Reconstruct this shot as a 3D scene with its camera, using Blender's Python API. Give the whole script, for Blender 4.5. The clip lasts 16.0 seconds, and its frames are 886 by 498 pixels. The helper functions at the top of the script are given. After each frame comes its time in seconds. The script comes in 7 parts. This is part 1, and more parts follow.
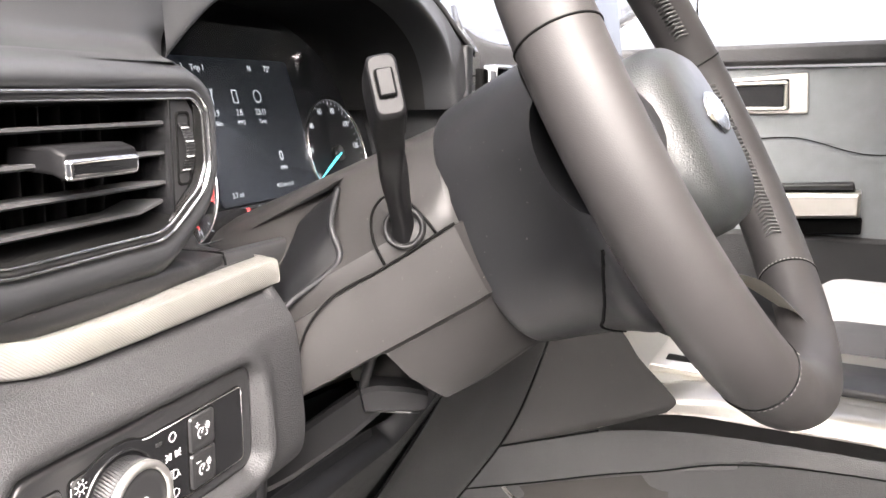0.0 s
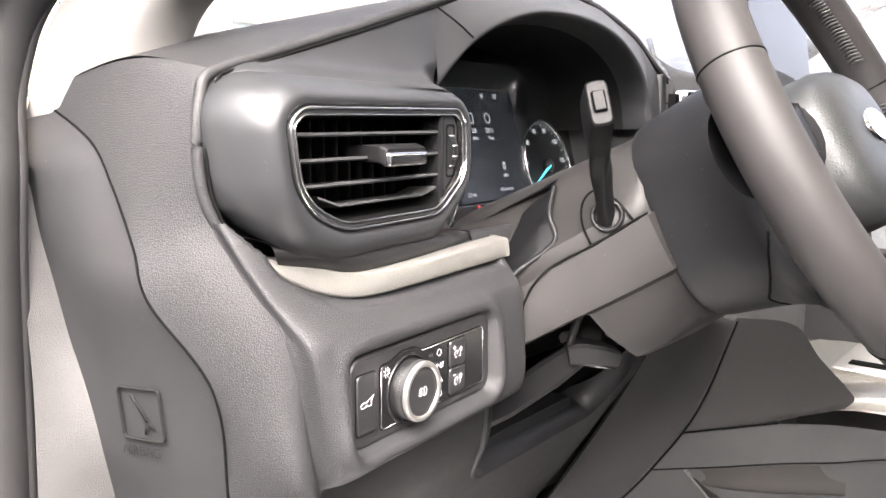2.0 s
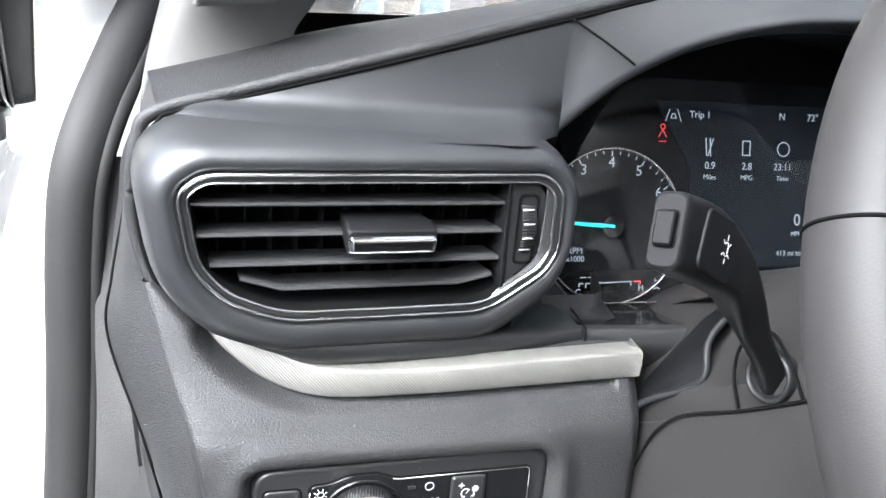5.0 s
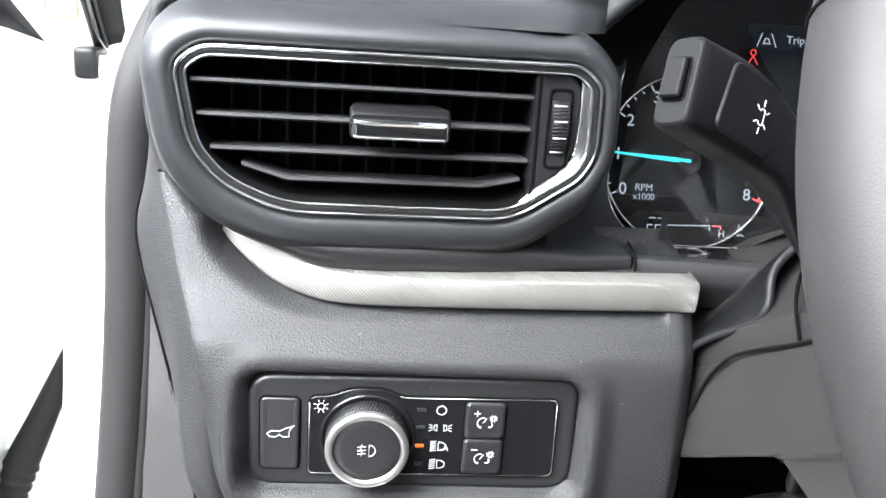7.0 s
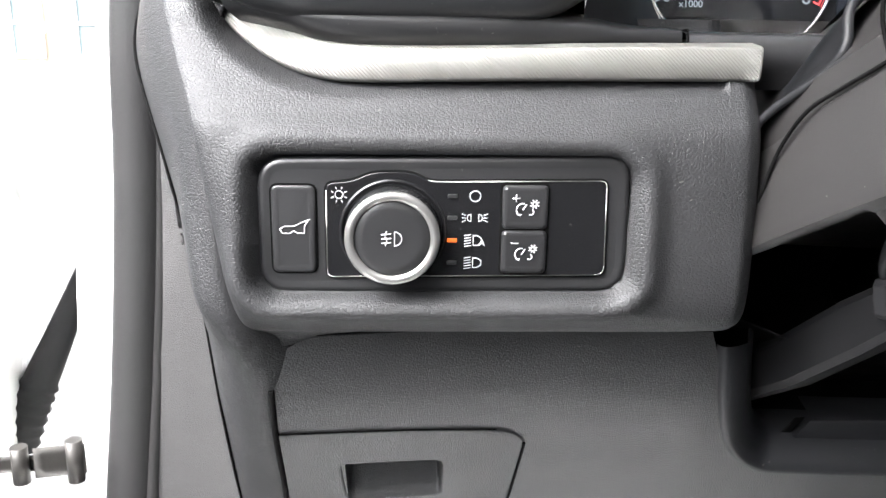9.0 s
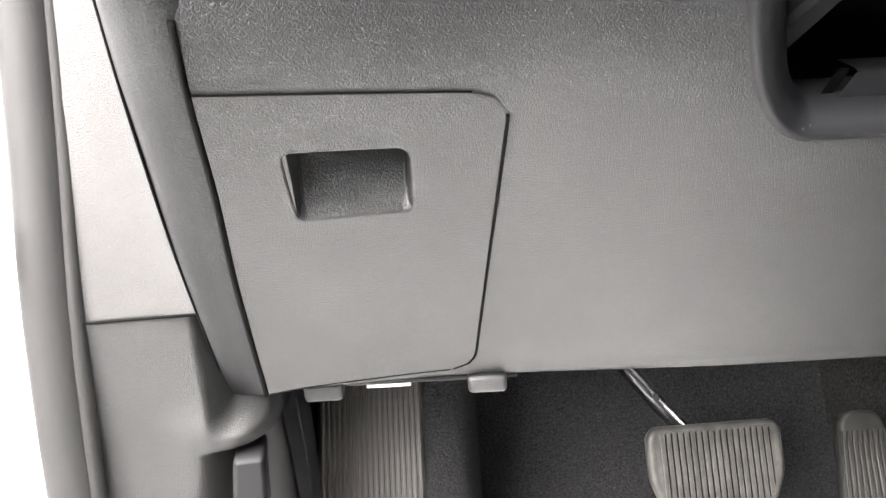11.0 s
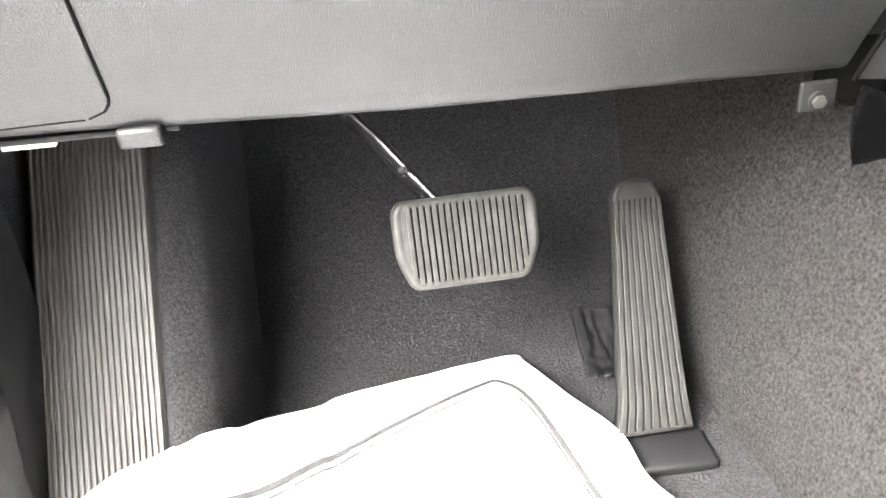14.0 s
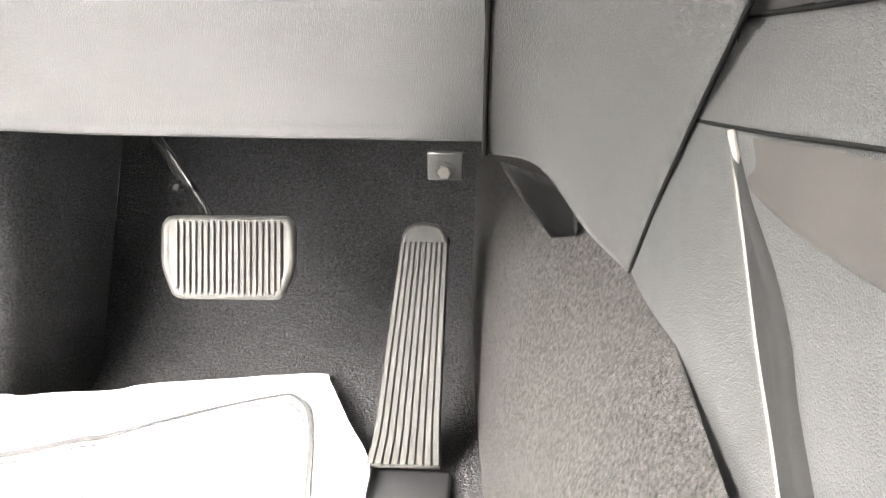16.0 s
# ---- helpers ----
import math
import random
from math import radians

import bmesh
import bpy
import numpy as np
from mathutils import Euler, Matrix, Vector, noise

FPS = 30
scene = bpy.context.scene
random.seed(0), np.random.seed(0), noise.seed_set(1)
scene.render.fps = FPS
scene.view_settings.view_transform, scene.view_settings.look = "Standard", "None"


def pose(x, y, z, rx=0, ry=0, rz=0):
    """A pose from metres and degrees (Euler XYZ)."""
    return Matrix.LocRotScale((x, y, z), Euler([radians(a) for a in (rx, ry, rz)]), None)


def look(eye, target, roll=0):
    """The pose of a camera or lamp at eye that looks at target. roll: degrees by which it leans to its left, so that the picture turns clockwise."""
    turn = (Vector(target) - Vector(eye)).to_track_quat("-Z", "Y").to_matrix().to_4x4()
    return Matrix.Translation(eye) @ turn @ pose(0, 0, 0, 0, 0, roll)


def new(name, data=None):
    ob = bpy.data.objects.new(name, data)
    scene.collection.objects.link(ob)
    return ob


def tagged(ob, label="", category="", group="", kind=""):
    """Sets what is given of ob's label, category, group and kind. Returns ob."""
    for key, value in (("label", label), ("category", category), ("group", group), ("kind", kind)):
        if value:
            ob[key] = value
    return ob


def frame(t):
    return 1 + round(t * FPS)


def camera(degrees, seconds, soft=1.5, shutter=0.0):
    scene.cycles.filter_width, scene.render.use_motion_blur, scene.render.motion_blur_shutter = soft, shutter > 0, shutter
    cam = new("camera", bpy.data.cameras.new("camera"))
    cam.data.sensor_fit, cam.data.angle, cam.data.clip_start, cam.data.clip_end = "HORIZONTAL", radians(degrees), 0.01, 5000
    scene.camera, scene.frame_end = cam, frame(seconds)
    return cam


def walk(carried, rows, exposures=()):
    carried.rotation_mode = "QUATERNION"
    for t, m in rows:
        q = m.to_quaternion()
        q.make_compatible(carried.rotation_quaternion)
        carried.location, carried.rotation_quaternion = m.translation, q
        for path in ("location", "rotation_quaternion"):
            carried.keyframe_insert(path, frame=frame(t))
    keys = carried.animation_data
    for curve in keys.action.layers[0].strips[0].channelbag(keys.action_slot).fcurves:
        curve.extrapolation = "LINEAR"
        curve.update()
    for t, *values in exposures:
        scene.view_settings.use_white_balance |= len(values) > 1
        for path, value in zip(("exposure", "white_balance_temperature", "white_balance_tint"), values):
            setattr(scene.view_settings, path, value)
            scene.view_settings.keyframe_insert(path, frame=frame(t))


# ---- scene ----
cam = camera(56.0, 16.0)
PATH = [
    (0, (0.003, 0.014, 1.303), (1.776, 0.857, 0.925), 0.9),
    (0.5, (-0.041, 0.033, 1.278), (1.764, 0.835, 0.963), 0.1),
    (1, (-0.058, 0.031, 1.269), (1.732, 0.873, 0.978), 0.1),
    (1.5, (-0.081, 0.011, 1.272), (1.619, 1.022, 0.978), 0.3),
    (2, (-0.143, -0.052, 1.293), (1.406, 1.177, 0.985), 0.3),
    (2.5, (-0.199, -0.107, 1.296), (1.183, 1.298, 0.954), 1.0),
    (3, (-0.204, -0.122, 1.298), (1.013, 1.418, 0.915), 2.0),
    (3.5, (-0.139, -0.125, 1.333), (0.902, 1.524, 0.889), 3.0),
    (4, (-0.027, -0.104, 1.37), (0.83, 1.622, 0.836), 4.1),
    (4.5, (0.108, -0.081, 1.393), (0.753, 1.719, 0.806), 4.8),
    (4.7, (0.159, -0.077, 1.393), (0.709, 1.744, 0.775), 5.0),
    (6.8, (0.275, -0.076, 1.356), (0.329, 1.832, 0.76), 4.4),
    (7, (0.277, -0.069, 1.326), (0.321, 1.845, 0.748), 4.2),
    (7.5, (0.277, -0.059, 1.274), (0.3, 1.866, 0.729), 3.5),
    (8, (0.279, -0.057, 1.241), (0.277, 1.87, 0.704), 2.9),
    (8.2, (0.282, -0.054, 1.227), (0.274, 1.872, 0.689), 2.6),
    (10.3, (0.289, -0.058, 1.15), (0.231, 1.89, 0.699), -2.1),
    (10.5, (0.291, -0.044, 1.12), (0.252, 1.896, 0.639), -2.4),
    (11, (0.291, -0.004, 1.039), (0.285, 1.899, 0.424), -3.3),
    (11.5, (0.288, 0.024, 0.97), (0.289, 1.864, 0.186), -4.1),
    (12, (0.284, 0.029, 0.932), (0.3, 1.814, 0.029), -4.2),
    (12.5, (0.29, 0.03, 0.921), (0.313, 1.776, -0.055), -4.5),
    (13, (0.311, 0.029, 0.924), (0.352, 1.766, -0.067), -4.8),
    (13.5, (0.362, 0.027, 0.928), (0.457, 1.777, -0.035), -4.6),
    (14, (0.445, 0.031, 0.942), (0.588, 1.782, -0.014), -4.0),
    (14.5, (0.537, 0.026, 0.948), (0.708, 1.772, -0.011), -3.2),
    (15, (0.609, 0.015, 0.954), (0.758, 1.759, -0.014), -2.2),
    (15.5, (0.698, 0.025, 0.947), (0.737, 1.785, -0.003), -1.3),
    (16, (0.764, 0.001, 0.964), (0.579, 1.767, 0.044), -1.1),
]
STOPS = [(0, 3.9, 6650, 13), (2.0, 3.75, 6600, 13), (3.5, 2.85, 6150, 9), (4.5, 3.2, 5800, 7), (7.0, 3.35, 5850, 7), (8.0, 3.3, 6000, 8), (10.5, 3.75, 6100, 9), (11, 4.55, 6350, 9), (11.6, 4.8, 6300, 9), (12.5, 4.6, 6250, 8), (14.0, 5.2, 6350, 9), (16, 5.45, 6550, 8)]
walk(cam, [(t, look(eye, target, roll)) for t, eye, target, roll in PATH], STOPS)

from mathutils.bvhtree import BVHTree

# ---- world, sun and exposure ----
SUN_DIR = Vector((-0.53, -0.38, 0.76)).normalized()
world = bpy.data.worlds.new("sky")
scene.world = world
world.use_nodes = True
wt = world.node_tree
sky = wt.nodes.new("ShaderNodeTexSky")
sky.sky_type = "NISHITA"
sky.sun_disc = False
sky.sun_elevation = math.asin(SUN_DIR.z)
sky.sun_rotation = math.atan2(SUN_DIR.x, SUN_DIR.y)
sky.air_density, sky.dust_density, sky.ozone_density = 0.4, 7.5, 0.35
haze = wt.nodes.new("ShaderNodeHueSaturation")
haze.inputs["Saturation"].default_value = 0.5
wt.links.new(sky.outputs[0], haze.inputs["Color"])
wt.links.new(haze.outputs[0], wt.nodes["Background"].inputs[0])
wt.nodes["Background"].inputs[1].default_value = 0.15
sun_data = bpy.data.lights.new("sun", "SUN")
sun_data.energy, sun_data.angle, sun_data.color = 1.5, radians(75), (1.0, 0.96, 0.90)
sun = new("sun", sun_data)
sun.matrix_world = look((0, 0, 6), Vector((0, 0, 6)) - SUN_DIR)


# ---- materials ----
def material(name, colour, rough=0.5, metal=0.0, grain=0.0, grain_size=0.001, kind="noise", vary=0.12, vary_size=0.03,
             dust=0.0, coat=0.0, contrast=1.0, spec=0.5, emit=None, emit_strength=0.0, transmission=0.0, stretch=None):
    m = bpy.data.materials.new(name)
    m.use_nodes = True
    nt = m.node_tree
    n, l = nt.nodes, nt.links
    b = n["Principled BSDF"]
    b.inputs["Roughness"].default_value = rough
    b.inputs["Metallic"].default_value = metal
    b.inputs["Specular IOR Level"].default_value = spec
    b.inputs["Coat Weight"].default_value = coat
    b.inputs["Coat Roughness"].default_value = 0.08
    b.inputs["Transmission Weight"].default_value = transmission
    b.inputs["Base Color"].default_value = (*colour, 1)
    if emit:
        b.inputs["Emission Color"].default_value = (*emit, 1)
        b.inputs["Emission Strength"].default_value = emit_strength
    tc = n.new("ShaderNodeTexCoord")
    src = tc.outputs["Object"]
    if stretch:
        mp = n.new("ShaderNodeMapping")
        mp.inputs["Scale"].default_value = stretch
        l.new(src, mp.inputs[0])
        src = mp.outputs[0]
    if vary:
        big = n.new("ShaderNodeTexNoise")
        big.inputs["Scale"].default_value = 1 / vary_size
        big.inputs["Detail"].default_value = 6
        l.new(tc.outputs["Object"], big.inputs["Vector"])
        fine = n.new("ShaderNodeTexNoise")
        fine.inputs["Scale"].default_value = 900
        fine.inputs["Detail"].default_value = 3
        l.new(tc.outputs["Object"], fine.inputs["Vector"])
        mix = n.new("ShaderNodeMath")
        mix.operation = "MULTIPLY_ADD"
        l.new(fine.outputs[0], mix.inputs[0])
        mix.inputs[1].default_value = 0.35
        l.new(big.outputs[0], mix.inputs[2])
        ramp = n.new("ShaderNodeMapRange")
        ramp.inputs["From Min"].default_value, ramp.inputs["From Max"].default_value = 0.675 - 0.325 / contrast, 0.675 + 0.325 / contrast
        ramp.inputs["To Min"].default_value, ramp.inputs["To Max"].default_value = 1 - vary, 1 + vary
        l.new(mix.outputs[0], ramp.inputs["Value"])
        mul = n.new("ShaderNodeMix")
        mul.data_type, mul.blend_type = "RGBA", "MULTIPLY"
        mul.inputs["Factor"].default_value = 1
        mul.inputs["A"].default_value = (*colour, 1)
        l.new(ramp.outputs[0], mul.inputs["B"])
        col = mul.outputs["Result"]
        if dust:
            sp = n.new("ShaderNodeTexNoise")
            sp.inputs["Scale"].default_value = 420
            sp.inputs["Detail"].default_value = 2
            l.new(tc.outputs["Object"], sp.inputs["Vector"])
            th = n.new("ShaderNodeMapRange")
            th.inputs["From Min"].default_value, th.inputs["From Max"].default_value = 0.73, 0.80
            th.inputs["To Max"].default_value = dust
            l.new(sp.outputs[0], th.inputs["Value"])
            dm = n.new("ShaderNodeMix")
            dm.data_type = "RGBA"
            l.new(th.outputs[0], dm.inputs["Factor"])
            l.new(col, dm.inputs["A"])
            dm.inputs["B"].default_value = (0.35, 0.33, 0.30, 1)
            col = dm.outputs["Result"]
        l.new(col, b.inputs["Base Color"])
        rr = n.new("ShaderNodeMapRange")
        rr.inputs["To Min"].default_value, rr.inputs["To Max"].default_value = max(0.02, rough - 0.08), min(1, rough + 0.08)
        l.new(big.outputs[0], rr.inputs["Value"])
        l.new(rr.outputs[0], b.inputs["Roughness"])
    if grain:
        if kind == "leather":
            t = n.new("ShaderNodeTexVoronoi")
            t.feature = "DISTANCE_TO_EDGE"
            t.inputs["Scale"].default_value = 1 / grain_size
            w = n.new("ShaderNodeTexNoise")
            w.inputs["Scale"].default_value = 0.7 / grain_size
            w.inputs["Detail"].default_value = 3
            l.new(src, w.inputs["Vector"])
            add = n.new("ShaderNodeVectorMath")
            add.operation = "MULTIPLY_ADD"
            l.new(w.outputs[1], add.inputs[0])
            add.inputs[1].default_value = (1.2 * grain_size,) * 3
            l.new(src, add.inputs[2])
            l.new(add.outputs[0], t.inputs["Vector"])
            crease = n.new("ShaderNodeMapRange")
            crease.interpolation_type = "SMOOTHSTEP"
            crease.inputs["From Max"].default_value = 0.22
            l.new(t.outputs["Distance"], crease.inputs["Value"])
            h = crease.outputs[0]
        elif kind == "hatch":
            t = n.new("ShaderNodeTexWave")
            t.bands_direction = "DIAGONAL"
            t.inputs["Scale"].default_value = 0.314 / grain_size
            t.inputs["Distortion"].default_value = 0.0
            l.new(src, t.inputs["Vector"])
            h = t.outputs[1]
        else:
            t = n.new("ShaderNodeTexNoise")
            t.inputs["Scale"].default_value = 1 / grain_size
            t.inputs["Detail"].default_value = 4
            t.inputs["Roughness"].default_value = 0.65
            l.new(src, t.inputs["Vector"])
            h = t.outputs[0]
        bump = n.new("ShaderNodeBump")
        bump.inputs["Strength"].default_value = 1.0
        bump.inputs["Distance"].default_value = grain
        l.new(h, bump.inputs["Height"])
        l.new(bump.outputs[0], b.inputs["Normal"])
    return m


M_SOFT = material("soft_grained_plastic", (0.015, 0.015, 0.0157), 0.52, grain=0.00013, grain_size=0.0017, kind="leather", dust=0.2, spec=0.32)
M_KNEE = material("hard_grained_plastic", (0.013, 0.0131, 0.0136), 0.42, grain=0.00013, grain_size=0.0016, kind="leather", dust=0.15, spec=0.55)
M_POD = material("satin_dark_plastic", (0.016, 0.0166, 0.0178), 0.41, grain=0.00008, grain_size=0.0007, dust=0.2, spec=0.5)
M_COLUMN = material("matte_column_plastic", (0.0143, 0.0135, 0.0133), 0.46, grain=0.00010, grain_size=0.0006, dust=0.2, spec=0.30)
M_BLACK = material("matte_black_plastic", (0.008, 0.008, 0.0085), 0.45, grain=0.0001, grain_size=0.0006, spec=0.25)
# Near black for joints, and for shade painted into gaps and hollows
M_GAP = material("joint_and_shade_black", (0.003, 0.003, 0.003), 0.9, vary=0, spec=0.05)
M_SHELF = material("polished_black_shelf", (0.005, 0.005, 0.0055), 0.08, vary=0.1, dust=0.1)
M_GLOSS = material("gloss_black_panel", (0.006, 0.006, 0.0065), 0.22, vary=0.1, dust=0.15)
M_PANEL = material("switch_panel_plastic", (0.013, 0.013, 0.0135), 0.34, grain=0.00005, grain_size=0.0005, dust=0.2)
M_CHROME = material("chrome", (0.80, 0.80, 0.80), 0.09, 1.0, vary=0.04)
M_SATIN = material("satin_silver_trim", (0.30, 0.292, 0.272), 0.46, 0.6, grain=0.00016, grain_size=0.0009, kind="hatch", stretch=(1, 0.2, 1))
M_SLAT = material("satin_slat_plastic", (0.028, 0.028, 0.029), 0.38, grain=0.00004, grain_size=0.0006, dust=0.25)
M_PEWTER = material("dark_chrome", (0.58, 0.58, 0.58), 0.20, 1.0, vary=0.05)
M_FACET = material("polished_facet", (0.46, 0.46, 0.46), 0.26, 1.0, vary=0.05)
M_ALU = material("smooth_silver_trim", (0.56, 0.54, 0.50), 0.32, 0.9, vary=0.05)
M_LEATHER = material("black_leather", (0.0168, 0.0156, 0.0156), 0.58, grain=0.00002, grain_size=0.0012, kind="leather", spec=0.34)
M_BAG = material("grained_cushion_skin", (0.017, 0.0185, 0.0185), 0.42, grain=0.00009, grain_size=0.0022, kind="leather", spec=0.5)
M_THREAD = material("dark_thread", (0.03, 0.03, 0.03), 0.6, vary=0)
M_GREYTHREAD = material("pale_grey_thread", (0.16, 0.155, 0.15), 0.7, vary=0)
M_WHITE = material("white_car_paint", (0.76, 0.76, 0.74), 0.25, coat=0.6, vary=0.03)
M_SEAL = material("black_rubber_seal", (0.013, 0.0125, 0.0125), 0.68, grain=0.00015, grain_size=0.001, vary=0.2, spec=0.3)
M_PILLAR = material("light_grey_pillar_plastic", (0.13, 0.126, 0.120), 0.6, grain=0.0002, grain_size=0.0008, vary=0.06)
# Knee panel plastic, lightened in colour to stand for stronger light
M_CONSOLE = material("lit_console_plastic", (0.046, 0.0462, 0.0465), 0.48, grain=0.00016, grain_size=0.0017, kind="leather", dust=0.1, spec=0.40)
# The same console plastic, darkened in colour to stand for weaker light
M_SIDE = material("shaded_console_plastic", (0.0225, 0.0228, 0.0230), 0.48, grain=0.00016, grain_size=0.0017, kind="leather", dust=0.1, spec=0.35)
M_TRIM = material("grey_kick_trim", (0.0195, 0.0193, 0.0194), 0.55, grain=0.00014, grain_size=0.0016, kind="leather", vary=0.12, spec=0.30)
M_TRIMUP = material("pale_grey_upper_trim", (0.042, 0.041, 0.0405), 0.55, grain=0.00014, grain_size=0.0016, kind="leather", vary=0.12, spec=0.30)
M_DOORTRIM = material("door_trim_plastic", (0.010, 0.010, 0.0108), 0.55, grain=0.0003, grain_size=0.0014, kind="leather")
M_CARPET = material("black_carpet", (0.0255, 0.025, 0.0262), 0.95, grain=0.005, grain_size=0.0026, vary=0.6, vary_size=0.0022, contrast=1.6, spec=0.1, dust=0.5)
M_TUNNEL = material("grey_carpet", (0.0225, 0.0214, 0.0208), 0.95, grain=0.004, grain_size=0.0022, vary=0.7, vary_size=0.0030, contrast=1.7, spec=0.1)
M_PEDAL = material("pedal_rubber", (0.033, 0.032, 0.0295), 0.48, grain=0.0002, grain_size=0.002, vary=0.35, vary_size=0.012, contrast=1.6, spec=0.3)
M_RUBBER = material("ribbed_rubber", (0.068, 0.065, 0.060), 0.50, grain=0.0002, grain_size=0.002, vary=0.2, spec=0.3)
M_STEEL = material("painted_steel", (0.012, 0.012, 0.012), 0.45, 0.0, spec=0.2, grain=0.0001, grain_size=0.001)
M_STEELG = material("glossy_black_steel", (0.010, 0.010, 0.010), 0.24, spec=0.5, grain=0.0001, grain_size=0.003)
M_STRAP = material("dull_bronze_steel", (0.055, 0.052, 0.048), 0.42, 0.5, vary=0.3, spec=0.3)
M_ZINC = material("zinc_plated_steel", (0.45, 0.45, 0.44), 0.35, 0.9, vary=0.2)
M_PAPER = material("white_paper", (0.82, 0.82, 0.82), 0.7, grain=0.0006, grain_size=0.03, vary=0.02)
M_INK = material("grey_print", (0.030, 0.030, 0.031), 0.7, vary=0)
M_LEVER = material("dark_lever_plastic", (0.0065, 0.0065, 0.007), 0.58, grain=0.0001, grain_size=0.0008, spec=0.14)
# Lever plastic darkened to stand for the shade under the column
M_ARM = material("shaded_arm_plastic", (0.0036, 0.0036, 0.0039), 0.5, grain=0.0001, grain_size=0.0008, spec=0.15)
M_DULL = material("dull_black_plastic", (0.007, 0.007, 0.007), 0.8, grain=0.0002, grain_size=0.001, spec=0.12)
M_BROWN = material("brownish_smooth_plastic", (0.0175, 0.016, 0.015), 0.6, spec=0.25, grain=0.0001, grain_size=0.0008)
M_BOLD = material("bright_print", (0.8, 0.8, 0.8), 0.6, vary=0)
M_RING = material("satin_silver_ring", (0.34, 0.335, 0.32), 0.30, 0.85, vary=0.05)
M_GAS = material("worn_black_rubber", (0.0175, 0.0172, 0.016), 0.5, grain=0.0002, grain_size=0.002, vary=0.35, vary_size=0.015, contrast=1.6, spec=0.3)
M_PEN = material("grey_pen_ink", (0.024, 0.022, 0.027), 0.7, vary=0)
M_PRINT = material("white_print", (0.50, 0.50, 0.50), 0.5, vary=0)
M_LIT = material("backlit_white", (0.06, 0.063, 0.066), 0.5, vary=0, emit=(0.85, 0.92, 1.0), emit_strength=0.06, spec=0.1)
M_CYAN = material("backlit_cyan", (0.05, 0.5, 0.6), 0.5, vary=0, emit=(0.08, 0.75, 0.85), emit_strength=0.12)
M_RED = material("backlit_red", (0.5, 0.05, 0.05), 0.5, vary=0, emit=(0.8, 0.06, 0.06), emit_strength=0.10)
M_AMBER = material("lit_amber", (0.5, 0.09, 0.008), 0.5, vary=0, emit=(1.0, 0.16, 0.008), emit_strength=0.05)
M_SCREEN = material("display_screen", (0.006, 0.007, 0.009), 0.25, vary=0, emit=(0.07, 0.09, 0.12), emit_strength=0.006, spec=0.15)
M_DIAL = material("dial_face", (0.0042, 0.0046, 0.0056), 0.5, vary=0, spec=0.10)
M_GLASS = material("clear_glass", (1, 1, 1), 0.0, vary=0, transmission=1.0)
M_LENS = bpy.data.materials.new("anti_glare_lens")
M_LENS.use_nodes = True
lens_tree = M_LENS.node_tree
lens_clear, lens_gloss, lens_mix = (lens_tree.nodes.new(k) for k in ("ShaderNodeBsdfTransparent", "ShaderNodeBsdfGlossy", "ShaderNodeMixShader"))
lens_gloss.inputs["Roughness"].default_value = 0.02
lens_mix.inputs[0].default_value = 0.045
lens_tree.links.new(lens_clear.outputs[0], lens_mix.inputs[1])
lens_tree.links.new(lens_gloss.outputs[0], lens_mix.inputs[2])
lens_tree.links.new(lens_mix.outputs[0], lens_tree.nodes["Material Output"].inputs[0])
M_CAP = material("dark_cap_plastic", (0.013, 0.013, 0.0138), 0.55, grain=0.00004, grain_size=0.0012, kind="leather", dust=0.3, spec=0.28)
M_COVER = material("dull_cover_plastic", (0.0078, 0.008, 0.009), 0.5, grain=0.00008, grain_size=0.0007, dust=0.2, spec=0.25)
M_STALK = material("matte_stalk_plastic", (0.0038, 0.0038, 0.0042), 0.52, grain=0.0001, grain_size=0.0007, spec=0.15)
M_SEAT = material("dark_seat_cloth", (0.03, 0.03, 0.032), 0.8, grain=0.001, grain_size=0.002)
M_SEATG = material("grey_seat_insert", (0.32, 0.32, 0.32), 0.8, grain=0.001, grain_size=0.002)
M_DOORGREY = material("grey_door_skin", (0.16, 0.172, 0.178), 0.5, grain=0.0004, grain_size=0.0015, kind="leather")
M_CEIL = material("headliner_cloth", (0.42, 0.40, 0.37), 0.9, grain=0.0005, grain_size=0.002)
M_FACADE = material("cream_render", (0.62, 0.54, 0.42), 0.8, grain=0.002, grain_size=0.02, vary=0.1, vary_size=0.8)
M_FRAMEW = material("white_window_frame", (0.7, 0.68, 0.64), 0.5, vary=0.05)
# Pane colour made pale to stand for a bright reflection
M_WINDOW = material("painted_reflection_pane", (0.20, 0.25, 0.25), 0.15, vary=0.1)
M_BLUE = material("blue_sign_enamel", (0.02, 0.07, 0.35), 0.3, vary=0.05)
M_LIGHTBLOCK = material("light_block_grey", (0.14, 0.138, 0.134), 0.85, grain=0.002, grain_size=0.02, vary=0.2, vary_size=0.6)
M_GROUND = material("asphalt", (0.085, 0.084, 0.082), 0.9, grain=0.004, grain_size=0.008, vary=0.25, vary_size=0.4)


# ---- building tools ----
def thing(name, at, label, category, group="", kind=""):
    ob = new(name)
    ob.empty_display_size = 0.02
    ob.location = at
    return tagged(ob, label, category, group, kind)


def part(name, bm, mat, parent=None, label="", smooth=True):
    me = bpy.data.meshes.new(name)
    if smooth:
        for f in bm.faces:
            f.smooth = len(f.verts) <= 4
    bm.to_mesh(me)
    bm.free()
    me.materials.append(mat)
    ob = new(name, me)
    if parent:
        ob.parent = parent
        if parent.type == "EMPTY":
            ob.matrix_parent_inverse = Matrix.Translation(parent.location).inverted()
    if label:
        ob["label"] = label
    return ob


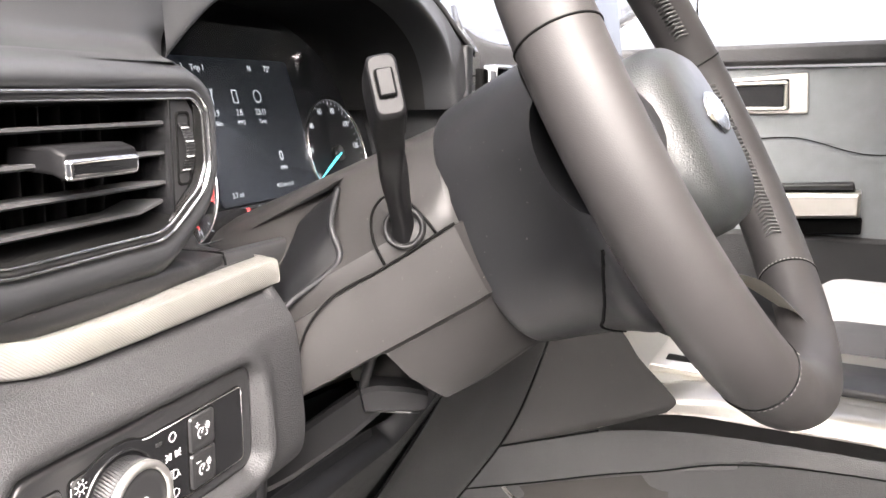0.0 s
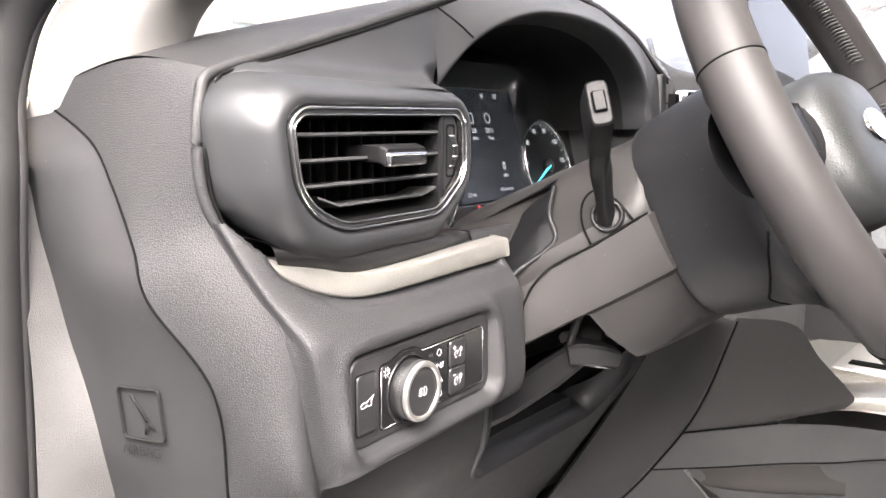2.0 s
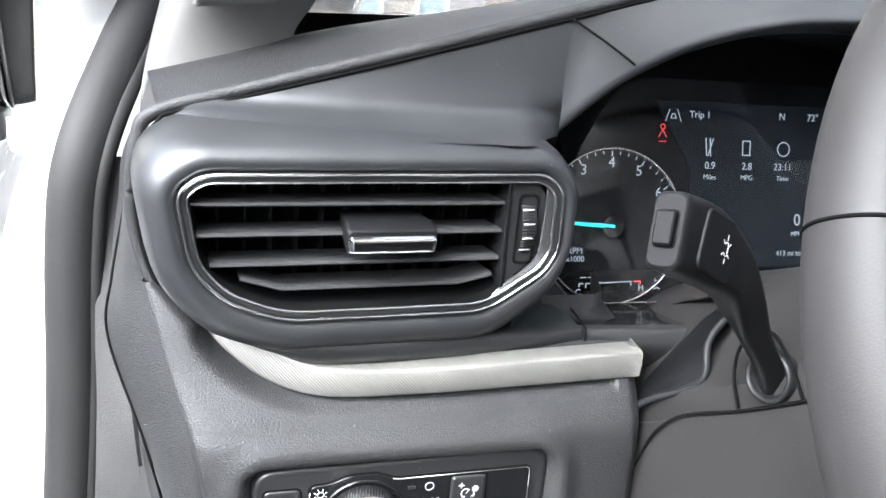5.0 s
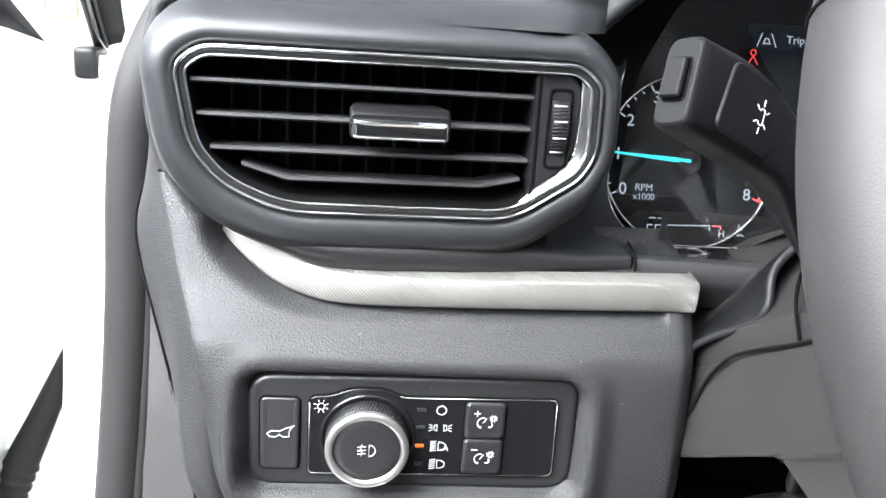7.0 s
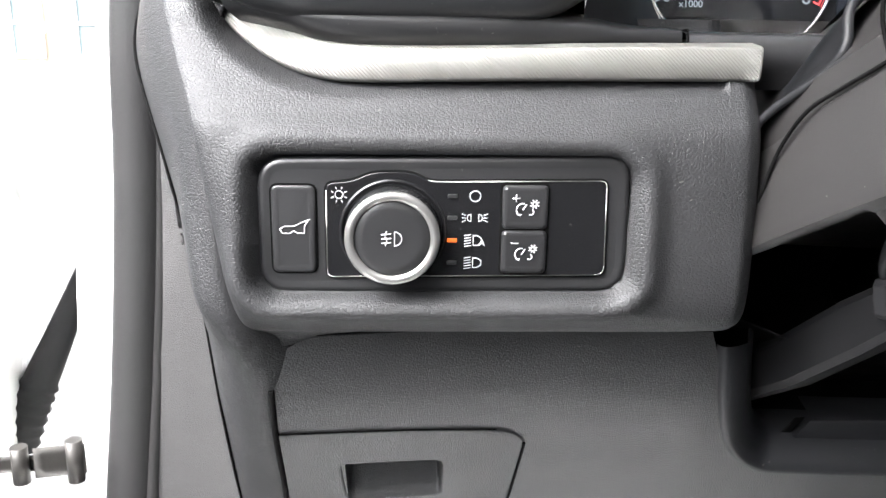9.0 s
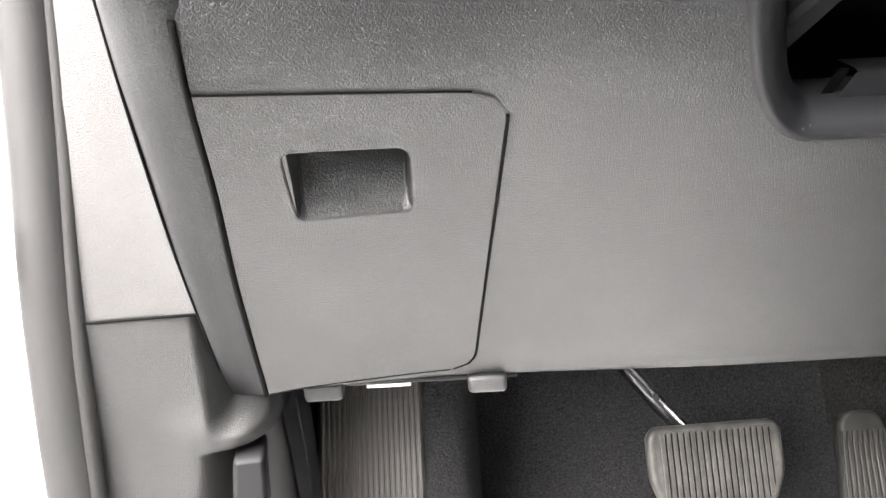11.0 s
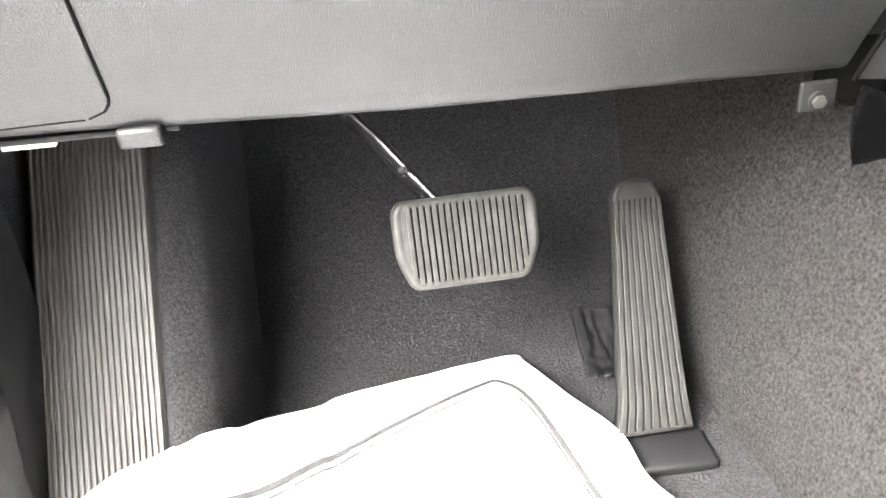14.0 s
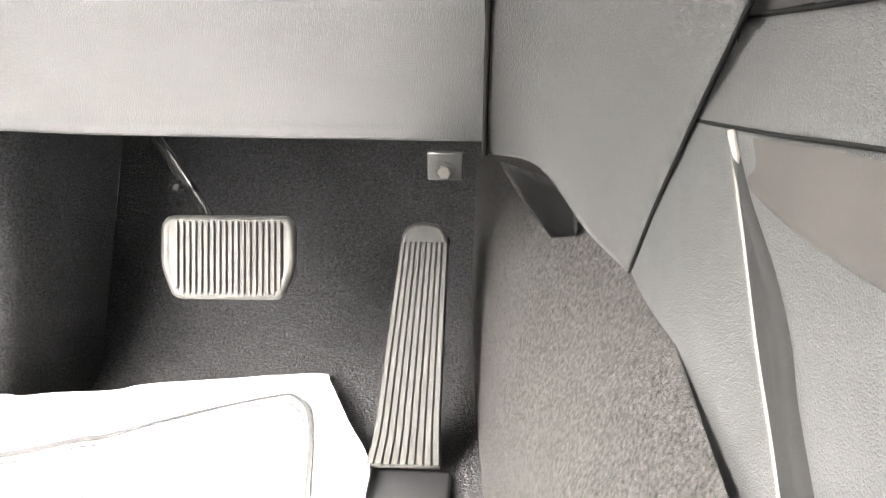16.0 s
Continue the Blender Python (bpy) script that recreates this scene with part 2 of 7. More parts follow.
def sharp(ob, angle=35):
    """Shade smooth, with edges sharper than the angle kept crisp."""
    bm = bmesh.new()
    bm.from_mesh(ob.data)
    for e in bm.edges:
        e.smooth = e.calc_face_angle(0) < radians(angle)
    bm.to_mesh(ob.data)
    bm.free()
    return ob


def spline(pts, n, closed=False):
    """Points along a smooth line through pts (any dimension)."""
    p = np.array(pts, float)
    k = len(p)
    if k == 2 and not closed:
        return [p[0] + (p[1] - p[0]) * t for t in np.linspace(0, 1, n)]
    out = []
    for s in np.linspace(0, k if closed else k - 1, n, endpoint=not closed):
        i = min(int(s), k - 1 if closed else k - 2)
        t = s - i
        if closed:
            a, b, c, d = p[(i - 1) % k], p[i % k], p[(i + 1) % k], p[(i + 2) % k]
        else:
            b, c = p[i], p[i + 1]
            a = p[i - 1] if i else 2 * b - c
            d = p[i + 2] if i + 2 < k else 2 * c - b
        out.append(0.5 * (2 * b + (c - a) * t + (2 * a - 5 * b + 4 * c - d) * t * t + (3 * b - a - 3 * c + d) * t ** 3))
    return out


def grid_mesh(rows, closed=False, keep=None):
    """A mesh from rows of points; keep(i, j) says which cells stay."""
    bm = bmesh.new()
    vs = [[bm.verts.new(p) for p in r] for r in rows]
    m = len(rows[0])
    for i in range(len(rows) - 1):
        for j in range(m if closed else m - 1):
            if keep is None or keep(i, j):
                bm.faces.new((vs[i][j], vs[i][(j + 1) % m], vs[i + 1][(j + 1) % m], vs[i + 1][j]))
    if keep:
        bmesh.ops.delete(bm, geom=[v for v in bm.verts if not v.link_faces], context="VERTS")
    return bm


def surface(rows, nu=24, nv=24):
    """A smooth sheet through a few rows of points."""
    fine = [spline(r, nu) for r in rows]
    cols = [spline([f[j] for f in fine], nv) for j in range(nu)]
    return grid_mesh([[cols[j][i] for j in range(nu)] for i in range(nv)])


def thicken(bm, depth):
    """Give a sheet a body, away from its face."""
    bmesh.ops.solidify(bm, geom=bm.faces[:], thickness=depth)
    return bm


def tube(pts, radius, n=10, closed=False, flat=1.0, up=(0, 0, 1), caps=True):
    """A round or flattened rod along points; radius may be a list."""
    p = [Vector(q) for q in pts]
    k = len(p)
    rad = radius if isinstance(radius, (list, tuple, np.ndarray)) else [radius] * k
    bm = bmesh.new()
    rings = []
    for i in range(k):
        d = (p[(i + 1) % k] - p[i - 1]) if closed or 0 < i < k - 1 else (p[1] - p[0] if i == 0 else p[-1] - p[-2])
        d.normalize()
        a = d.cross(Vector(up))
        if a.length < 1e-4:
            a = d.cross(Vector((1, 0, 0)))
        a.normalize()
        b = a.cross(d)
        rings.append([bm.verts.new(p[i] + float(rad[i]) * (math.cos(q) * a + flat * math.sin(q) * b)) for q in np.linspace(0, 2 * math.pi, n, endpoint=False)])
    for i in range(k if closed else k - 1):
        r, s = rings[i], rings[(i + 1) % k]
        for j in range(n):
            bm.faces.new((r[j], r[(j + 1) % n], s[(j + 1) % n], s[j]))
    if caps and not closed:
        bm.faces.new(rings[0][::-1])
        bm.faces.new(rings[-1])
    return bm


def plane(o, yaw=0.0, tilt=0.0):
    """A face towards the driver: origin, right, up and outward."""
    a, b = radians(yaw), radians(tilt)
    u, n0, z = Vector((math.cos(a), math.sin(a), 0)), Vector((math.sin(a), -math.cos(a), 0)), Vector((0, 0, 1))
    return Vector(o), u, math.cos(b) * z - math.sin(b) * n0, math.cos(b) * n0 + math.sin(b) * z


def on(pl, u, v, d=0.0):
    return pl[0] + pl[1] * u + pl[2] * v + pl[3] * d


def rounded(pts, r, n=5):
    """A polygon with its corners rounded (r may be a list)."""
    out = []
    k = len(pts)
    for i in range(k):
        a, b, c = Vector(pts[i - 1]), Vector(pts[i]), Vector(pts[(i + 1) % k])
        rr = r[i] if isinstance(r, (list, tuple)) else r
        da, dc = (a - b), (c - b)
        q = min(rr, da.length * 0.45, dc.length * 0.45)
        s, e = b + da.normalized() * q, b + dc.normalized() * q
        out += [((1 - t) ** 2 * s + 2 * t * (1 - t) * b + t * t * e)[:] for t in np.linspace(0, 1, n)]
    return out


def box2(cx, cz, w, h, r=0.002, n=5):
    return rounded([(cx - w / 2, cz - h / 2), (cx + w / 2, cz - h / 2), (cx + w / 2, cz + h / 2), (cx - w / 2, cz + h / 2)], r, n)


def circle2(cx, cz, r, n=48):
    return [(cx + r * math.cos(a), cz + r * math.sin(a)) for a in np.linspace(0, 2 * math.pi, n, endpoint=False)]


def shrink(outline, d):
    """An outline drawn inwards (minus: outwards) by d."""
    k = len(outline)
    out = []
    area = sum(outline[i - 1][0] * outline[i][1] - outline[i][0] * outline[i - 1][1] for i in range(k))
    s = 1 if area > 0 else -1
    for i in range(k):
        a, b = Vector(outline[i - 1]), Vector(outline[(i + 1) % k])
        t = (b - a).normalized() if (b - a).length > 1e-9 else Vector((1, 0))
        out.append((outline[i][0] - s * t.y * d, outline[i][1] + s * t.x * d))
    return out


def stack(pl, layers, cap=True, back=False):
    """A solid from outlines of equal length at rising heights: [(outline, d), ...]."""
    bm = bmesh.new()
    rings = [[bm.verts.new(on(pl, u, v, d)) for u, v in o] for o, d in layers]
    k = len(rings[0])
    for r, s in zip(rings, rings[1:]):
        for j in range(k):
            bm.faces.new((r[j], r[(j + 1) % k], s[(j + 1) % k], s[j]))
    if cap:
        bm.faces.new(rings[-1])
    if back:
        bm.faces.new(rings[0][::-1])
    bmesh.ops.recalc_face_normals(bm, faces=bm.faces[:])
    return bm


def plate(pl, outline, d0, d1, edge=0.0006):
    """A slab with softened front edges."""
    e = min(edge, abs(d1 - d0) * 0.5)
    return stack(pl, [(outline, d0), (outline, d1 - e), (shrink(outline, e), d1)], back=True)


def ring(pl, outer, inner, d0, d1, edge=0.0006):
    """A frame between two outlines of equal length, open in the middle."""
    return stack(pl, [(outer, d0), (outer, d1 - edge), (shrink(outer, edge), d1), (shrink(inner, -edge), d1), (inner, d1 - edge), (inner, d0)], cap=False)


def lines(pl, strokes, width, d, thick=0.0002):
    """Flat printed strokes: polylines on a face, joined into one mesh."""
    bm = bmesh.new()
    for s in strokes:
        for a, b in zip(s, s[1:]):
            a, b = Vector(a), Vector(b)
            t = (b - a)
            if t.length < 1e-7:
                continue
            t.normalize()
            nrm = Vector((-t.y, t.x)) * width / 2
            ext = t * width * 0.3
            q = [a - ext + nrm, a - ext - nrm, b + ext - nrm, b + ext + nrm]
            lo = [bm.verts.new(on(pl, *c, d)) for c in q]
            hi = [bm.verts.new(on(pl, *c, d + thick)) for c in q]
            bm.faces.new(hi)
            for i in range(4):
                bm.faces.new((lo[i], lo[(i + 1) % 4], hi[(i + 1) % 4], hi[i]))
    return bm


def ribbon(pl, pts, width, d):
    """A flat printed line as one unbroken strip."""
    bm = bmesh.new()
    p = [Vector(q) for q in pts]
    pairs = []
    for i, q in enumerate(p):
        t = (p[min(i + 1, len(p) - 1)] - p[max(i - 1, 0)]).normalized()
        side = Vector((-t.y, t.x)) * width / 2
        pairs.append((bm.verts.new(on(pl, *(q + side), d)), bm.verts.new(on(pl, *(q - side), d))))
    for a, b in zip(pairs, pairs[1:]):
        bm.faces.new((a[0], a[1], b[1], b[0]))
    return bm


def arc(cx, cz, r, a0, a1, n=14):
    return [(cx + r * math.cos(radians(a)), cz + r * math.sin(radians(a))) for a in np.linspace(a0, a1, n)]


def lettering(text, pl, u, v, size, d, mat, parent, name="lettering", align="CENTER", turn=0.0):
    cu = bpy.data.curves.new(name, "FONT")
    cu.body, cu.size, cu.align_x, cu.align_y, cu.extrude = text, size, align, "CENTER", 0.0001
    tmp = bpy.data.objects.new(name, cu)
    me = bpy.data.meshes.new_from_object(tmp)
    bpy.data.objects.remove(tmp)
    c, s = math.cos(radians(turn)), math.sin(radians(turn))
    for w in me.vertices:
        x, y = w.co.x * c - w.co.y * s, w.co.x * s + w.co.y * c
        w.co = on(pl, u + x, v + y, d + w.co.z)
    me.materials.clear()
    me.materials.append(mat)
    ob = new(name, me)
    ob.parent = parent
    if parent.type == "EMPTY":
        ob.matrix_parent_inverse = Matrix.Translation(parent.location).inverted()
    return ob


# ---- large structure: ground, car shell ----
VENT = plane((0.263, 0.311, 1.263), 7)
SWITCH = plane((0.275, 0.2945, 1.12), 4)
DIAL = plane((0.5, 0.43, 1.23), 4, 15)


def block(x0, x1, y0, y1, z0, z1, bevel=0.0, seg=2):
    bm = bmesh.new()
    bmesh.ops.create_cube(bm, size=1, matrix=Matrix.Translation(((x0 + x1) / 2, (y0 + y1) / 2, (z0 + z1) / 2)) @ Matrix.Diagonal((x1 - x0, y1 - y0, z1 - z0, 1)))
    if bevel:
        bmesh.ops.bevel(bm, geom=bm.edges[:], offset=bevel, segments=seg, affect="EDGES", profile=0.5)
    return bm


def build_ground():
    bm = bmesh.new()
    bmesh.ops.create_grid(bm, x_segments=2, y_segments=2, size=400)
    tagged(part("ground", bm, M_GROUND, smooth=False), "grey asphalt lot around the car", "ground", kind="structure")


def build_shell():
    """Roof, rear closing wall, far side and white pillar of the car."""
    top = [[(x, y, z + 0.05 - 0.05 * ((x - 0.93) / 0.8) ** 2) for x in (0.22, 0.5, 0.93, 1.36, 1.64)]
           for y, z in ((0.02, 1.66), (-0.2, 1.71), (-0.45, 1.73), (-0.82, 1.74))]
    tagged(part("roof", thicken(surface(top, 16, 12), 0.04), M_CEIL), "pale cloth headliner of the car roof", "roof", kind="structure")
    rail = spline([(0.33, 0.0, 1.66), (0.25, -0.1, 1.63), (0.20, -0.3, 1.635), (0.18, -0.6, 1.64), (0.18, -0.9, 1.64)], 24)
    tagged(part("roof_rail", tube(rail, 0.055, 12), M_PILLAR), "light grey trimmed roof rail over the door opening", "roof rail", kind="structure")
    # Unseen closing walls, added close behind to keep rear light out
    tagged(part("rear_wall", block(0.10, 1.84, -0.84, -0.78, 0.4, 1.20, 0.01), M_DOORTRIM), "unseen plain dark wall added to close the cabin behind", "wall", kind="structure")
    tagged(part("rear_wall_upper", block(0.10, 1.84, -0.84, -0.785, 1.20, 1.76, 0.01), M_CEIL), "unseen plain pale wall added to close the cabin behind", "wall", kind="structure")
    tagged(part("b_pillar", block(-0.02, 0.12, -0.92, -0.72, 0.4, 1.7, 0.02), M_PILLAR), "grey trimmed pillar behind the door opening", "pillar", kind="structure")
    tagged(part("sill", block(-0.04, 0.10, -0.86, 0.44, 0.30, 0.47, 0.015), M_WHITE), "white painted door sill", "sill", kind="structure")
    jamb = [[(0.040, 0.460, 0.30), (0.02, 0.47, 0.30), (-0.01, 0.55, 0.30), (-0.03, 0.63, 0.30), (-0.05, 0.70, 0.30)],
            [(0.048, 0.458, 0.86), (0.02, 0.47, 0.86), (-0.01, 0.55, 0.86), (-0.025, 0.63, 0.86), (-0.04, 0.70, 0.86)],
            [(0.064, 0.484, 1.10), (0.03, 0.495, 1.10), (0.0, 0.55, 1.10), (-0.015, 0.63, 1.10), (-0.03, 0.70, 1.10)],
            [(0.092, 0.495, 1.25), (0.058, 0.515, 1.25), (0.034, 0.565, 1.25), (0.022, 0.625, 1.25), (0.012, 0.68, 1.25)],
            [(0.15, 0.57, 1.38), (0.122, 0.55, 1.38), (0.096, 0.53, 1.38), (0.075, 0.51, 1.38), (0.060, 0.505, 1.38)],
            [(0.262, 0.36, 1.56), (0.23, 0.345, 1.56), (0.19, 0.325, 1.56), (0.15, 0.305, 1.56), (0.118, 0.29, 1.56)]]
    body = thing("car_body", (0.0, 0.55, 0.3), "glossy white painted door jamb and front pillar", "car body", kind="structure")
    part("jamb", surface(jamb, 30, 40), M_WHITE, body)
    fender = [[(-0.05, 0.70, z), (-0.07, 0.9, z), (-0.08, 1.4, z)] for z in (0.35, 0.8, 1.15)] + [[(0.02, 0.70, 1.27), (0.03, 0.9, 1.25), (0.06, 1.4, 1.2)]]
    part("fender", surface(fender, 12, 16), M_WHITE, body)
    hood = [[(0.02, 0.86, 1.27), (0.5, 0.98, 1.30), (0.93, 1.0, 1.31), (1.84, 0.86, 1.27)], [(0.06, 1.6, 1.18), (0.5, 1.7, 1.22), (0.93, 1.75, 1.23), (1.8, 1.6, 1.18)]]
    part("bonnet", surface(hood, 16, 8), M_WHITE, body)
    # black weather trim along the windscreen edge of the pillar
    outer = [(0.006, 0.628, 1.268), (0.024, 0.545, 1.335), (0.039, 0.478, 1.40), (0.072, 0.345, 1.50), (0.105, 0.225, 1.60)]
    inner = [(0.030, 0.613, 1.275), (0.052, 0.532, 1.345), (0.071, 0.465, 1.40), (0.105, 0.345, 1.50), (0.139, 0.225, 1.60)]
    middle = [((a[0] + b[0]) / 2 + 0.001, (a[1] + b[1]) / 2 - 0.004, (a[2] + b[2]) / 2) for a, b in zip(outer, inner)]
    part("pillar_trim", thicken(surface([outer, middle, inner], 30, 10), 0.014), M_TRIM, body, "dark grey plastic weather trim")
    lip = [(x - 0.004, y + 0.002, z) for x, y, z in outer]
    part("trim_lip", tube(spline(lip, 24), 0.0052, 10), M_GLOSS, body, "gloss black trim lip")
    part("trim_groove", tube(spline([(x + 0.004, y - 0.0035, z) for x, y, z in outer], 24), 0.0016, 6), M_BLACK, body)
    part("trim_bracket", thicken(surface([[(0.008, 0.612, 1.262), (0.020, 0.600, 1.264), (0.034, 0.606, 1.268)], [(0.010, 0.604, 1.246), (0.020, 0.590, 1.247), (0.032, 0.596, 1.250)], [(0.010, 0.610, 1.236), (0.019, 0.606, 1.234), (0.028, 0.612, 1.238)]], 8, 8), 0.002), M_WHITE, body, "white folded sheet metal bracket")
    part("hinge_cover", thicken(surface([[(-0.06, 0.56, 1.13), (-0.03, 0.53, 1.13), (-0.002, 0.55, 1.12)], [(-0.06, 0.56, 1.09), (-0.03, 0.525, 1.09), (0.0, 0.545, 1.09)],
                                         [(-0.055, 0.565, 1.055), (-0.03, 0.535, 1.05), (-0.004, 0.55, 1.06)]], 12, 12), 0.02), M_WHITE, body, "white painted hinge block")
    part("hinge_pin", block(-0.012, 0.007, 0.607, 0.635, 1.243, 1.268, 0.004), M_BLACK, body, "black plastic hinge stop")
    link = lambda p, q, w: thicken(surface([[Vector(p) + Vector((0, 0, w)), Vector(q) + Vector((0, 0, w))], [Vector(p) - Vector((0, 0, w)), Vector(q) - Vector((0, 0, w))]], 6, 4), 0.005)
    part("check_strap", link((-0.070, 0.432, 0.915), (0.012, 0.440, 0.919), 0.006), M_STRAP, body, "grey metal door check strap")
    part("check_fork", link((0.004, 0.436, 0.920), (0.036, 0.443, 0.921), 0.011), M_STRAP, body, "grey metal fork of the check strap")
    part("check_pin", tube([(0.030, 0.440, 0.936), (0.030, 0.440, 0.906)], 0.0055, 12), M_STRAP, body)
    part("check_pin", tube([(-0.004, 0.434, 0.933), (-0.004, 0.434, 0.907)], 0.0055, 12), M_STRAP, body)
    for z in (1.17, 1.20):
        part("body_bolt", tube([(-0.022, 0.552, z), (-0.022, 0.540, z)], 0.008, 6), M_WHITE, body)
    boot = spline([(-0.014, 0.592, 1.026), (-0.027, 0.580, 0.990), (-0.041, 0.568, 0.953), (-0.056, 0.556, 0.915), (-0.072, 0.548, 0.87)], 60)
    rad = [0.007 + 0.007 * s for s in np.linspace(0, 1, 42)] + [0.015 + (0.0012 if i % 3 < 1 else -0.0008) for i in range(18)]
    part("wiring_boot", tube(boot, rad, 12), M_SEAL, body, "ribbed black rubber wiring boot")


def build_seal():
    path = spline([(0.02, 0.46, 0.40), (0.039, 0.457, 0.60), (0.048, 0.4555, 0.75), (0.0555, 0.458, 0.86), (0.0650, 0.466, 0.965), (0.0715, 0.472, 1.05), (0.0755, 0.476, 1.12), (0.079, 0.478, 1.20),
                   (0.086, 0.484, 1.26), (0.106, 0.515, 1.32), (0.14, 0.52, 1.385), (0.20, 0.44, 1.47), (0.27, 0.25, 1.60)], 90)
    seal = thing("door_seal", (0.02, 0.46, 0.40), "thick black rubber weather seal round the door opening", "door seal")
    part("seal_bulb", tube(path, 0.0170, 16, flat=0.85, up=(0, 1, 0)), M_SEAL, seal)
    lip = [Vector(p) + Vector((0.015, -0.003, 0)) for p in path]
    part("seal_lip", tube(lip, 0.006, 8, up=(0, 1, 0)), M_SEAL, seal)


def build_driver_door():
    door = thing("driver_door", (-0.05, 0.6, 0.45), "open white car door with dark grained inner trim", "car door")
    D = (Vector((-0.078, 0.465, 0)), Vector((-1, 0.03, 0)).normalized(), Vector((0, 0, 1)), Vector((-0.03, -1, 0)).normalized())
    part("door_skin", plate(D, rounded([(-0.01, 0.45), (0.9, 0.45), (0.9, 1.25), (0.03, 1.25), (-0.012, 1.2)], 0.03), -0.13, -0.012, 0.01), M_WHITE, door, "white painted door shell")
    up = rounded([(0.0, 1.178), (0.85, 1.178), (0.85, 1.34), (0.10, 1.325), (0.02, 1.30), (-0.022, 1.24), (-0.022, 1.2)], 0.015)
    part("upper_trim", plate(D, up, -0.012, 0.02, 0.012), M_DOORTRIM, door, "dark grained upper door trim")
    part("lower_trim", plate(D, rounded([(0.002, 0.52), (0.85, 0.52), (0.85, 1.172), (0.002, 1.172)], 0.01), -0.012, 0.008, 0.008), M_DOORTRIM, door, "black grained lower door trim")
    part("trim_line", plate(D, box2(0.0, 0.85, 0.004, 0.62, 0.001), -0.01, 0.01), M_ALU, door, "thin bright trim edge")
    part("door_weatherstrip", tube(spline([on(D, -0.012, 0.5, -0.012), on(D, -0.014, 0.9, -0.012), on(D, -0.016, 1.18, -0.012), on(D, -0.028, 1.24, -0.012),
                                            on(D, 0.0, 1.31, -0.012), on(D, 0.06, 1.36, -0.012)], 40), 0.012, 10), M_SEAL, door, "black rubber door weatherstrip")
    part("sail_panel", thicken(surface([[(-0.20, 0.53, 1.37), (-0.16, 0.53, 1.385), (-0.10, 0.535, 1.40)], [(-0.12, 0.56, 1.28), (-0.06, 0.565, 1.285), (-0.022, 0.585, 1.272)]], 8, 8), 0.012),
         M_STEEL, door, "black window corner panel")


def build_lot_wall():
    # Unseen wall, added to cut low sky light and reflections from the left
    wall = block(-1.62, -1.44, -4.5, 0.25, 0.0, 1.8, 0.01)
    tagged(part("light_block_west", wall, M_LIGHTBLOCK), "unseen grey wall added to block low light from the left", "wall", kind="structure")


build_ground()
build_lot_wall()
build_shell()
build_seal()
build_driver_door()


# ---- floor of the footwell ----
def build_floor():
    fl = thing("floor", (0.45, 0.2, 0.42), "black carpeted footwell floor", "floor", kind="structure")
    rows = [[(x, y, z) for x in (0.155, 0.3, 0.45, 0.6, 0.76)] for y, z in ((-0.80, 0.425), (-0.3, 0.425), (0.3, 0.425), (0.60, 0.427), (0.70, 0.435), (0.77, 0.47), (0.84, 0.56), (0.90, 0.66), (0.96, 0.80))]
    part("carpet", surface(rows, 30, 60), M_CARPET, fl, "black cut-pile carpet")
    wall = [[(0.158, y, z) for y in (0.535, 0.65, 0.8, 1.0)] for z in (0.40, 0.6, 0.78, 1.0)]
    part("left_side", surface(wall, 12, 12), M_CARPET, fl, "black carpeted side wall")
    hump = []
    for s in (-0.05, 0.04, 0.12, 0.20, 0.28, 0.36):
        y, z = 0.551 + s * 0.574, 0.507 + s * 0.819
        hump.append([(0.255, y + 0.012, z - 0.01), (0.268, y - 0.002, z + 0.002), (0.284, y + 0.002, z), (0.300, y + 0.018, z - 0.012), (0.309, y + 0.06, z - 0.03), (0.315, y + 0.16, z - 0.06)])
    part("hump", surface(hump, 26, 26), M_CARPET, fl, "carpeted swelling beside the foot rest")
    tun = [[(0.748, y, 0.42), (0.752 + q, y, 0.47), (0.785 + q, y, 0.60), (0.818 + q, y, 0.68), (0.84 + q, y, 0.72)] for y, q in ((-0.80, 0.03), (0.0, 0.02), (0.3, 0.008), (0.47, 0.0))]
    tun += [[(0.735, 0.58, 0.42), (0.738, 0.58, 0.47), (0.760, 0.58, 0.60), (0.788, 0.575, 0.685), (0.82, 0.57, 0.75)],
            [(0.715, 0.75, 0.42), (0.718, 0.75, 0.5), (0.735, 0.75, 0.62), (0.76, 0.75, 0.72), (0.80, 0.75, 0.8)],
            [(0.70, 0.96, 0.5), (0.70, 0.96, 0.6), (0.715, 0.96, 0.7), (0.74, 0.96, 0.8), (0.80, 0.96, 0.9)]]
    part("tunnel_side", surface(tun, 30, 50), M_TUNNEL, fl, "grey carpeted tunnel side")
    part("bulkhead", block(0.15, 0.86, 0.96, 0.98, 0.5, 1.3), M_BLACK, fl)


def build_foot_rest():
    P = plane((0.215, 0.551, 0.507), 0, 35)
    fr = thing("foot_rest", on(P, 0, -0.06), "ribbed black rubber foot rest against the carpet", "foot rest")
    part("base", plate(P, rounded([(-0.048, -0.09), (0.047, -0.09), (0.047, 0.32), (-0.048, 0.32)], 0.008), -0.02, 0.0, 0.003), M_RUBBER, fr)
    rib = None
    for i in range(19):
        u = -0.043 + i * 0.0048
        if rib is None:
            rib = part("rib", plate(P, box2(u, 0.115, 0.0031, 0.40, 0.0008, 3), 0.0, 0.0024, 0.0009), M_RUBBER, fr)
            first = u
        else:
            o = bpy.data.objects.new("rib", rib.data)
            scene.collection.objects.link(o)
            o.parent, o.matrix_parent_inverse = fr, rib.matrix_parent_inverse
            o.location = P[1] * (u - first)


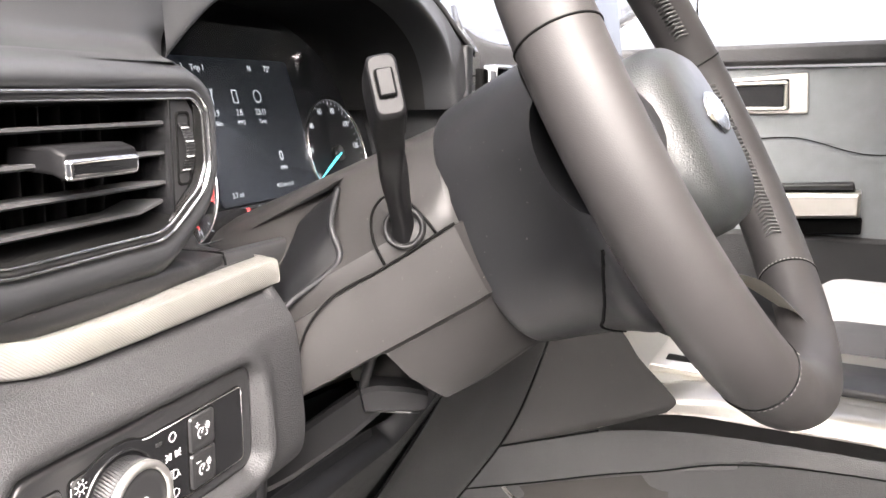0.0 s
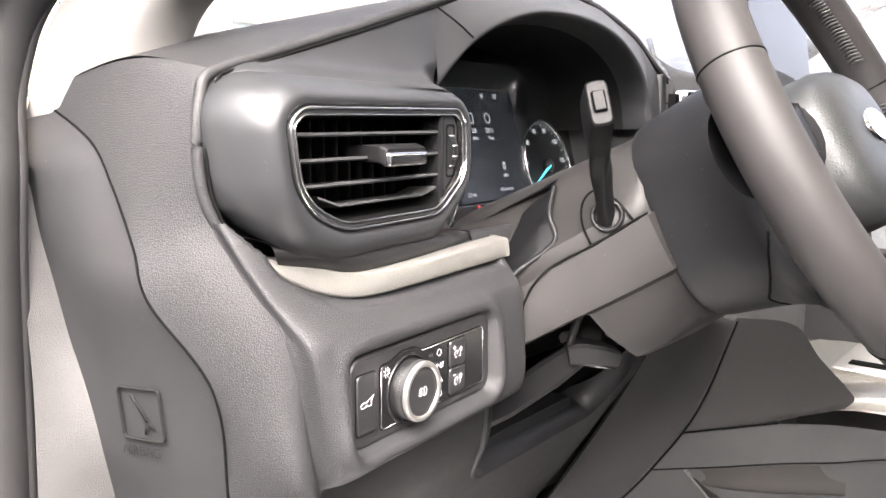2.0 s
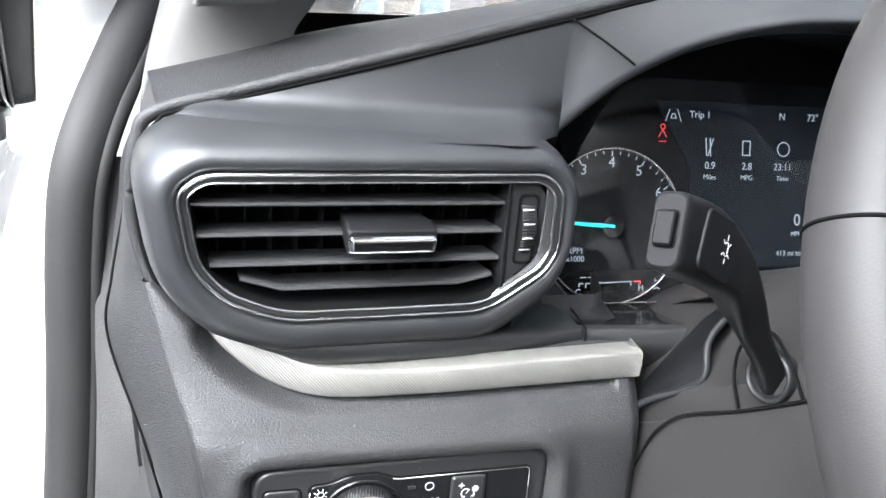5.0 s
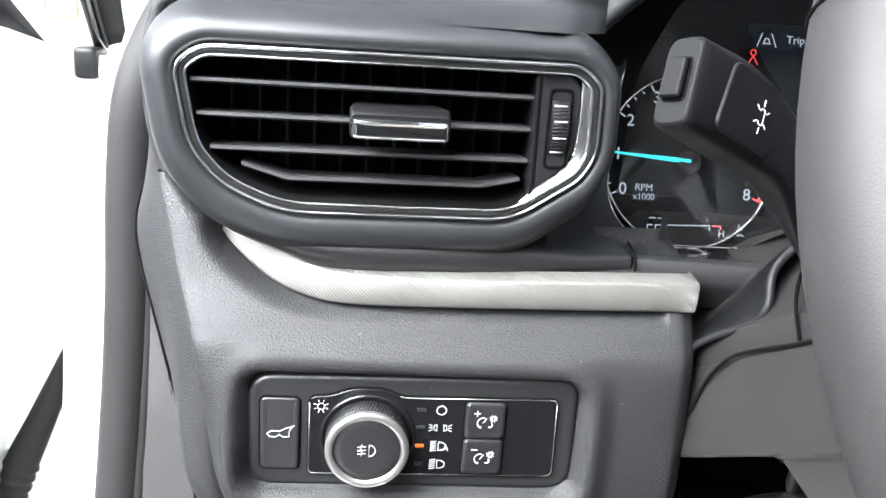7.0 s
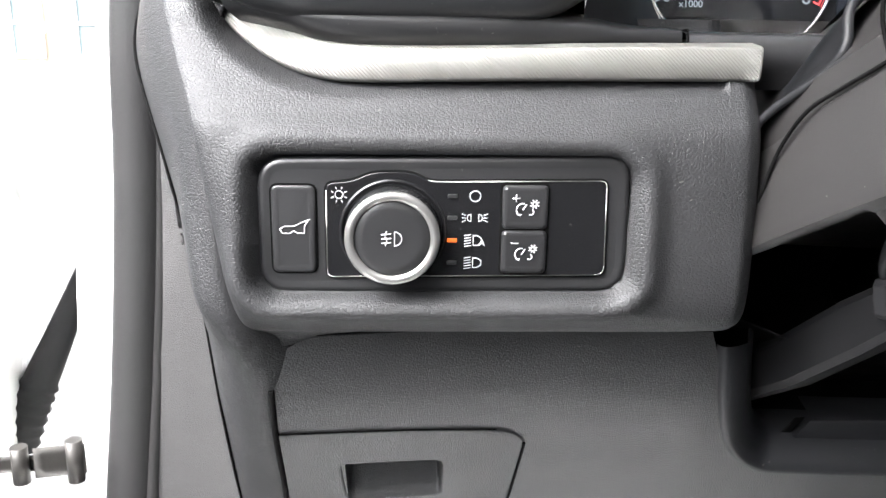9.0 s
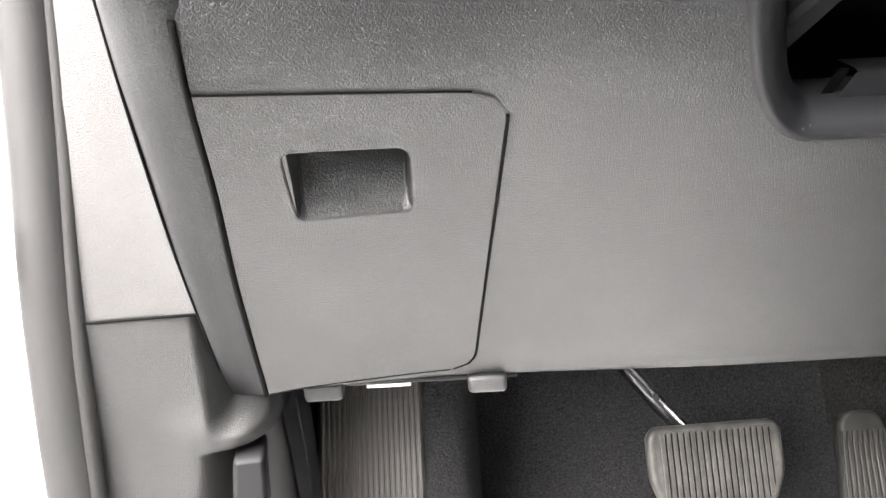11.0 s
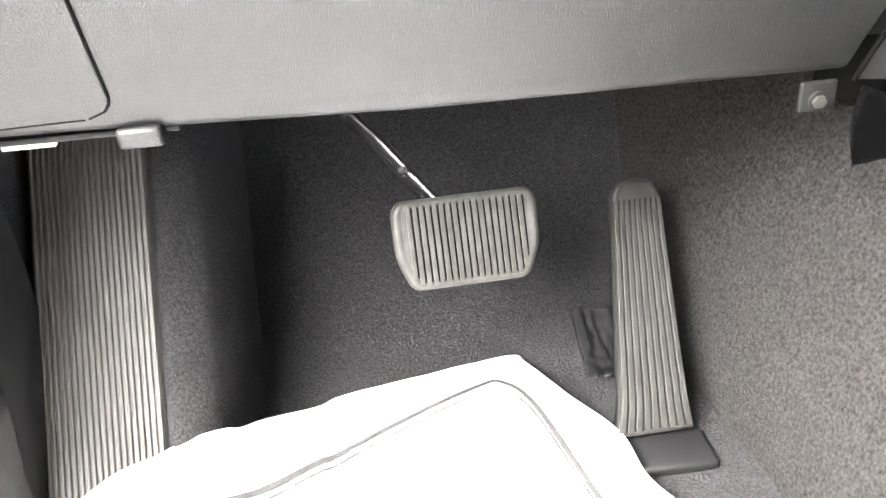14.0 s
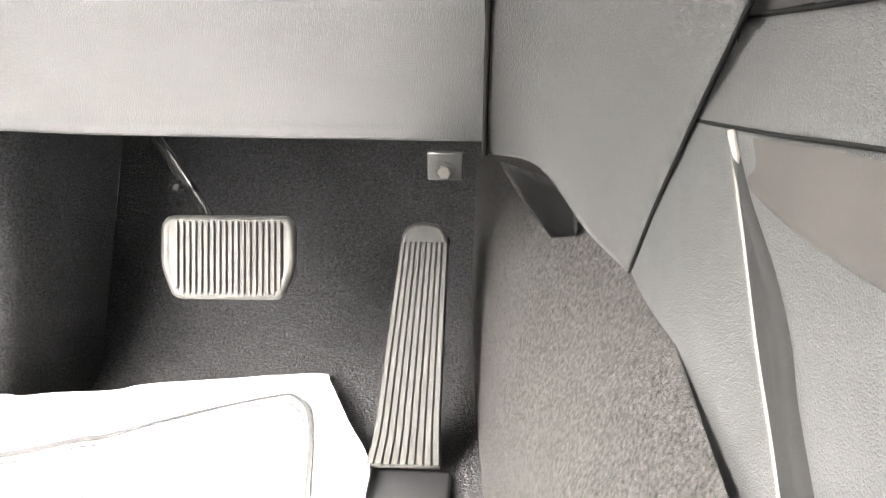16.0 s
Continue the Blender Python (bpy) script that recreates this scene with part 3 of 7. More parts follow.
def build_brake():
    P = plane((0.513, 0.614, 0.630), 2.5, 26)
    br = thing("brake_pedal", on(P, 0, -0.034), "worn rubber brake pedal pad with upright ribs on a black arm", "pedal")
    out = rounded([(-0.047, -0.035), (0.046, -0.035), (0.0575, -0.008), (0.0575, 0.028), (0.052, 0.035), (-0.052, 0.035), (-0.0575, 0.028), (-0.0575, -0.008)], 0.008)
    part("pad", stack(P, [(out, -0.012), (shrink(out, -0.0015), -0.006), (shrink(out, -0.001), -0.001), (shrink(out, 0.003), 0.0016), (shrink(out, 0.006), 0.0)], back=True), M_PEDAL, br)
    for i in range(18):
        u = -0.04505 + i * 0.0053
        h = 0.064 if abs(u) < 0.042 else 0.058
        part("rib", plate(P, box2(u, 0.032 - h / 2, 0.0036, h, 0.0006, 3), -0.001, 0.0020, 0.0004), M_PEDAL, br)
        # Near-black strip paints the shade between two ribs
        part("groove_shade", plate(P, box2(u + 0.00265, 0.032 - h / 2, 0.0016, h, 0.0004, 3), -0.001, 0.0006, 0.0001), M_GAP, br)
    arm = [(0.500, 0.634, 0.642), (0.477, 0.656, 0.664), (0.450, 0.676, 0.694), (0.423, 0.697, 0.722), (0.37, 0.73, 0.80)]
    part("arm", tube(spline(arm, 24), 0.0086, 8, flat=0.45, up=(0, 1, 0.4)), M_STEELG, br, "black painted steel arm")
    part("pin", tube([(0.468, 0.650, 0.680), (0.466, 0.640, 0.684)], 0.0028, 8), M_STEEL, br)


def build_accelerator():
    P = plane((0.666, 0.570, 0.443), 2, 34)
    ac = thing("accelerator_pedal", (0.68, 0.555, 0.428), "long ribbed rubber accelerator pedal hinged at the floor", "pedal")
    left = spline([(-0.036, 0.0), (-0.029, 0.03), (-0.022, 0.09), (-0.015, 0.15), (-0.009, 0.205)], 14)
    right = spline([(0.032, 0.0), (0.031, 0.03), (0.032, 0.09), (0.0335, 0.15), (0.035, 0.205)], 14)
    topc = [(0.0335, 0.213), (0.030, 0.2195), (0.024, 0.2235), (0.013, 0.225), (0.002, 0.2235), (-0.004, 0.2195), (-0.0078, 0.213)]
    out = [tuple(p) for p in right] + topc + [tuple(p) for p in left[::-1]]
    part("pad", stack(P, [(out, -0.016), (out, -0.002), (shrink(out, 0.002), 0.001), (shrink(out, 0.005), 0.0)], back=True), M_GAS, ac)
    for i in range(9):
        f = (i + 0.5) / 9
        strip = [np.array(l) * (1 - f) + np.array(r) * f for l, r in zip(left, right)]
        w = [(r[0] - l[0]) / 9 * 0.40 for l, r in zip(left, right)]
        o = [(p[0] + q, p[1] * 0.985 + 0.004) for p, q in zip(strip, w)] + [(p[0] - q, p[1] * 0.985 + 0.004) for p, q in zip(strip[::-1], w[::-1])]
        part("rib", plate(P, o, -0.001, 0.0024, 0.0006), M_GAS, ac)
        if i:
            f = i / 9
            strip = [np.array(l) * (1 - f) + np.array(r) * f for l, r in zip(left, right)]
            o = [(p[0] + 0.0006, p[1] * 0.985 + 0.004) for p in strip] + [(p[0] - 0.0006, p[1] * 0.985 + 0.004) for p in strip[::-1]]
            # Thin near-black strip, the shade between neighbouring ribs as colour
            part("groove_shade", plate(P, o, -0.001, 0.0005, 0.0001), M_GAP, ac)
    part("hinge_base", block(0.632, 0.708, 0.535, 0.578, 0.424, 0.436, 0.004), M_BLACK, ac, "black plastic hinge base")
    part("arm", tube(spline([(0.672, 0.60, 0.452), (0.676, 0.66, 0.52), (0.684, 0.725, 0.60)], 12), 0.012, 8, flat=0.6), M_DULL, ac, "black plastic pedal arm")
    # crumpled black sheet, added to stand for the dark pit between the pedal and the carpet
    pit_sheet = []
    for i in range(26):
        f = i / 25
        row = []
        for j in range(18):
            g = j / 17
            p = Vector((0.626 + 0.040 * g, 0.655 + 0.075 * f - 0.012 * g, 0.446 + 0.010 * f + 0.022 * f * f))
            fold = 0.006 * abs(noise.noise((f * 2.3, g * 2.9, 2.0))) + 0.0018 * noise.noise((f * 9.0, g * 8.0, 5.0))
            row.append(p + Vector((0.6 * fold, -0.5 * fold, fold)))
        pit_sheet.append(row)
    part("pit_sheet", thicken(grid_mesh(pit_sheet), 0.0008), M_BLACK, ac, "crumpled black sheet added to stand for a dark pit")


def build_paper_mat():
    mat = thing("paper_floor_mat", (0.4, 0.45, 0.445), "white disposable paper floor mat with grey printed border lines", "floor mat")
    left = [(0.145, 0.420, 0.46), (0.1625, 0.489, 0.477), (0.2136, 0.534, 0.498), (0.255, 0.5475, 0.507), (0.282, 0.5566, 0.512), (0.304, 0.567, 0.508), (0.3147, 0.5757, 0.5), (0.332, 0.5957, 0.49), (0.374, 0.627, 0.472), (0.3985, 0.650, 0.463), (0.511, 0.6916, 0.449), (0.562, 0.7016, 0.447)]
    right = [(0.573, 0.686, 0.447), (0.604, 0.626, 0.447), (0.633, 0.572, 0.447), (0.640, 0.515, 0.447), (0.67, 0.455, 0.447), (0.70, 0.38, 0.447)]
    edge = left + right
    rows = []
    for s in np.linspace(0, 1, 60):
        row = []
        for x, y, h in [tuple(p) for p in spline(edge, 140)]:
            yy = y + (0.05 - y) * s
            xx = x + (0.40 - x) * s * 0.25
            z = 0.446 + (h - 0.446) * math.exp(-(s / 0.34) ** 2) + 0.0012 * noise.noise((xx * 14, yy * 14, 0)) + 0.003 * math.exp(-((s) / 0.05) ** 2) * max(0, noise.noise((xx * 25, 1, 0)))
            row.append((xx, yy, z))
        rows.append(row)
    sheet = part("sheet", thicken(grid_mesh(rows), 0.0006), M_PAPER, mat)
    F = (Vector((0, 0, 0.4478)), Vector((1, 0, 0)), Vector((0, 1, 0)), Vector((0, 0, 1)))
    a = [tuple(p) for p in spline([(0.1935, 0.452), (0.2256, 0.4594), (0.2826, 0.4753), (0.3357, 0.5185), (0.3885, 0.5688), (0.4584, 0.619), (0.520, 0.6555), (0.544, 0.658), (0.567, 0.6214), (0.591, 0.508), (0.604, 0.4576), (0.615, 0.41)], 260)]
    b = [(x * 0.985 + 0.006, y * 0.985 - 0.002) for x, y in a]
    tree = BVHTree.FromPolygons([v.co for v in sheet.data.vertices], [p.vertices for p in sheet.data.polygons])

    def drape(ob):
        """Lay printed marks on the sheet's surface."""
        for v in ob.data.vertices:
            hit = tree.ray_cast(Vector((v.co.x, v.co.y, 0.9)), Vector((0, 0, -1)))[0]
            if hit:
                v.co.z = hit.z + 0.0022
        return ob
    drape(part("border_line", ribbon(F, a, 0.0046, 0.0), M_INK, mat, "broad grey printed line"))
    drape(part("border_line", ribbon(F, b, 0.0019, 0.0), M_INK, mat, "thin grey printed line"))
    drape(part("pen_line", ribbon(F, [tuple(p) for p in spline([(0.3877, 0.5154), (0.405, 0.492), (0.4208, 0.4693), (0.45, 0.425)], 30)], 0.0022, 0.0), M_PEN, mat))
    # handwriting
    script = [[(0.338, 0.505), (0.344, 0.492), (0.353, 0.492), (0.358, 0.503), (0.354, 0.480), (0.346, 0.462), (0.338, 0.466), (0.350, 0.478), (0.362, 0.487), (0.366, 0.494), (0.371, 0.492), (0.370, 0.484), (0.364, 0.483), (0.364, 0.490),
               (0.374, 0.492), (0.378, 0.484), (0.385, 0.485), (0.389, 0.493), (0.390, 0.484), (0.398, 0.487)]]
    drape(part("handwriting", ribbon(F, [(p[0] - 0.003, p[1] - 0.016) for p in spline(script[0], 130)], 0.0015, 0.0), M_PEN, mat, "loose pen handwriting"))


build_floor()
build_foot_rest()
build_brake()
build_accelerator()
build_paper_mat()


# ---- dashboard ----
dash = thing("dashboard", (0.45, 0.5, 0.77), "dark grey dashboard with padded grain skin and silver trim strip", "dashboard")


def seam(name, pts, parent, r=0.0008, n=60, mat=None):
    return part(name, tube(spline(pts, n), r, 6), mat or M_GAP, parent)


STRIP_LOW = [(-0.0905, -0.0525, -0.0445), (-0.0772, -0.0645, -0.0305), (-0.0605, -0.0750, -0.0174), (-0.041, -0.0811, -0.0075), (-0.018, -0.0823, -0.0005), (0.03, -0.0810, 0.005), (0.085, -0.0803, 0.0067), (0.1507, -0.0800, 0.007)]


def build_lower_pad():
    levels = [(1.234, 0.142, 0.345, 0.341), (1.212, 0.149, 0.334, 0.329), (1.192, 0.156, 0.322, 0.318), (1.180, 0.161, 0.315, 0.309), (1.170, 0.165, 0.309, 0.301), (1.157, 0.169, 0.303, 0.294),
              (1.120, 0.175, 0.303, 0.290), (1.090, 0.180, 0.305, 0.289), (1.074, 0.183, 0.311, 0.296), (1.064, 0.187, 0.310, 0.318), (1.054, 0.192, 0.318, 0.345)]
    rows = []
    for z, xl, yl, yf in levels:
        f = lambda x: yf + 0.07 * (x - 0.27)
        rows.append([(xl - 0.008, yl + 0.022, z), (xl, yl, z), (xl + 0.010, min(f(xl + 0.010) + 0.001, yl + 0.003), z), (0.235, f(0.235), z), (0.27, f(0.27), z), (0.33, f(0.33), z), (0.395, f(0.395), z), (0.411, f(0.411) + 0.004, z), (0.418, f(0.418) + 0.022, z), (0.420, f(0.42) + 0.07, z)])
    nu, nv = 150, 110
    under = spline(STRIP_LOW, 60)
    under = [on(VENT, *p) for p in under]
    ux, uy, uz = ([p[k] for p in under] for k in range(3))
    fine = [spline(r, nu) for r in rows]
    cols = [spline([f[j] for f in fine], nv) for j in range(nu)]
    out = []
    for i in range(nv):
        row = []
        for j in range(nu):
            p = cols[j][i].copy()
            q = Vector(p) - SWITCH[0]
            u, v = q.dot(SWITCH[1]) - 0.002, q.dot(SWITCH[2]) - 0.001
            du, dv = max(abs(u) - 0.070, 0), max(abs(v) - 0.019, 0)
            sd = math.hypot(du, dv) - 0.0125
            if abs(p[1] - 0.29) < 0.05:
                if sd < 0:
                    p[1] += 0.010 * min(1, -sd / 0.003)
                else:
                    k = 0.0055 * math.exp(-((sd - 0.006) / 0.0055) ** 2) * (0.45 + 0.55 * min(1, max(0, 0.5 - v / 0.05 + max(0, u - 0.05) * 12)))
                    p[1] -= k
            if p[0] < 0.40:
                qz, qy = np.interp(p[0], ux, uz), np.interp(p[0], ux, uy)
                k = min(1, max(0, (p[2] - qz + 0.007) / 0.009)) * min(1, max(0, (p[0] - 0.166) / 0.012))
                p[1] += k * k * (3 - 2 * k) * max(0, qy + 0.005 - p[1])
            over = float(np.interp(p[0], (0.13, 0.140, 0.149, 0.162, 0.174, 0.20), (1.243, 1.243, 1.231, 1.218, 1.209, 1.196)))
            k = min(1.0, max(0.0, (p[2] - over) / 0.006))
            p[1] += (0.030 if p[0] < 0.18 else 0.045) * k * k * (3 - 2 * k)
            row.append(p)
        out.append(row)
    below = lambda i, j: out[i][j][2] < float(np.interp(out[i][j][0], (0.13, 0.140, 0.149, 0.162, 0.174, 0.20), (1.251, 1.251, 1.239, 1.226, 1.219, 1.210)))
    part("lower_pad", grid_mesh(out, keep=below), M_SOFT, dash, "dark grey grained soft pad")


CAP_SEAM = [(0.130, 0.500, 1.303), (0.127, 0.440, 1.279), (0.124, 0.412, 1.252), (0.120, 0.386, 1.218), (0.119, 0.372, 1.188), (0.140, 0.345, 1.138), (0.1510, 0.348, 1.08), (0.1555, 0.3615, 1.0), (0.1480, 0.4215, 0.9), (0.1425, 0.488, 0.8)]


def build_side_pad():
    edge = [(0.150, 0.349, 1.321), (0.141, 0.346, 1.305), (0.137, 0.345, 1.27), (0.141, 0.3455, 1.236), (0.149, 0.334, 1.212), (0.166, 0.308, 1.165), (0.180, 0.303, 1.09), (0.1870, 0.3050, 1.066), (0.1925, 0.3150, 1.044), (0.1940, 0.3265, 1.02),
            (0.1930, 0.3370, 1.0), (0.1880, 0.3710, 0.95), (0.1825, 0.4080, 0.90), (0.1775, 0.4455, 0.85), (0.1725, 0.4920, 0.785)]
    seam_rows = CAP_SEAM[:6] + [(0.150, 0.349, 1.09), (0.1525, 0.348, 1.066), (0.1545, 0.350, 1.044), (0.1555, 0.3545, 1.02), (0.1555, 0.3615, 1.0), (0.1520, 0.390, 0.95), (0.1480, 0.4215, 0.90), (0.1445, 0.4545, 0.85), (0.1415, 0.498, 0.785)]
    rows = []
    for e, c in zip(edge, seam_rows):
        e, c = Vector(e), Vector(c)
        tuck = Vector((0.030, float(np.interp(e.z, (1.0, 1.02, 1.044, 1.066), (0.363, 0.3545, 0.3490, 0.344))) - e.y, 0)) if 0.99 < e.z < 1.07 else Vector((0.004, 0.022, 0))
        k = min(1.0, max(0.0, (1.14 - e.z) / 0.05))
        ridge = (e.lerp(c, 0.35) + Vector((-0.002, -0.002, 0))).lerp(e + Vector((-0.0155, 0.0005, 0)), k)
        rows.append([e + tuck * k, e, ridge, (e.lerp(c, 0.7) + Vector((-0.002, -0.001, 0.0))).lerp(ridge.lerp(c, 0.5) + Vector((-0.002, -0.002, 0)), k), c])
    rows[0] = [Vector((0.153, 0.351, 1.320)), Vector((0.150, 0.349, 1.321)), Vector((0.140, 0.40, 1.328)), Vector((0.134, 0.46, 1.320)), Vector(CAP_SEAM[0])]
    part("side_pad", surface(rows, 24, 130), M_SOFT, dash, "dark grained pad wrapping round the dashboard end")
    part("side_pad_foot", thicken(surface([rows[-1][1:], [p + Vector((0, 0.03, -0.003)) for p in rows[-1][1:]]], 14, 4), 0.002), M_KNEE, dash)
    outer = [(0.118, 0.53, 1.288), (0.110, 0.505, 1.262), (0.111, 0.497, 1.24), (0.112, 0.487, 1.218), (0.115, 0.477, 1.19), (0.119, 0.462, 1.14), (0.124, 0.446, 1.08), (0.140, 0.455, 1.0), (0.146, 0.462, 0.9), (0.150, 0.49, 0.8)]
    part("end_cap", surface([[c, (np.array(c) + np.array(o)) / 2 + np.array((-0.004, -0.002, 0)) * (0.4 if i in (0, 9) else 1), o] for i, (c, o) in enumerate(zip(CAP_SEAM, outer))], 30, 90), M_CAP, dash, "dark smooth plastic end cap with moulded marking")
    part("cap_gap", tube([p + np.array((-0.0006, -0.0002, 0)) for p in spline(CAP_SEAM, 90)], 0.0008, 6), M_GAP, dash)
    # Near-black core added behind the pads so that gaps look deeply shaded
    core = bmesh.new()
    prof = [(0.40, 1.29), (0.385, 1.20), (0.385, 1.02), (0.53, 0.81), (0.9, 0.81), (0.9, 1.29)]
    sides = [[core.verts.new((x, y, z)) for y, z in prof] for x in (0.160, 0.345)]
    for i in range(6):
        core.faces.new((sides[0][i], sides[0][(i + 1) % 6], sides[1][(i + 1) % 6], sides[1][i]))
    core.faces.new(sides[0])
    core.faces.new(sides[1])
    part("shade_core", core, M_GAP, dash)
    part("shade_core_end", block(0.150, 0.20, 0.356, 0.40, 1.185, 1.25), M_GAP, dash)
    # moulded marking: a framed figure and its word
    A = (Vector((0.1276, 0.3995, 1.1080)), Vector((0.185, -0.980, 0.067)).normalized(), Vector((-0.085, 0.026, 0.995)).normalized(), Vector((-0.977, -0.190, -0.078)).normalized())
    fr = box2(0, 0.004, 0.036, 0.035, 0.004)
    part("moulded_frame", ring(A, fr, shrink(fr, 0.0011), -0.001, 0.0012, 0.0002), M_DULL, dash)
    part("moulded_figure", lines(A, [[(-0.0055, 0.016), (0.0055, 0.0), (0.003, -0.008)], [(0.0055, 0.0), (0.011, -0.005)]], 0.0024, 0.0006, 0.0006), M_DULL, dash)
    lettering("AIRBAG", A, -0.003, -0.0205, 0.0096, 0.0012, M_DULL, dash)


PROF = np.array(spline([(0.346, 1.057), (0.347, 1.035), (0.355, 1.008), (0.375, 0.975), (0.437, 0.882), (0.492, 0.803), (0.503, 0.786), (0.512, 0.776), (0.530, 0.772)], 161))


def knee_at(x, z, off=0.0):
    """A place on the knee panel's face at that height, off metres proud of it."""
    line = lambda h: float(np.interp(-h, -PROF[:, 1], PROF[:, 0]))
    dy = (line(z - 0.004) - line(z + 0.004)) / 0.008
    n = Vector((0, -1, -dy)).normalized()
    k = max(0.0, (0.33 - x) / 0.15)
    return Vector((x, line(z) - 0.030 * k ** 1.4, z)) + n * off


def left_edge(z):
    return float(np.interp(z, (0.78, 0.84, 0.90, 0.95, 1.01, 1.05), (0.1745, 0.1792, 0.1840, 0.1896, 0.1935, 0.1945)))


def top_edge(x):
    """Height of the knee panel's upper edge: it dips round the steering column."""
    if x < 0.2195:
        return 1.057 - 0.022 * (1 - math.sqrt(max(0, 1 - ((0.2195 - x) / 0.0225) ** 2)))
    if 0.418 < x < 0.715:
        d = min(x - 0.418, 0.715 - x)
        return 0.958 if d > 0.05 else 0.958 + 0.10 * (1 - math.sqrt(max(0, 1 - ((0.05 - d) / 0.05) ** 2)))
    return 1.057


def low_edge(x):
    return 0.800 - 0.016 * min(1, max(0, (x - 0.18) / 0.15)) - 0.006 * min(1, max(0, (x - 0.33) / 0.15))


def build_knee_panel():
    xs = np.concatenate([np.linspace(0, 1, 40) * 0.22 + 0.199, np.linspace(0.4195, 0.47, 18)[1:], np.linspace(0.475, 0.66, 16), np.linspace(0.664, 0.7149, 18), np.linspace(0.716, 0.742, 4)])
    rows = []
    for s in np.linspace(0, 1, 90):
        row = []
        for x in xs:
            zt = top_edge(x)
            zb = 0.772
            z = zt + (zb - zt) * s
            i = min(160, max(0, int(round(s * 160))))
            xx = x
            if x < 0.26:
                f = (0.26 - x) / 0.061
                xx = 0.26 - (0.26 - left_edge(z)) * f
            if s > 0.94:
                k = (s - 0.94) / 0.06
                p = knee_at(xx, low_edge(xx), 0)
                row.append(p + Vector((0, 0.002 + 0.03 * k, -0.001 - 0.006 * k + (0.005 * k * k))))
            else:
                row.append(knee_at(xx, min(zt, zt + (low_edge(xx) - zt) * s / 0.94)))
        rows.append(row)
    hole = lambda i, j: not (0.218 < rows[i][j][0] < 0.279 and 0.926 < rows[i][j][2] < 0.970 and 0.218 < rows[i][j + 1][0] < 0.279 and 0.926 < rows[i + 1][j][2] < 0.970)
    part("knee_panel", grid_mesh(rows, keep=hole), M_KNEE, dash, "grained plastic panel above the footwell")
    seam("knee_gap", [knee_at(left_edge(z) - 0.0012, z, 0.0004) for z in np.linspace(1.03, 0.80, 14)], dash, 0.0016, 60)
    seam("knee_gap", [knee_at(x, 1.0575, 0.0) + Vector((0, 0.0005, 0.0006)) for x in (0.215, 0.28, 0.35, 0.415)], dash, 0.0010, 40)
    rim = [knee_at(x, top_edge(x), 0.0012) for x in np.concatenate([np.linspace(0.4185, 0.47, 26), np.linspace(0.48, 0.655, 12), np.linspace(0.664, 0.7145, 26)])]
    rim = [knee_at(0.4183, 1.05, 0.001)] + rim + [knee_at(0.7147, 1.05, 0.001)]
    def inset(k, back):
        """The rim drawn k into the opening and pushed back."""
        out = []
        for i, p in enumerate(rim):
            t = (rim[min(i + 1, len(rim) - 1)] - rim[max(i - 1, 0)])
            q = Vector((-t.z, 0, t.x)).normalized()
            q = q if q.dot(Vector((0.566 - p.x, 0, 1.06 - p.z))) > 0 else -q
            out.append(p + q * k + Vector((0, back, 0)))
        return out
    # Rim darkened, sleeve and notch near black: the opening's shade put into colour
    part("opening_rim", grid_mesh([inset(-0.0015, 0.003), inset(0.0, -0.0012), inset(0.003, -0.0022), inset(0.008, -0.0006), inset(0.014, 0.004), inset(0.019, 0.011), inset(0.0225, 0.020), inset(0.024, 0.034)]), M_COVER, dash, "broad rim of the steering column opening, darkened for its shade")
    part("opening_shade", grid_mesh([inset(0.0238, 0.032), inset(0.016, 0.10)]), M_GAP, dash)
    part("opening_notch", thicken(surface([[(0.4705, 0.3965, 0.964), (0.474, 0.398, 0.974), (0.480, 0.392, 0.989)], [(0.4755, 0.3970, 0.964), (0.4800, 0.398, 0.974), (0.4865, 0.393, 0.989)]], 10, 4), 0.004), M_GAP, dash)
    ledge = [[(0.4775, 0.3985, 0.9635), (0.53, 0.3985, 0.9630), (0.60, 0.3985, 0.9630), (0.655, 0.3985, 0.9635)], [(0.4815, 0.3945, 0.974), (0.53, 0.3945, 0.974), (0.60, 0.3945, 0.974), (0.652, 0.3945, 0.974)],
             [(0.4880, 0.3925, 0.985), (0.53, 0.3925, 0.986), (0.60, 0.3925, 0.986), (0.646, 0.3925, 0.985)], [(0.4900, 0.3945, 0.9880), (0.53, 0.3945, 0.9888), (0.60, 0.3945, 0.9888), (0.644, 0.3945, 0.988)], [(0.4920, 0.42, 0.990), (0.53, 0.42, 0.990), (0.60, 0.42, 0.990), (0.642, 0.42, 0.990)]]
    # Ledge darkened too, to sit in the opening's painted shade
    part("inner_ledge", surface(ledge, 24, 20), M_COVER, dash, "ledge inside the column opening, darkened for its shade")


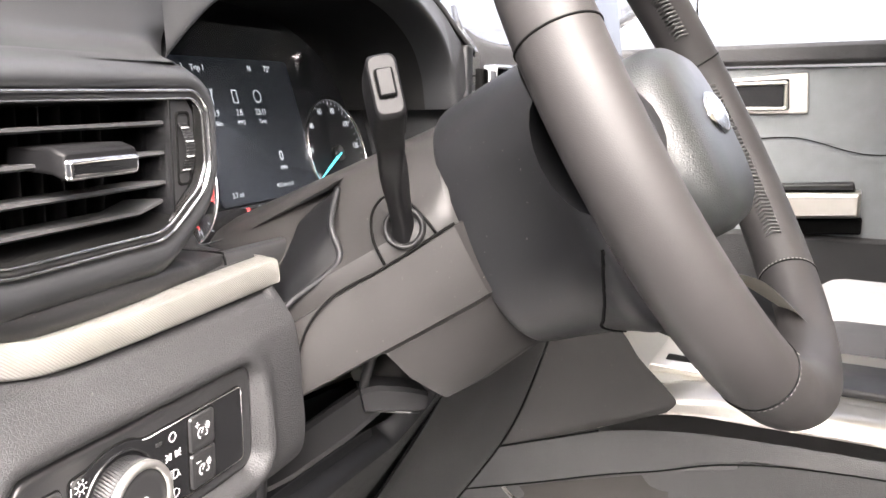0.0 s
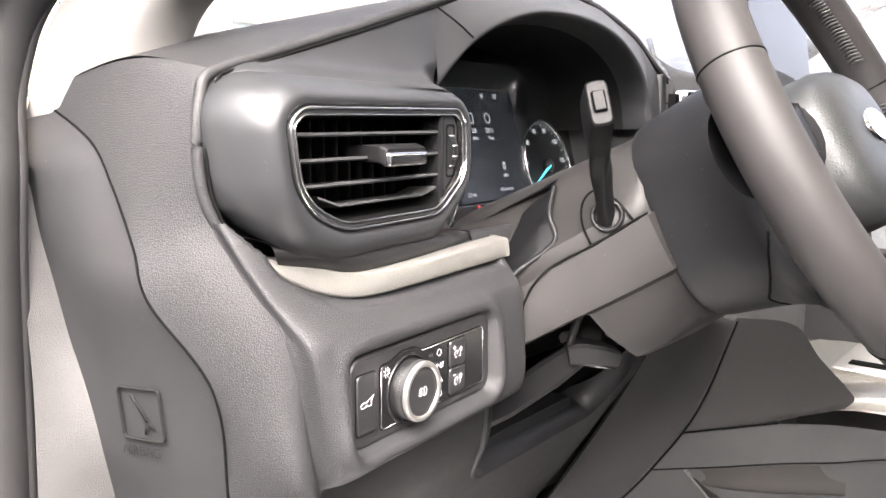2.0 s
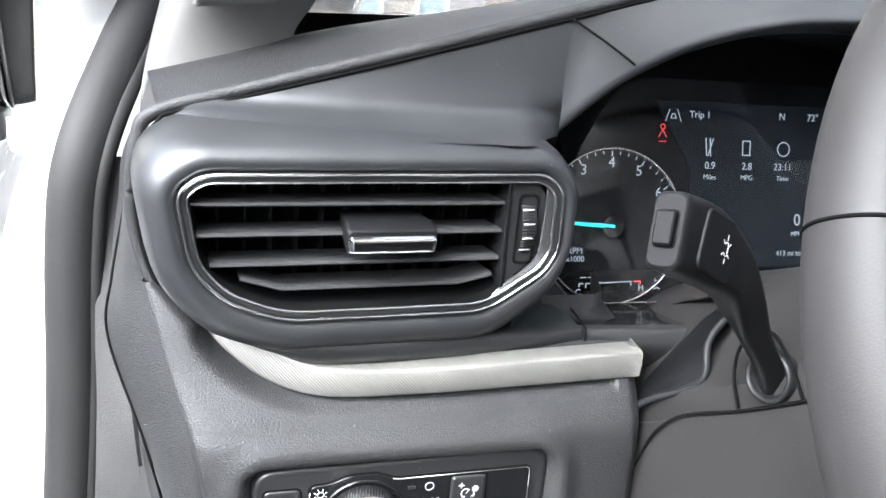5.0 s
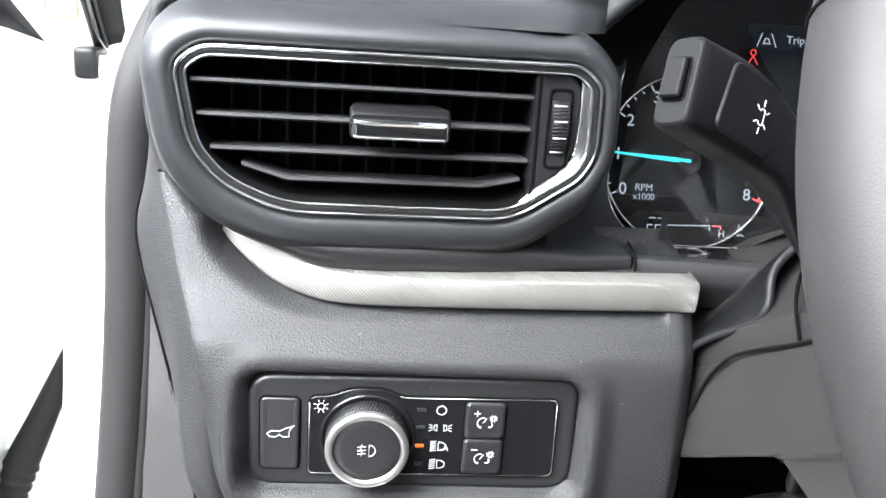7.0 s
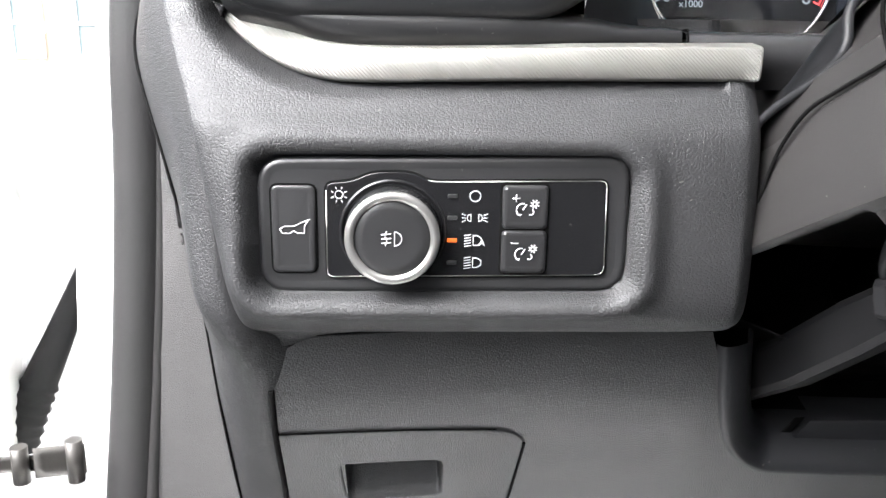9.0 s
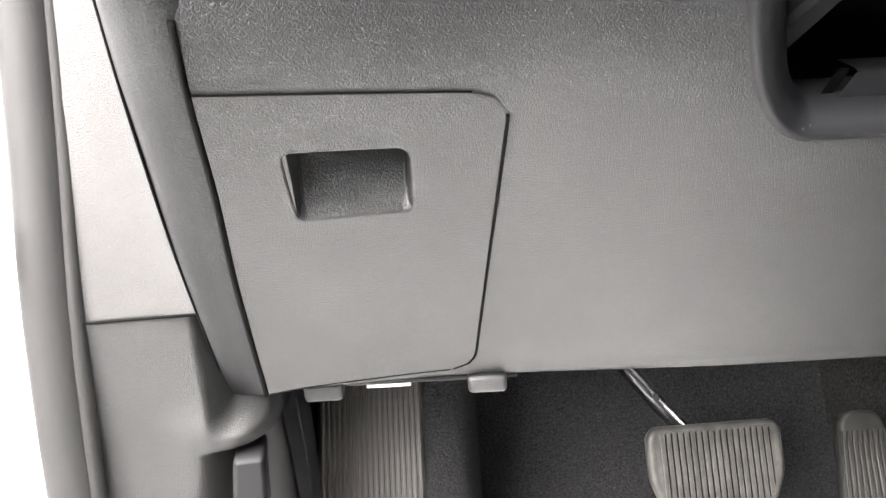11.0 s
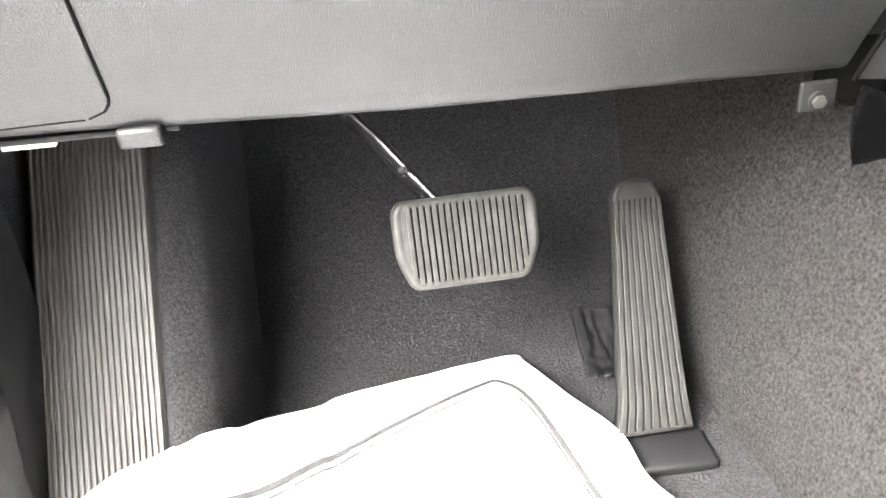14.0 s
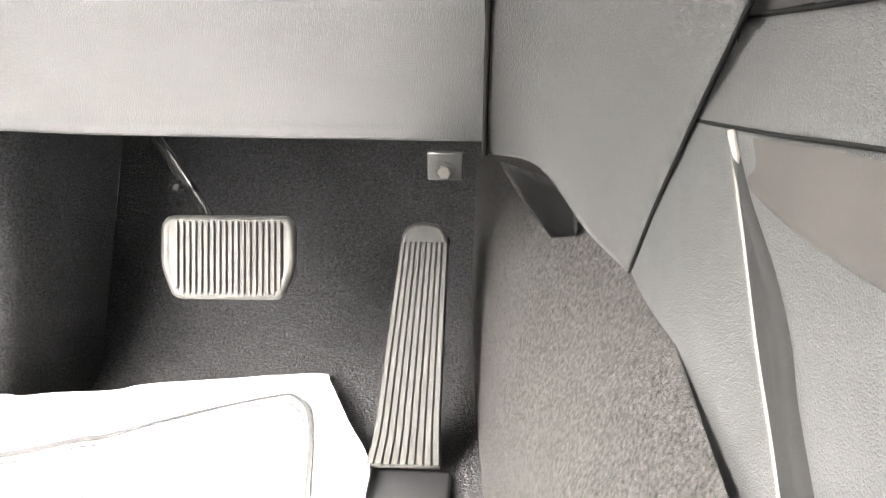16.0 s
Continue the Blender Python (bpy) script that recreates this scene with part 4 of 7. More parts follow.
def build_flap():
    """Hinged fuse box flap with its finger pocket."""
    def lift(x, z):
        return max(0.0, 0.322 - x) / 0.125 * 0.009 * max(0.0, (z - 0.90) / 0.09) - max(0.0, x - 0.2) * 0.05 * max(0.0, (0.86 - z) / 0.06)

    def pocket(x, z):
        u, v = x - 0.2485, z - 0.9475
        sd = math.hypot(max(abs(u) - 0.023, 0), max(abs(v) - 0.0125, 0)) - 0.005
        deep = 0.034 if v > 0.012 else 0.002 + 0.032 * max(0.0, min(1.0, (v + 0.0175) / 0.0295))
        return -deep * min(1, max(0, -sd / 0.0030))
    rows = []
    for z in np.concatenate([np.linspace(0.991, 0.972, 8), np.linspace(0.9705, 0.9245, 56), np.linspace(0.921, 0.802, 30)]):
        f = (0.991 - z) / 0.189
        xr = 0.3225 - 0.018 * f
        c = 0.014
        for zz in (z - 0.802, 0.991 - z):
            if zz < c:
                xr -= c - math.sqrt(max(0, c * c - (c - zz) ** 2))
        xl = left_edge(z) + 0.0012
        xs = np.concatenate([np.linspace(xl, 0.218, 8), np.linspace(0.2195, 0.2785, 56), np.linspace(0.280, xr, 14)])
        rows.append([knee_at(x, z + lift(x, z), 0.0014 + pocket(x, z)) for x in xs])
    flap = part("fuse_flap", grid_mesh(rows), M_KNEE, dash, "hinged flap with a finger pocket")
    edge = [r[-1] for r in rows]
    part("flap_gap", tube([Vector((p.x + 0.0012, p.y + 0.0006, p.z)) for p in edge[4:]], 0.0009, 6), M_GAP, dash)
    part("flap_gap", tube([Vector(p) + Vector((0, 0.0006, 0.0006)) for p in rows[0][:-1]], 0.0005, 6), M_GAP, dash)
    part("flap_gap", tube([Vector(p) + Vector((0, 0.0006, -0.0006)) for p in rows[-1][:-1]], 0.0005, 6), M_GAP, dash)
    for x in (0.204, 0.314):
        part("hinge_clip", block(x - 0.013, x + 0.013, 0.496, 0.520, 0.774, 0.787, 0.003), M_KNEE, dash, "grey plastic hinge tab")
    part("paper_label", block(0.232, 0.262, 0.510, 0.516, 0.776, 0.780), M_PAPER, dash, "white paper label under the flap")
    part("hinge_rail", block(0.185, 0.335, 0.508, 0.514, 0.779, 0.783, 0.001), M_BLACK, dash)


def build_trim_strip():
    t = [(-0.091, -0.0505, -0.045), (-0.074, -0.0543, -0.033), (-0.0565, -0.0591, -0.0209), (-0.0398, -0.0645, -0.0108), (-0.020, -0.0671, -0.0038), (0.03, -0.0670, 0.0018), (0.085, -0.0657, 0.0037), (0.1525, -0.0648, 0.004)]
    T, B = spline(t, 60), spline(STRIP_LOW, 60)
    rows = []
    for f, out in ((-0.08, -0.010), (0.0, -0.0005), (0.05, 0.0012), (0.12, 0.0018), (0.5, 0.0022), (0.88, 0.0018), (0.95, 0.0012), (1.0, -0.0005), (1.08, -0.010)):
        rows.append([on(VENT, *(p + (q - p) * f)[:2], (p + (q - p) * f)[2] + out) for p, q in zip(T, B)])
    bm = grid_mesh(rows)
    part("trim_strip", thicken(bm, 0.001), M_SATIN, dash, "brushed silver trim strip with fine diagonal hatching")
    end = [r[-1] for r in rows]
    cap = bmesh.new()
    vs = [cap.verts.new(Vector(p) + VENT[1] * 0.0006) for p in end]
    vs += [cap.verts.new(Vector(end[-1]) + Vector((0, 0.012, 0))), cap.verts.new(Vector(end[0]) + Vector((0, 0.012, 0)))]
    cap.faces.new(vs)
    part("strip_end", cap, M_SATIN, dash)


PIPING = [(0.174, 0.338, 1.209), (0.162, 0.338, 1.214), (0.149, 0.342, 1.228), (0.140, 0.345, 1.25), (0.137, 0.345, 1.28), (0.1405, 0.3455, 1.304), (0.150, 0.347, 1.3185), (0.20, 0.350, 1.3335), (0.28, 0.354, 1.3565), (0.359, 0.358, 1.380),
          (0.42, 0.361, 1.397), (0.50, 0.364, 1.409), (0.566, 0.365, 1.411), (0.63, 0.364, 1.404), (0.70, 0.360, 1.383), (0.742, 0.355, 1.357), (0.77, 0.350, 1.338)]


def piping_at(x):
    """A place on the piped edge of the top pad, right of its outer corner."""
    p = PIPING[6:]
    return Vector((x, float(np.interp(x, [q[0] for q in p], [q[1] for q in p])), float(np.interp(x, [q[0] for q in p], [q[2] for q in p]))))


def build_pod():
    """The housing round the outer air vent, with the dark ledge below it."""
    co = [(-0.090, 0.0375), (0.082, 0.0385), (0.093, 0.029), (0.094, -0.004), (0.087, -0.017), (0.055, -0.038), (-0.053, -0.038), (-0.081, -0.026), (-0.096, -0.009), (-0.102, 0.028)]
    base = rounded(co, [0.010, 0.010, 0.006, 0.010, 0.006, 0.012, 0.016, 0.02, 0.02, 0.012], 7)

    def grow(d, low=0.0, left=0.0, rise=0.0):
        o = shrink(base, -d)
        res = []
        for u, v in o:
            v2 = v - low * min(1, max(0, -v / 0.035)) + rise * min(1, max(0, (v - 0.012) / 0.026)) * min(1, max(0, (0.10 - u) / 0.03)) * 0.55
            u2 = u - left * min(1, max(0, -(u + 0.05) / 0.055))
            res.append((u2, v2))
        return res
    layers = [(grow(-0.001), -0.006), (grow(0.0005), -0.001), (grow(0.003, 0.001), 0.0015), (grow(0.007, 0.005, 0.002, 0.001), 0.0), (grow(0.0105, 0.008, 0.003, 0.002), -0.006),
              (grow(0.013, 0.007, 0.004, 0.0055), -0.016), (grow(0.014, 0.003, 0.0045, 0.0085), -0.030), (grow(0.0145, -0.002, 0.005, 0.0105), -0.046), (grow(0.012, -0.002, 0.0, 0.010), -0.07)]
    part("vent_pod", stack(VENT, layers, cap=False), M_POD, dash, "satin dark grey vent housing")
    rows = []
    for dz, back in ((-0.0085, 0.031), (-0.0052, 0.021), (-0.0012, 0.0125), (0.0040, 0.0055), (0.011, 0.0016), (0.022, 0.0), (0.6, 0.0), (0.97, 0.0)):
        row = []
        for x in (0.150, 0.158, 0.172, 0.195, 0.23, 0.27, 0.31, 0.335, 0.350, 0.3595):
            p = piping_at(x)
            room = min(1.0, max(0.05, (p.z - 1.3185) / 0.030))
            low = 1.3225 - 0.006 * max(0.0, (0.172 - x) / 0.022)
            z = low + dz * (room if dz > 0 else 1.0) if dz < 0.1 else low + 0.024 * room + (p.z - 0.0015 - low - 0.024 * room) * dz
            z = min(z, p.z - 0.0004)
            lean = 0.0055 * min(1.0, max(0.0, (p.z - z) / 0.062)) * max(0.0, 1.0 - back / 0.006)
            row.append((x, p.y - 0.0014 - lean - back * min(1.0, max(0.0, (0.3575 - x) / 0.022)) * min(1.0, (x - 0.150) / 0.026), z))
        rows.append(row)
    part("brow", surface(rows, 60, 30), M_POD, dash, "satin dark panel above the vent")
    ledge = [[(-0.088, -0.040, -0.050), (-0.064, -0.046, -0.040), (-0.03, -0.048, -0.040), (0.03, -0.048, -0.040), (0.075, -0.050, -0.050), (0.096, -0.054, -0.062), (0.1235, -0.0590, -0.080)],
             [(-0.086, -0.044, -0.030), (-0.062, -0.050, -0.012), (-0.03, -0.052, -0.008), (0.03, -0.052, -0.008), (0.075, -0.054, -0.012), (0.096, -0.0565, -0.018), (0.1235, -0.0580, -0.0235)],
             [(-0.083, -0.052, -0.028), (-0.060, -0.056, -0.010), (-0.03, -0.060, -0.004), (0.03, -0.061, -0.003), (0.075, -0.0615, -0.006), (0.098, -0.0615, -0.010), (0.1235, -0.0608, -0.0150)],
             [(-0.074, -0.060, -0.034), (-0.050, -0.064, -0.019), (-0.03, -0.0695, -0.011), (0.03, -0.0705, -0.010), (0.075, -0.071, -0.012), (0.10, -0.0715, -0.014), (0.1235, -0.0715, -0.0165)]]
    part("ledge", surface([[on(VENT, *p) for p in r] for r in ledge], 40, 14), M_PANEL, dash, "smooth black ledge between vent and trim strip")


def build_top_pad():
    part("piped_edge", tube(spline(PIPING, 170), 0.0036, 10), M_SOFT, dash, "padded piping along the top pad")
    part("edge_gap", tube([p + np.array((0.003, -0.0042, -0.001)) for p in spline(PIPING[1:7], 60)] + [p + np.array((0.0, -0.0022, -0.0036)) for p in spline(PIPING[7:], 100)], 0.0011, 6), M_GAP, dash)
    rows = [[(0.150, 0.349, 1.320), (0.232, 0.354, 1.3445), (0.349, 0.360, 1.3785), (0.46, 0.365, 1.4045), (0.56, 0.368, 1.4125), (0.68, 0.364, 1.392), (0.78, 0.352, 1.340), (1.0, 0.35, 1.340), (1.4, 0.35, 1.335), (1.72, 0.36, 1.33)],
            [(0.138, 0.41, 1.329), (0.232, 0.42, 1.353), (0.349, 0.43, 1.381), (0.46, 0.44, 1.402), (0.56, 0.45, 1.408), (0.68, 0.44, 1.393), (0.79, 0.42, 1.352), (1.0, 0.42, 1.35), (1.4, 0.42, 1.345), (1.72, 0.42, 1.34)],
            [(0.131, 0.495, 1.312), (0.232, 0.53, 1.347), (0.349, 0.56, 1.366), (0.46, 0.6, 1.38), (0.56, 0.6, 1.385), (0.68, 0.6, 1.378), (0.80, 0.6, 1.355), (1.0, 0.6, 1.35), (1.4, 0.6, 1.345), (1.72, 0.52, 1.33)],
            [(0.128, 0.60, 1.29), (0.232, 0.72, 1.32), (0.349, 0.8, 1.33), (0.46, 0.86, 1.335), (0.56, 0.88, 1.338), (0.68, 0.9, 1.338), (0.80, 0.92, 1.338), (1.0, 0.94, 1.338), (1.4, 0.85, 1.33), (1.72, 0.62, 1.30)]]
    part("top_pad", surface(rows, 90, 40), M_SOFT, dash, "dark grained dashboard top")
    # hood over the instruments: a broad front band, rolled softly into the dark cave below it
    lip = [(0.358, 0.352, 1.318), (0.376, 0.349, 1.336), (0.398, 0.347, 1.353), (0.435, 0.345, 1.371), (0.49, 0.343, 1.3845), (0.56, 0.342, 1.3865), (0.63, 0.343, 1.376), (0.685, 0.345, 1.352), (0.715, 0.347, 1.322), (0.728, 0.348, 1.285)]
    L = [Vector(p) for p in spline(lip, 70)]
    outer = [piping_at(p.x) if i < 62 else Vector((0.742 + 0.004 * (i - 62), 0.352, p.z + 0.028)) for i, p in enumerate(L)]
    grow = [min(1.0, i / 10) ** 2 * (3 - 2 * min(1.0, i / 10)) for i in range(len(L))]
    band = [[o + Vector((0, -0.0012, -0.0005)) for o in outer], [o.lerp(p, 0.35) + Vector((0, -0.0012 - 0.0006 * g, 0.001 * g)) for o, p, g in zip(outer, L, grow)], [o.lerp(p, 0.75) + Vector((0, -0.0012 - 0.0010 * g, 0.0005 * g)) for o, p, g in zip(outer, L, grow)], L,
            [Vector((0.56 + (p.x - 0.56) * 0.985, p.y + 0.010, 1.25 + (p.z - 1.25) * 0.965)) for p in L], [Vector((0.56 + (p.x - 0.56) * 0.975, p.y + 0.03, 1.25 + (p.z - 1.25) * 0.94)) for p in L]]
    part("instrument_hood", surface(band, 110, 40), M_POD, dash, "dark hood over the instruments")
    part("hood_cave", surface([band[-1], [Vector((0.56 + (p.x - 0.56) * 0.96, 0.42, 1.25 + (p.z - 1.25) * 0.90)) for p in L], [Vector((0.56 + (p.x - 0.56) * 0.94, 0.49, 1.25 + (p.z - 1.25) * 0.86)) for p in L]], 90, 16), M_DULL, dash, "dull black inside of the hood")
    seam("hood_gap", [(0.359, 0.3535, 1.3765), (0.377, 0.3475, 1.366), (0.393, 0.3440, 1.356)], dash, 0.0007, 20)
    right = [[(0.735, 0.345, 1.36), (0.78, 0.34, 1.350), (0.9, 0.335, 1.346), (1.3, 0.335, 1.34), (1.72, 0.345, 1.33)],
             [(0.742, 0.33, 1.33), (0.78, 0.325, 1.335), (0.9, 0.318, 1.335), (1.3, 0.318, 1.33), (1.72, 0.33, 1.32)],
             [(0.742, 0.34, 1.28), (0.78, 0.325, 1.28), (0.9, 0.315, 1.28), (1.3, 0.315, 1.27), (1.72, 0.33, 1.27)],
             [(0.742, 0.37, 1.2), (0.78, 0.34, 1.18), (0.9, 0.33, 1.16), (1.3, 0.33, 1.15), (1.72, 0.35, 1.15)],
             [(0.742, 0.40, 1.06), (0.78, 0.36, 1.05), (0.9, 0.36, 1.03), (1.3, 0.38, 1.0), (1.72, 0.4, 1.0)],
             [(0.742, 0.5, 0.8), (0.80, 0.5, 0.80), (0.95, 0.5, 0.80), (1.3, 0.5, 0.78), (1.72, 0.5, 0.78)]]
    part("passenger_side", surface(right, 40, 40), M_SOFT, dash, "dark dashboard face on the far side")
    part("hood_side", block(0.752, 0.768, 0.347, 0.66, 1.05, 1.345, 0.004), M_POD, dash)
    C = plane((0.83, 0.314, 1.307), 0)
    fr = box2(0.0, 0, 0.185, 0.038, 0.006)
    part("centre_vent_frame", ring(C, fr, shrink(fr, 0.004), -0.01, 0.003, 0.001), M_CHROME, dash, "chrome-edged centre air vent")
    part("centre_vent_well", plate(C, shrink(fr, 0.004), -0.02, -0.006), M_GAP, dash)
    for v in (-0.008, 0.003):
        part("centre_vent_slat", plate(C, box2(0, v, 0.176, 0.003, 0.001), -0.008, 0.0), M_BLACK, dash)
    S = plane((0.98, 0.29, 1.40), 0, 8)
    part("centre_screen", plate(S, box2(0, 0, 0.24, 0.15, 0.008), -0.015, 0.0, 0.003), M_GLOSS, dash, "black centre touch screen")
    # panel between the knee panel and the centre console
    side = [[(0.757, 0.335, 1.06), (0.79, 0.31, 1.06), (0.83, 0.30, 1.06), (0.862, 0.285, 1.05)],
            [(0.750, 0.385, 0.96), (0.78, 0.365, 0.96), (0.82, 0.345, 0.95), (0.852, 0.325, 0.93)],
            [(0.745, 0.440, 0.866), (0.775, 0.428, 0.87), (0.81, 0.405, 0.86), (0.8415, 0.379, 0.84)],
            [(0.742, 0.478, 0.805), (0.772, 0.470, 0.805), (0.81, 0.452, 0.785), (0.836, 0.432, 0.768)],
            [(0.741, 0.496, 0.775), (0.774, 0.492, 0.768), (0.806, 0.484, 0.728), (0.832, 0.472, 0.706)]]
    # Lightened copy of the knee plastic: light on this panel is in its colour
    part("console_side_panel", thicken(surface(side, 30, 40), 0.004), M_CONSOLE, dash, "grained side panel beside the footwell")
    seam("panel_gap", [Vector(r[0]) + Vector((-0.001, -0.002, 0)) for r in side], dash, 0.0016, 40)
    seam("panel_gap", [Vector(r[-1]) + Vector((0.001, -0.0015, 0)) for r in side], dash, 0.0014, 40)
    part("bracket", block(0.704, 0.727, 0.488, 0.492, 0.759, 0.778, 0.0015), M_STEEL, dash, "small metal mounting bracket")
    part("bracket_bolt", tube([(0.715, 0.490, 0.766), (0.715, 0.484, 0.766)], 0.0042, 6), M_STRAP, dash)
    part("bracket_washer", tube([(0.715, 0.490, 0.766), (0.715, 0.4865, 0.766)], 0.0060, 20), M_STEEL, dash)
    # Near-black blocks added behind the panels to stand for deep shade
    part("shade_block", block(0.345, 0.88, 0.56, 0.60, 0.835, 1.19), M_GAP, dash)
    part("shade_block", block(0.778, 0.88, 0.565, 0.605, 0.735, 0.835), M_GAP, dash)
    part("shade_block", block(0.852, 0.90, 0.36, 0.62, 0.60, 0.95), M_GAP, dash)
    part("lower_tab", thicken(surface([[(0.748, 0.498, 0.770), (0.780, 0.505, 0.755), (0.80, 0.51, 0.735)], [(0.764, 0.527, 0.730), (0.790, 0.53, 0.712), (0.803, 0.53, 0.705)], [(0.786, 0.550, 0.690), (0.792, 0.554, 0.688), (0.803, 0.545, 0.695)]], 10, 10), 0.003), M_STALK, dash, "dark plastic tab below the side panel")


def build_kick_trim():
    kick = thing("kick_trim", (0.1, 0.46, 0.4), "grey grained trim beside the door seal", "trim", kind="structure")
    up = [[(0.111, 0.492, 1.262), (0.105, 0.492, 1.262), (0.098, 0.494, 1.262)],
          [(0.119, 0.468, 1.164), (0.106, 0.468, 1.164), (0.0935, 0.468, 1.164)],
          [(0.125, 0.443, 1.08), (0.108, 0.454, 1.08), (0.0915, 0.464, 1.08)],
          [(0.152, 0.456, 0.965), (0.118, 0.458, 0.965), (0.082, 0.459, 0.965)],
          [(0.158, 0.460, 0.858), (0.10, 0.457, 0.858), (0.052, 0.452, 0.858)]]
    part("upper_trim", surface(up, 20, 40), M_TRIMUP, kick, "grey grained upper trim")
    low = [[(0.166, 0.500, 0.859), (0.162, 0.474, 0.859), (0.146, 0.4615, 0.859), (0.10, 0.4565, 0.859), (0.052, 0.4515, 0.859)],
           [(0.170, 0.515, 0.80), (0.164, 0.482, 0.80), (0.146, 0.4650, 0.80), (0.10, 0.459, 0.80), (0.047, 0.455, 0.80)],
           [(0.173, 0.525, 0.75), (0.167, 0.490, 0.75), (0.148, 0.4690, 0.75), (0.10, 0.462, 0.75), (0.042, 0.458, 0.75)],
           [(0.174, 0.535, 0.65), (0.167, 0.498, 0.65), (0.147, 0.4740, 0.65), (0.10, 0.464, 0.65), (0.030, 0.460, 0.65)],
           [(0.170, 0.530, 0.54), (0.163, 0.490, 0.54), (0.142, 0.4670, 0.54), (0.09, 0.455, 0.54), (0.002, 0.457, 0.54)],
           [(0.168, 0.520, 0.46), (0.160, 0.475, 0.46), (0.138, 0.4480, 0.46), (0.09, 0.430, 0.46), (-0.006, 0.434, 0.46)]]
    nu, nv = 110, 170
    fine = [spline(r, nu) for r in low]
    cols = [spline([f[j] for f in fine], nv) for j in range(nu)]
    rows = []
    for i in range(nv):
        row = []
        for j in range(nu):
            p = cols[j][i].copy()
            # recess round the release lever
            ease = lambda q: (lambda c: c * c * (3 - 2 * c))(min(1.0, max(0.0, q)))
            x, z = p[0], p[2]
            slot = ease((x - 0.108 - 0.17 * (z - 0.66)) / 0.030) * ease((0.7615 - z) / 0.006) * ease((z - 0.60) / 0.01)
            nest = ease((x - 0.080 - 0.20 * (z - 0.60)) / 0.011) * ease((z - 0.578 + 0.10 * (0.16 - x)) / 0.014) * ease((0.655 - z) / 0.010)
            lip = math.exp(-((z - 0.775) / 0.016) ** 2) * ease((x - 0.10) / 0.04)
            p[1] += 0.034 * max(slot, nest) - 0.006 * lip * (1 - max(slot, nest))
            # the shelf drops back below the end of the dashboard
            p[1] += 0.032 * ease((x - 0.134) / 0.016) * ease((z - 0.768) / 0.022)
            row.append(p)
        rows.append(row)
    part("lower_trim", grid_mesh(rows), M_TRIM, kick, "grey grained lower kick panel with a lever recess")
    part("trim_gap", tube([(0.052, 0.4507, 0.8575), (0.10, 0.4558, 0.8575), (0.158, 0.4588, 0.8575)], 0.0009, 6), M_GAP, kick)
    part("return", surface([[(0.169, 0.512, 0.80), (0.171, 0.54, 0.80), (0.171, 0.60, 0.79)], [(0.173, 0.530, 0.65), (0.174, 0.56, 0.65), (0.172, 0.62, 0.65)], [(0.167, 0.515, 0.45), (0.170, 0.55, 0.45), (0.170, 0.60, 0.45)]], 12, 16), M_BLACK, kick)


def build_release_lever():
    lev = thing("hood_release_lever", (0.13, 0.445, 0.605), "dark plastic hood release lever marked with white print", "lever")
    P = plane((0.128, 0.440, 0.63), 8, 12)
    out = rounded([(-0.032, -0.028), (0.022, -0.028), (0.034, -0.012), (0.037, 0.030), (0.012, 0.030), (0.006, 0.018), (-0.022, 0.013), (-0.030, 0.007)], [0.008, 0.010, 0.008, 0.006, 0.004, 0.006, 0.006, 0.006], 6)
    part("handle", stack(P, [(out, -0.024), (out, -0.001), (shrink(out, 0.0012), 0.0022), (shrink(out, 0.004), 0.004)], back=True), M_LEVER, lev)
    Q = plane((0.152, 0.462, 0.705), 8, 2)
    bar = rounded([(-0.016, -0.052), (0.010, -0.052), (0.016, 0.050), (-0.004, 0.050)], 0.004)
    part("bar", stack(Q, [(bar, -0.030), (bar, 0.0), (shrink(bar, 0.0016), 0.003), (shrink(bar, 0.003), 0.0036)], back=True), M_LEVER, lev)
    lettering("PULL", P, -0.0090, -0.0072, 0.0096, 0.0044, M_BOLD, lev, turn=6)
    lettering("2X", P, -0.0066, -0.0162, 0.0096, 0.0044, M_BOLD, lev, turn=6)
    car = [[(-0.016, 0.004), (-0.016, 0.010), (-0.011, 0.012), (-0.007, 0.012), (-0.003, 0.015), (0.005, 0.015), (0.007, 0.010), (0.007, 0.005), (-0.003, 0.005), (-0.005, 0.0035), (-0.008, 0.005), (-0.016, 0.004)], [(-0.017, 0.016), (-0.011, 0.012)]]
    car = [[(u * 0.9 - 0.0075, v * 0.80 - 0.0020 + 0.08 * (u + 0.004)) for u, v in s] for s in car]
    part("lettering", lines(P, car, 0.0009, 0.0044), M_BOLD, lev)


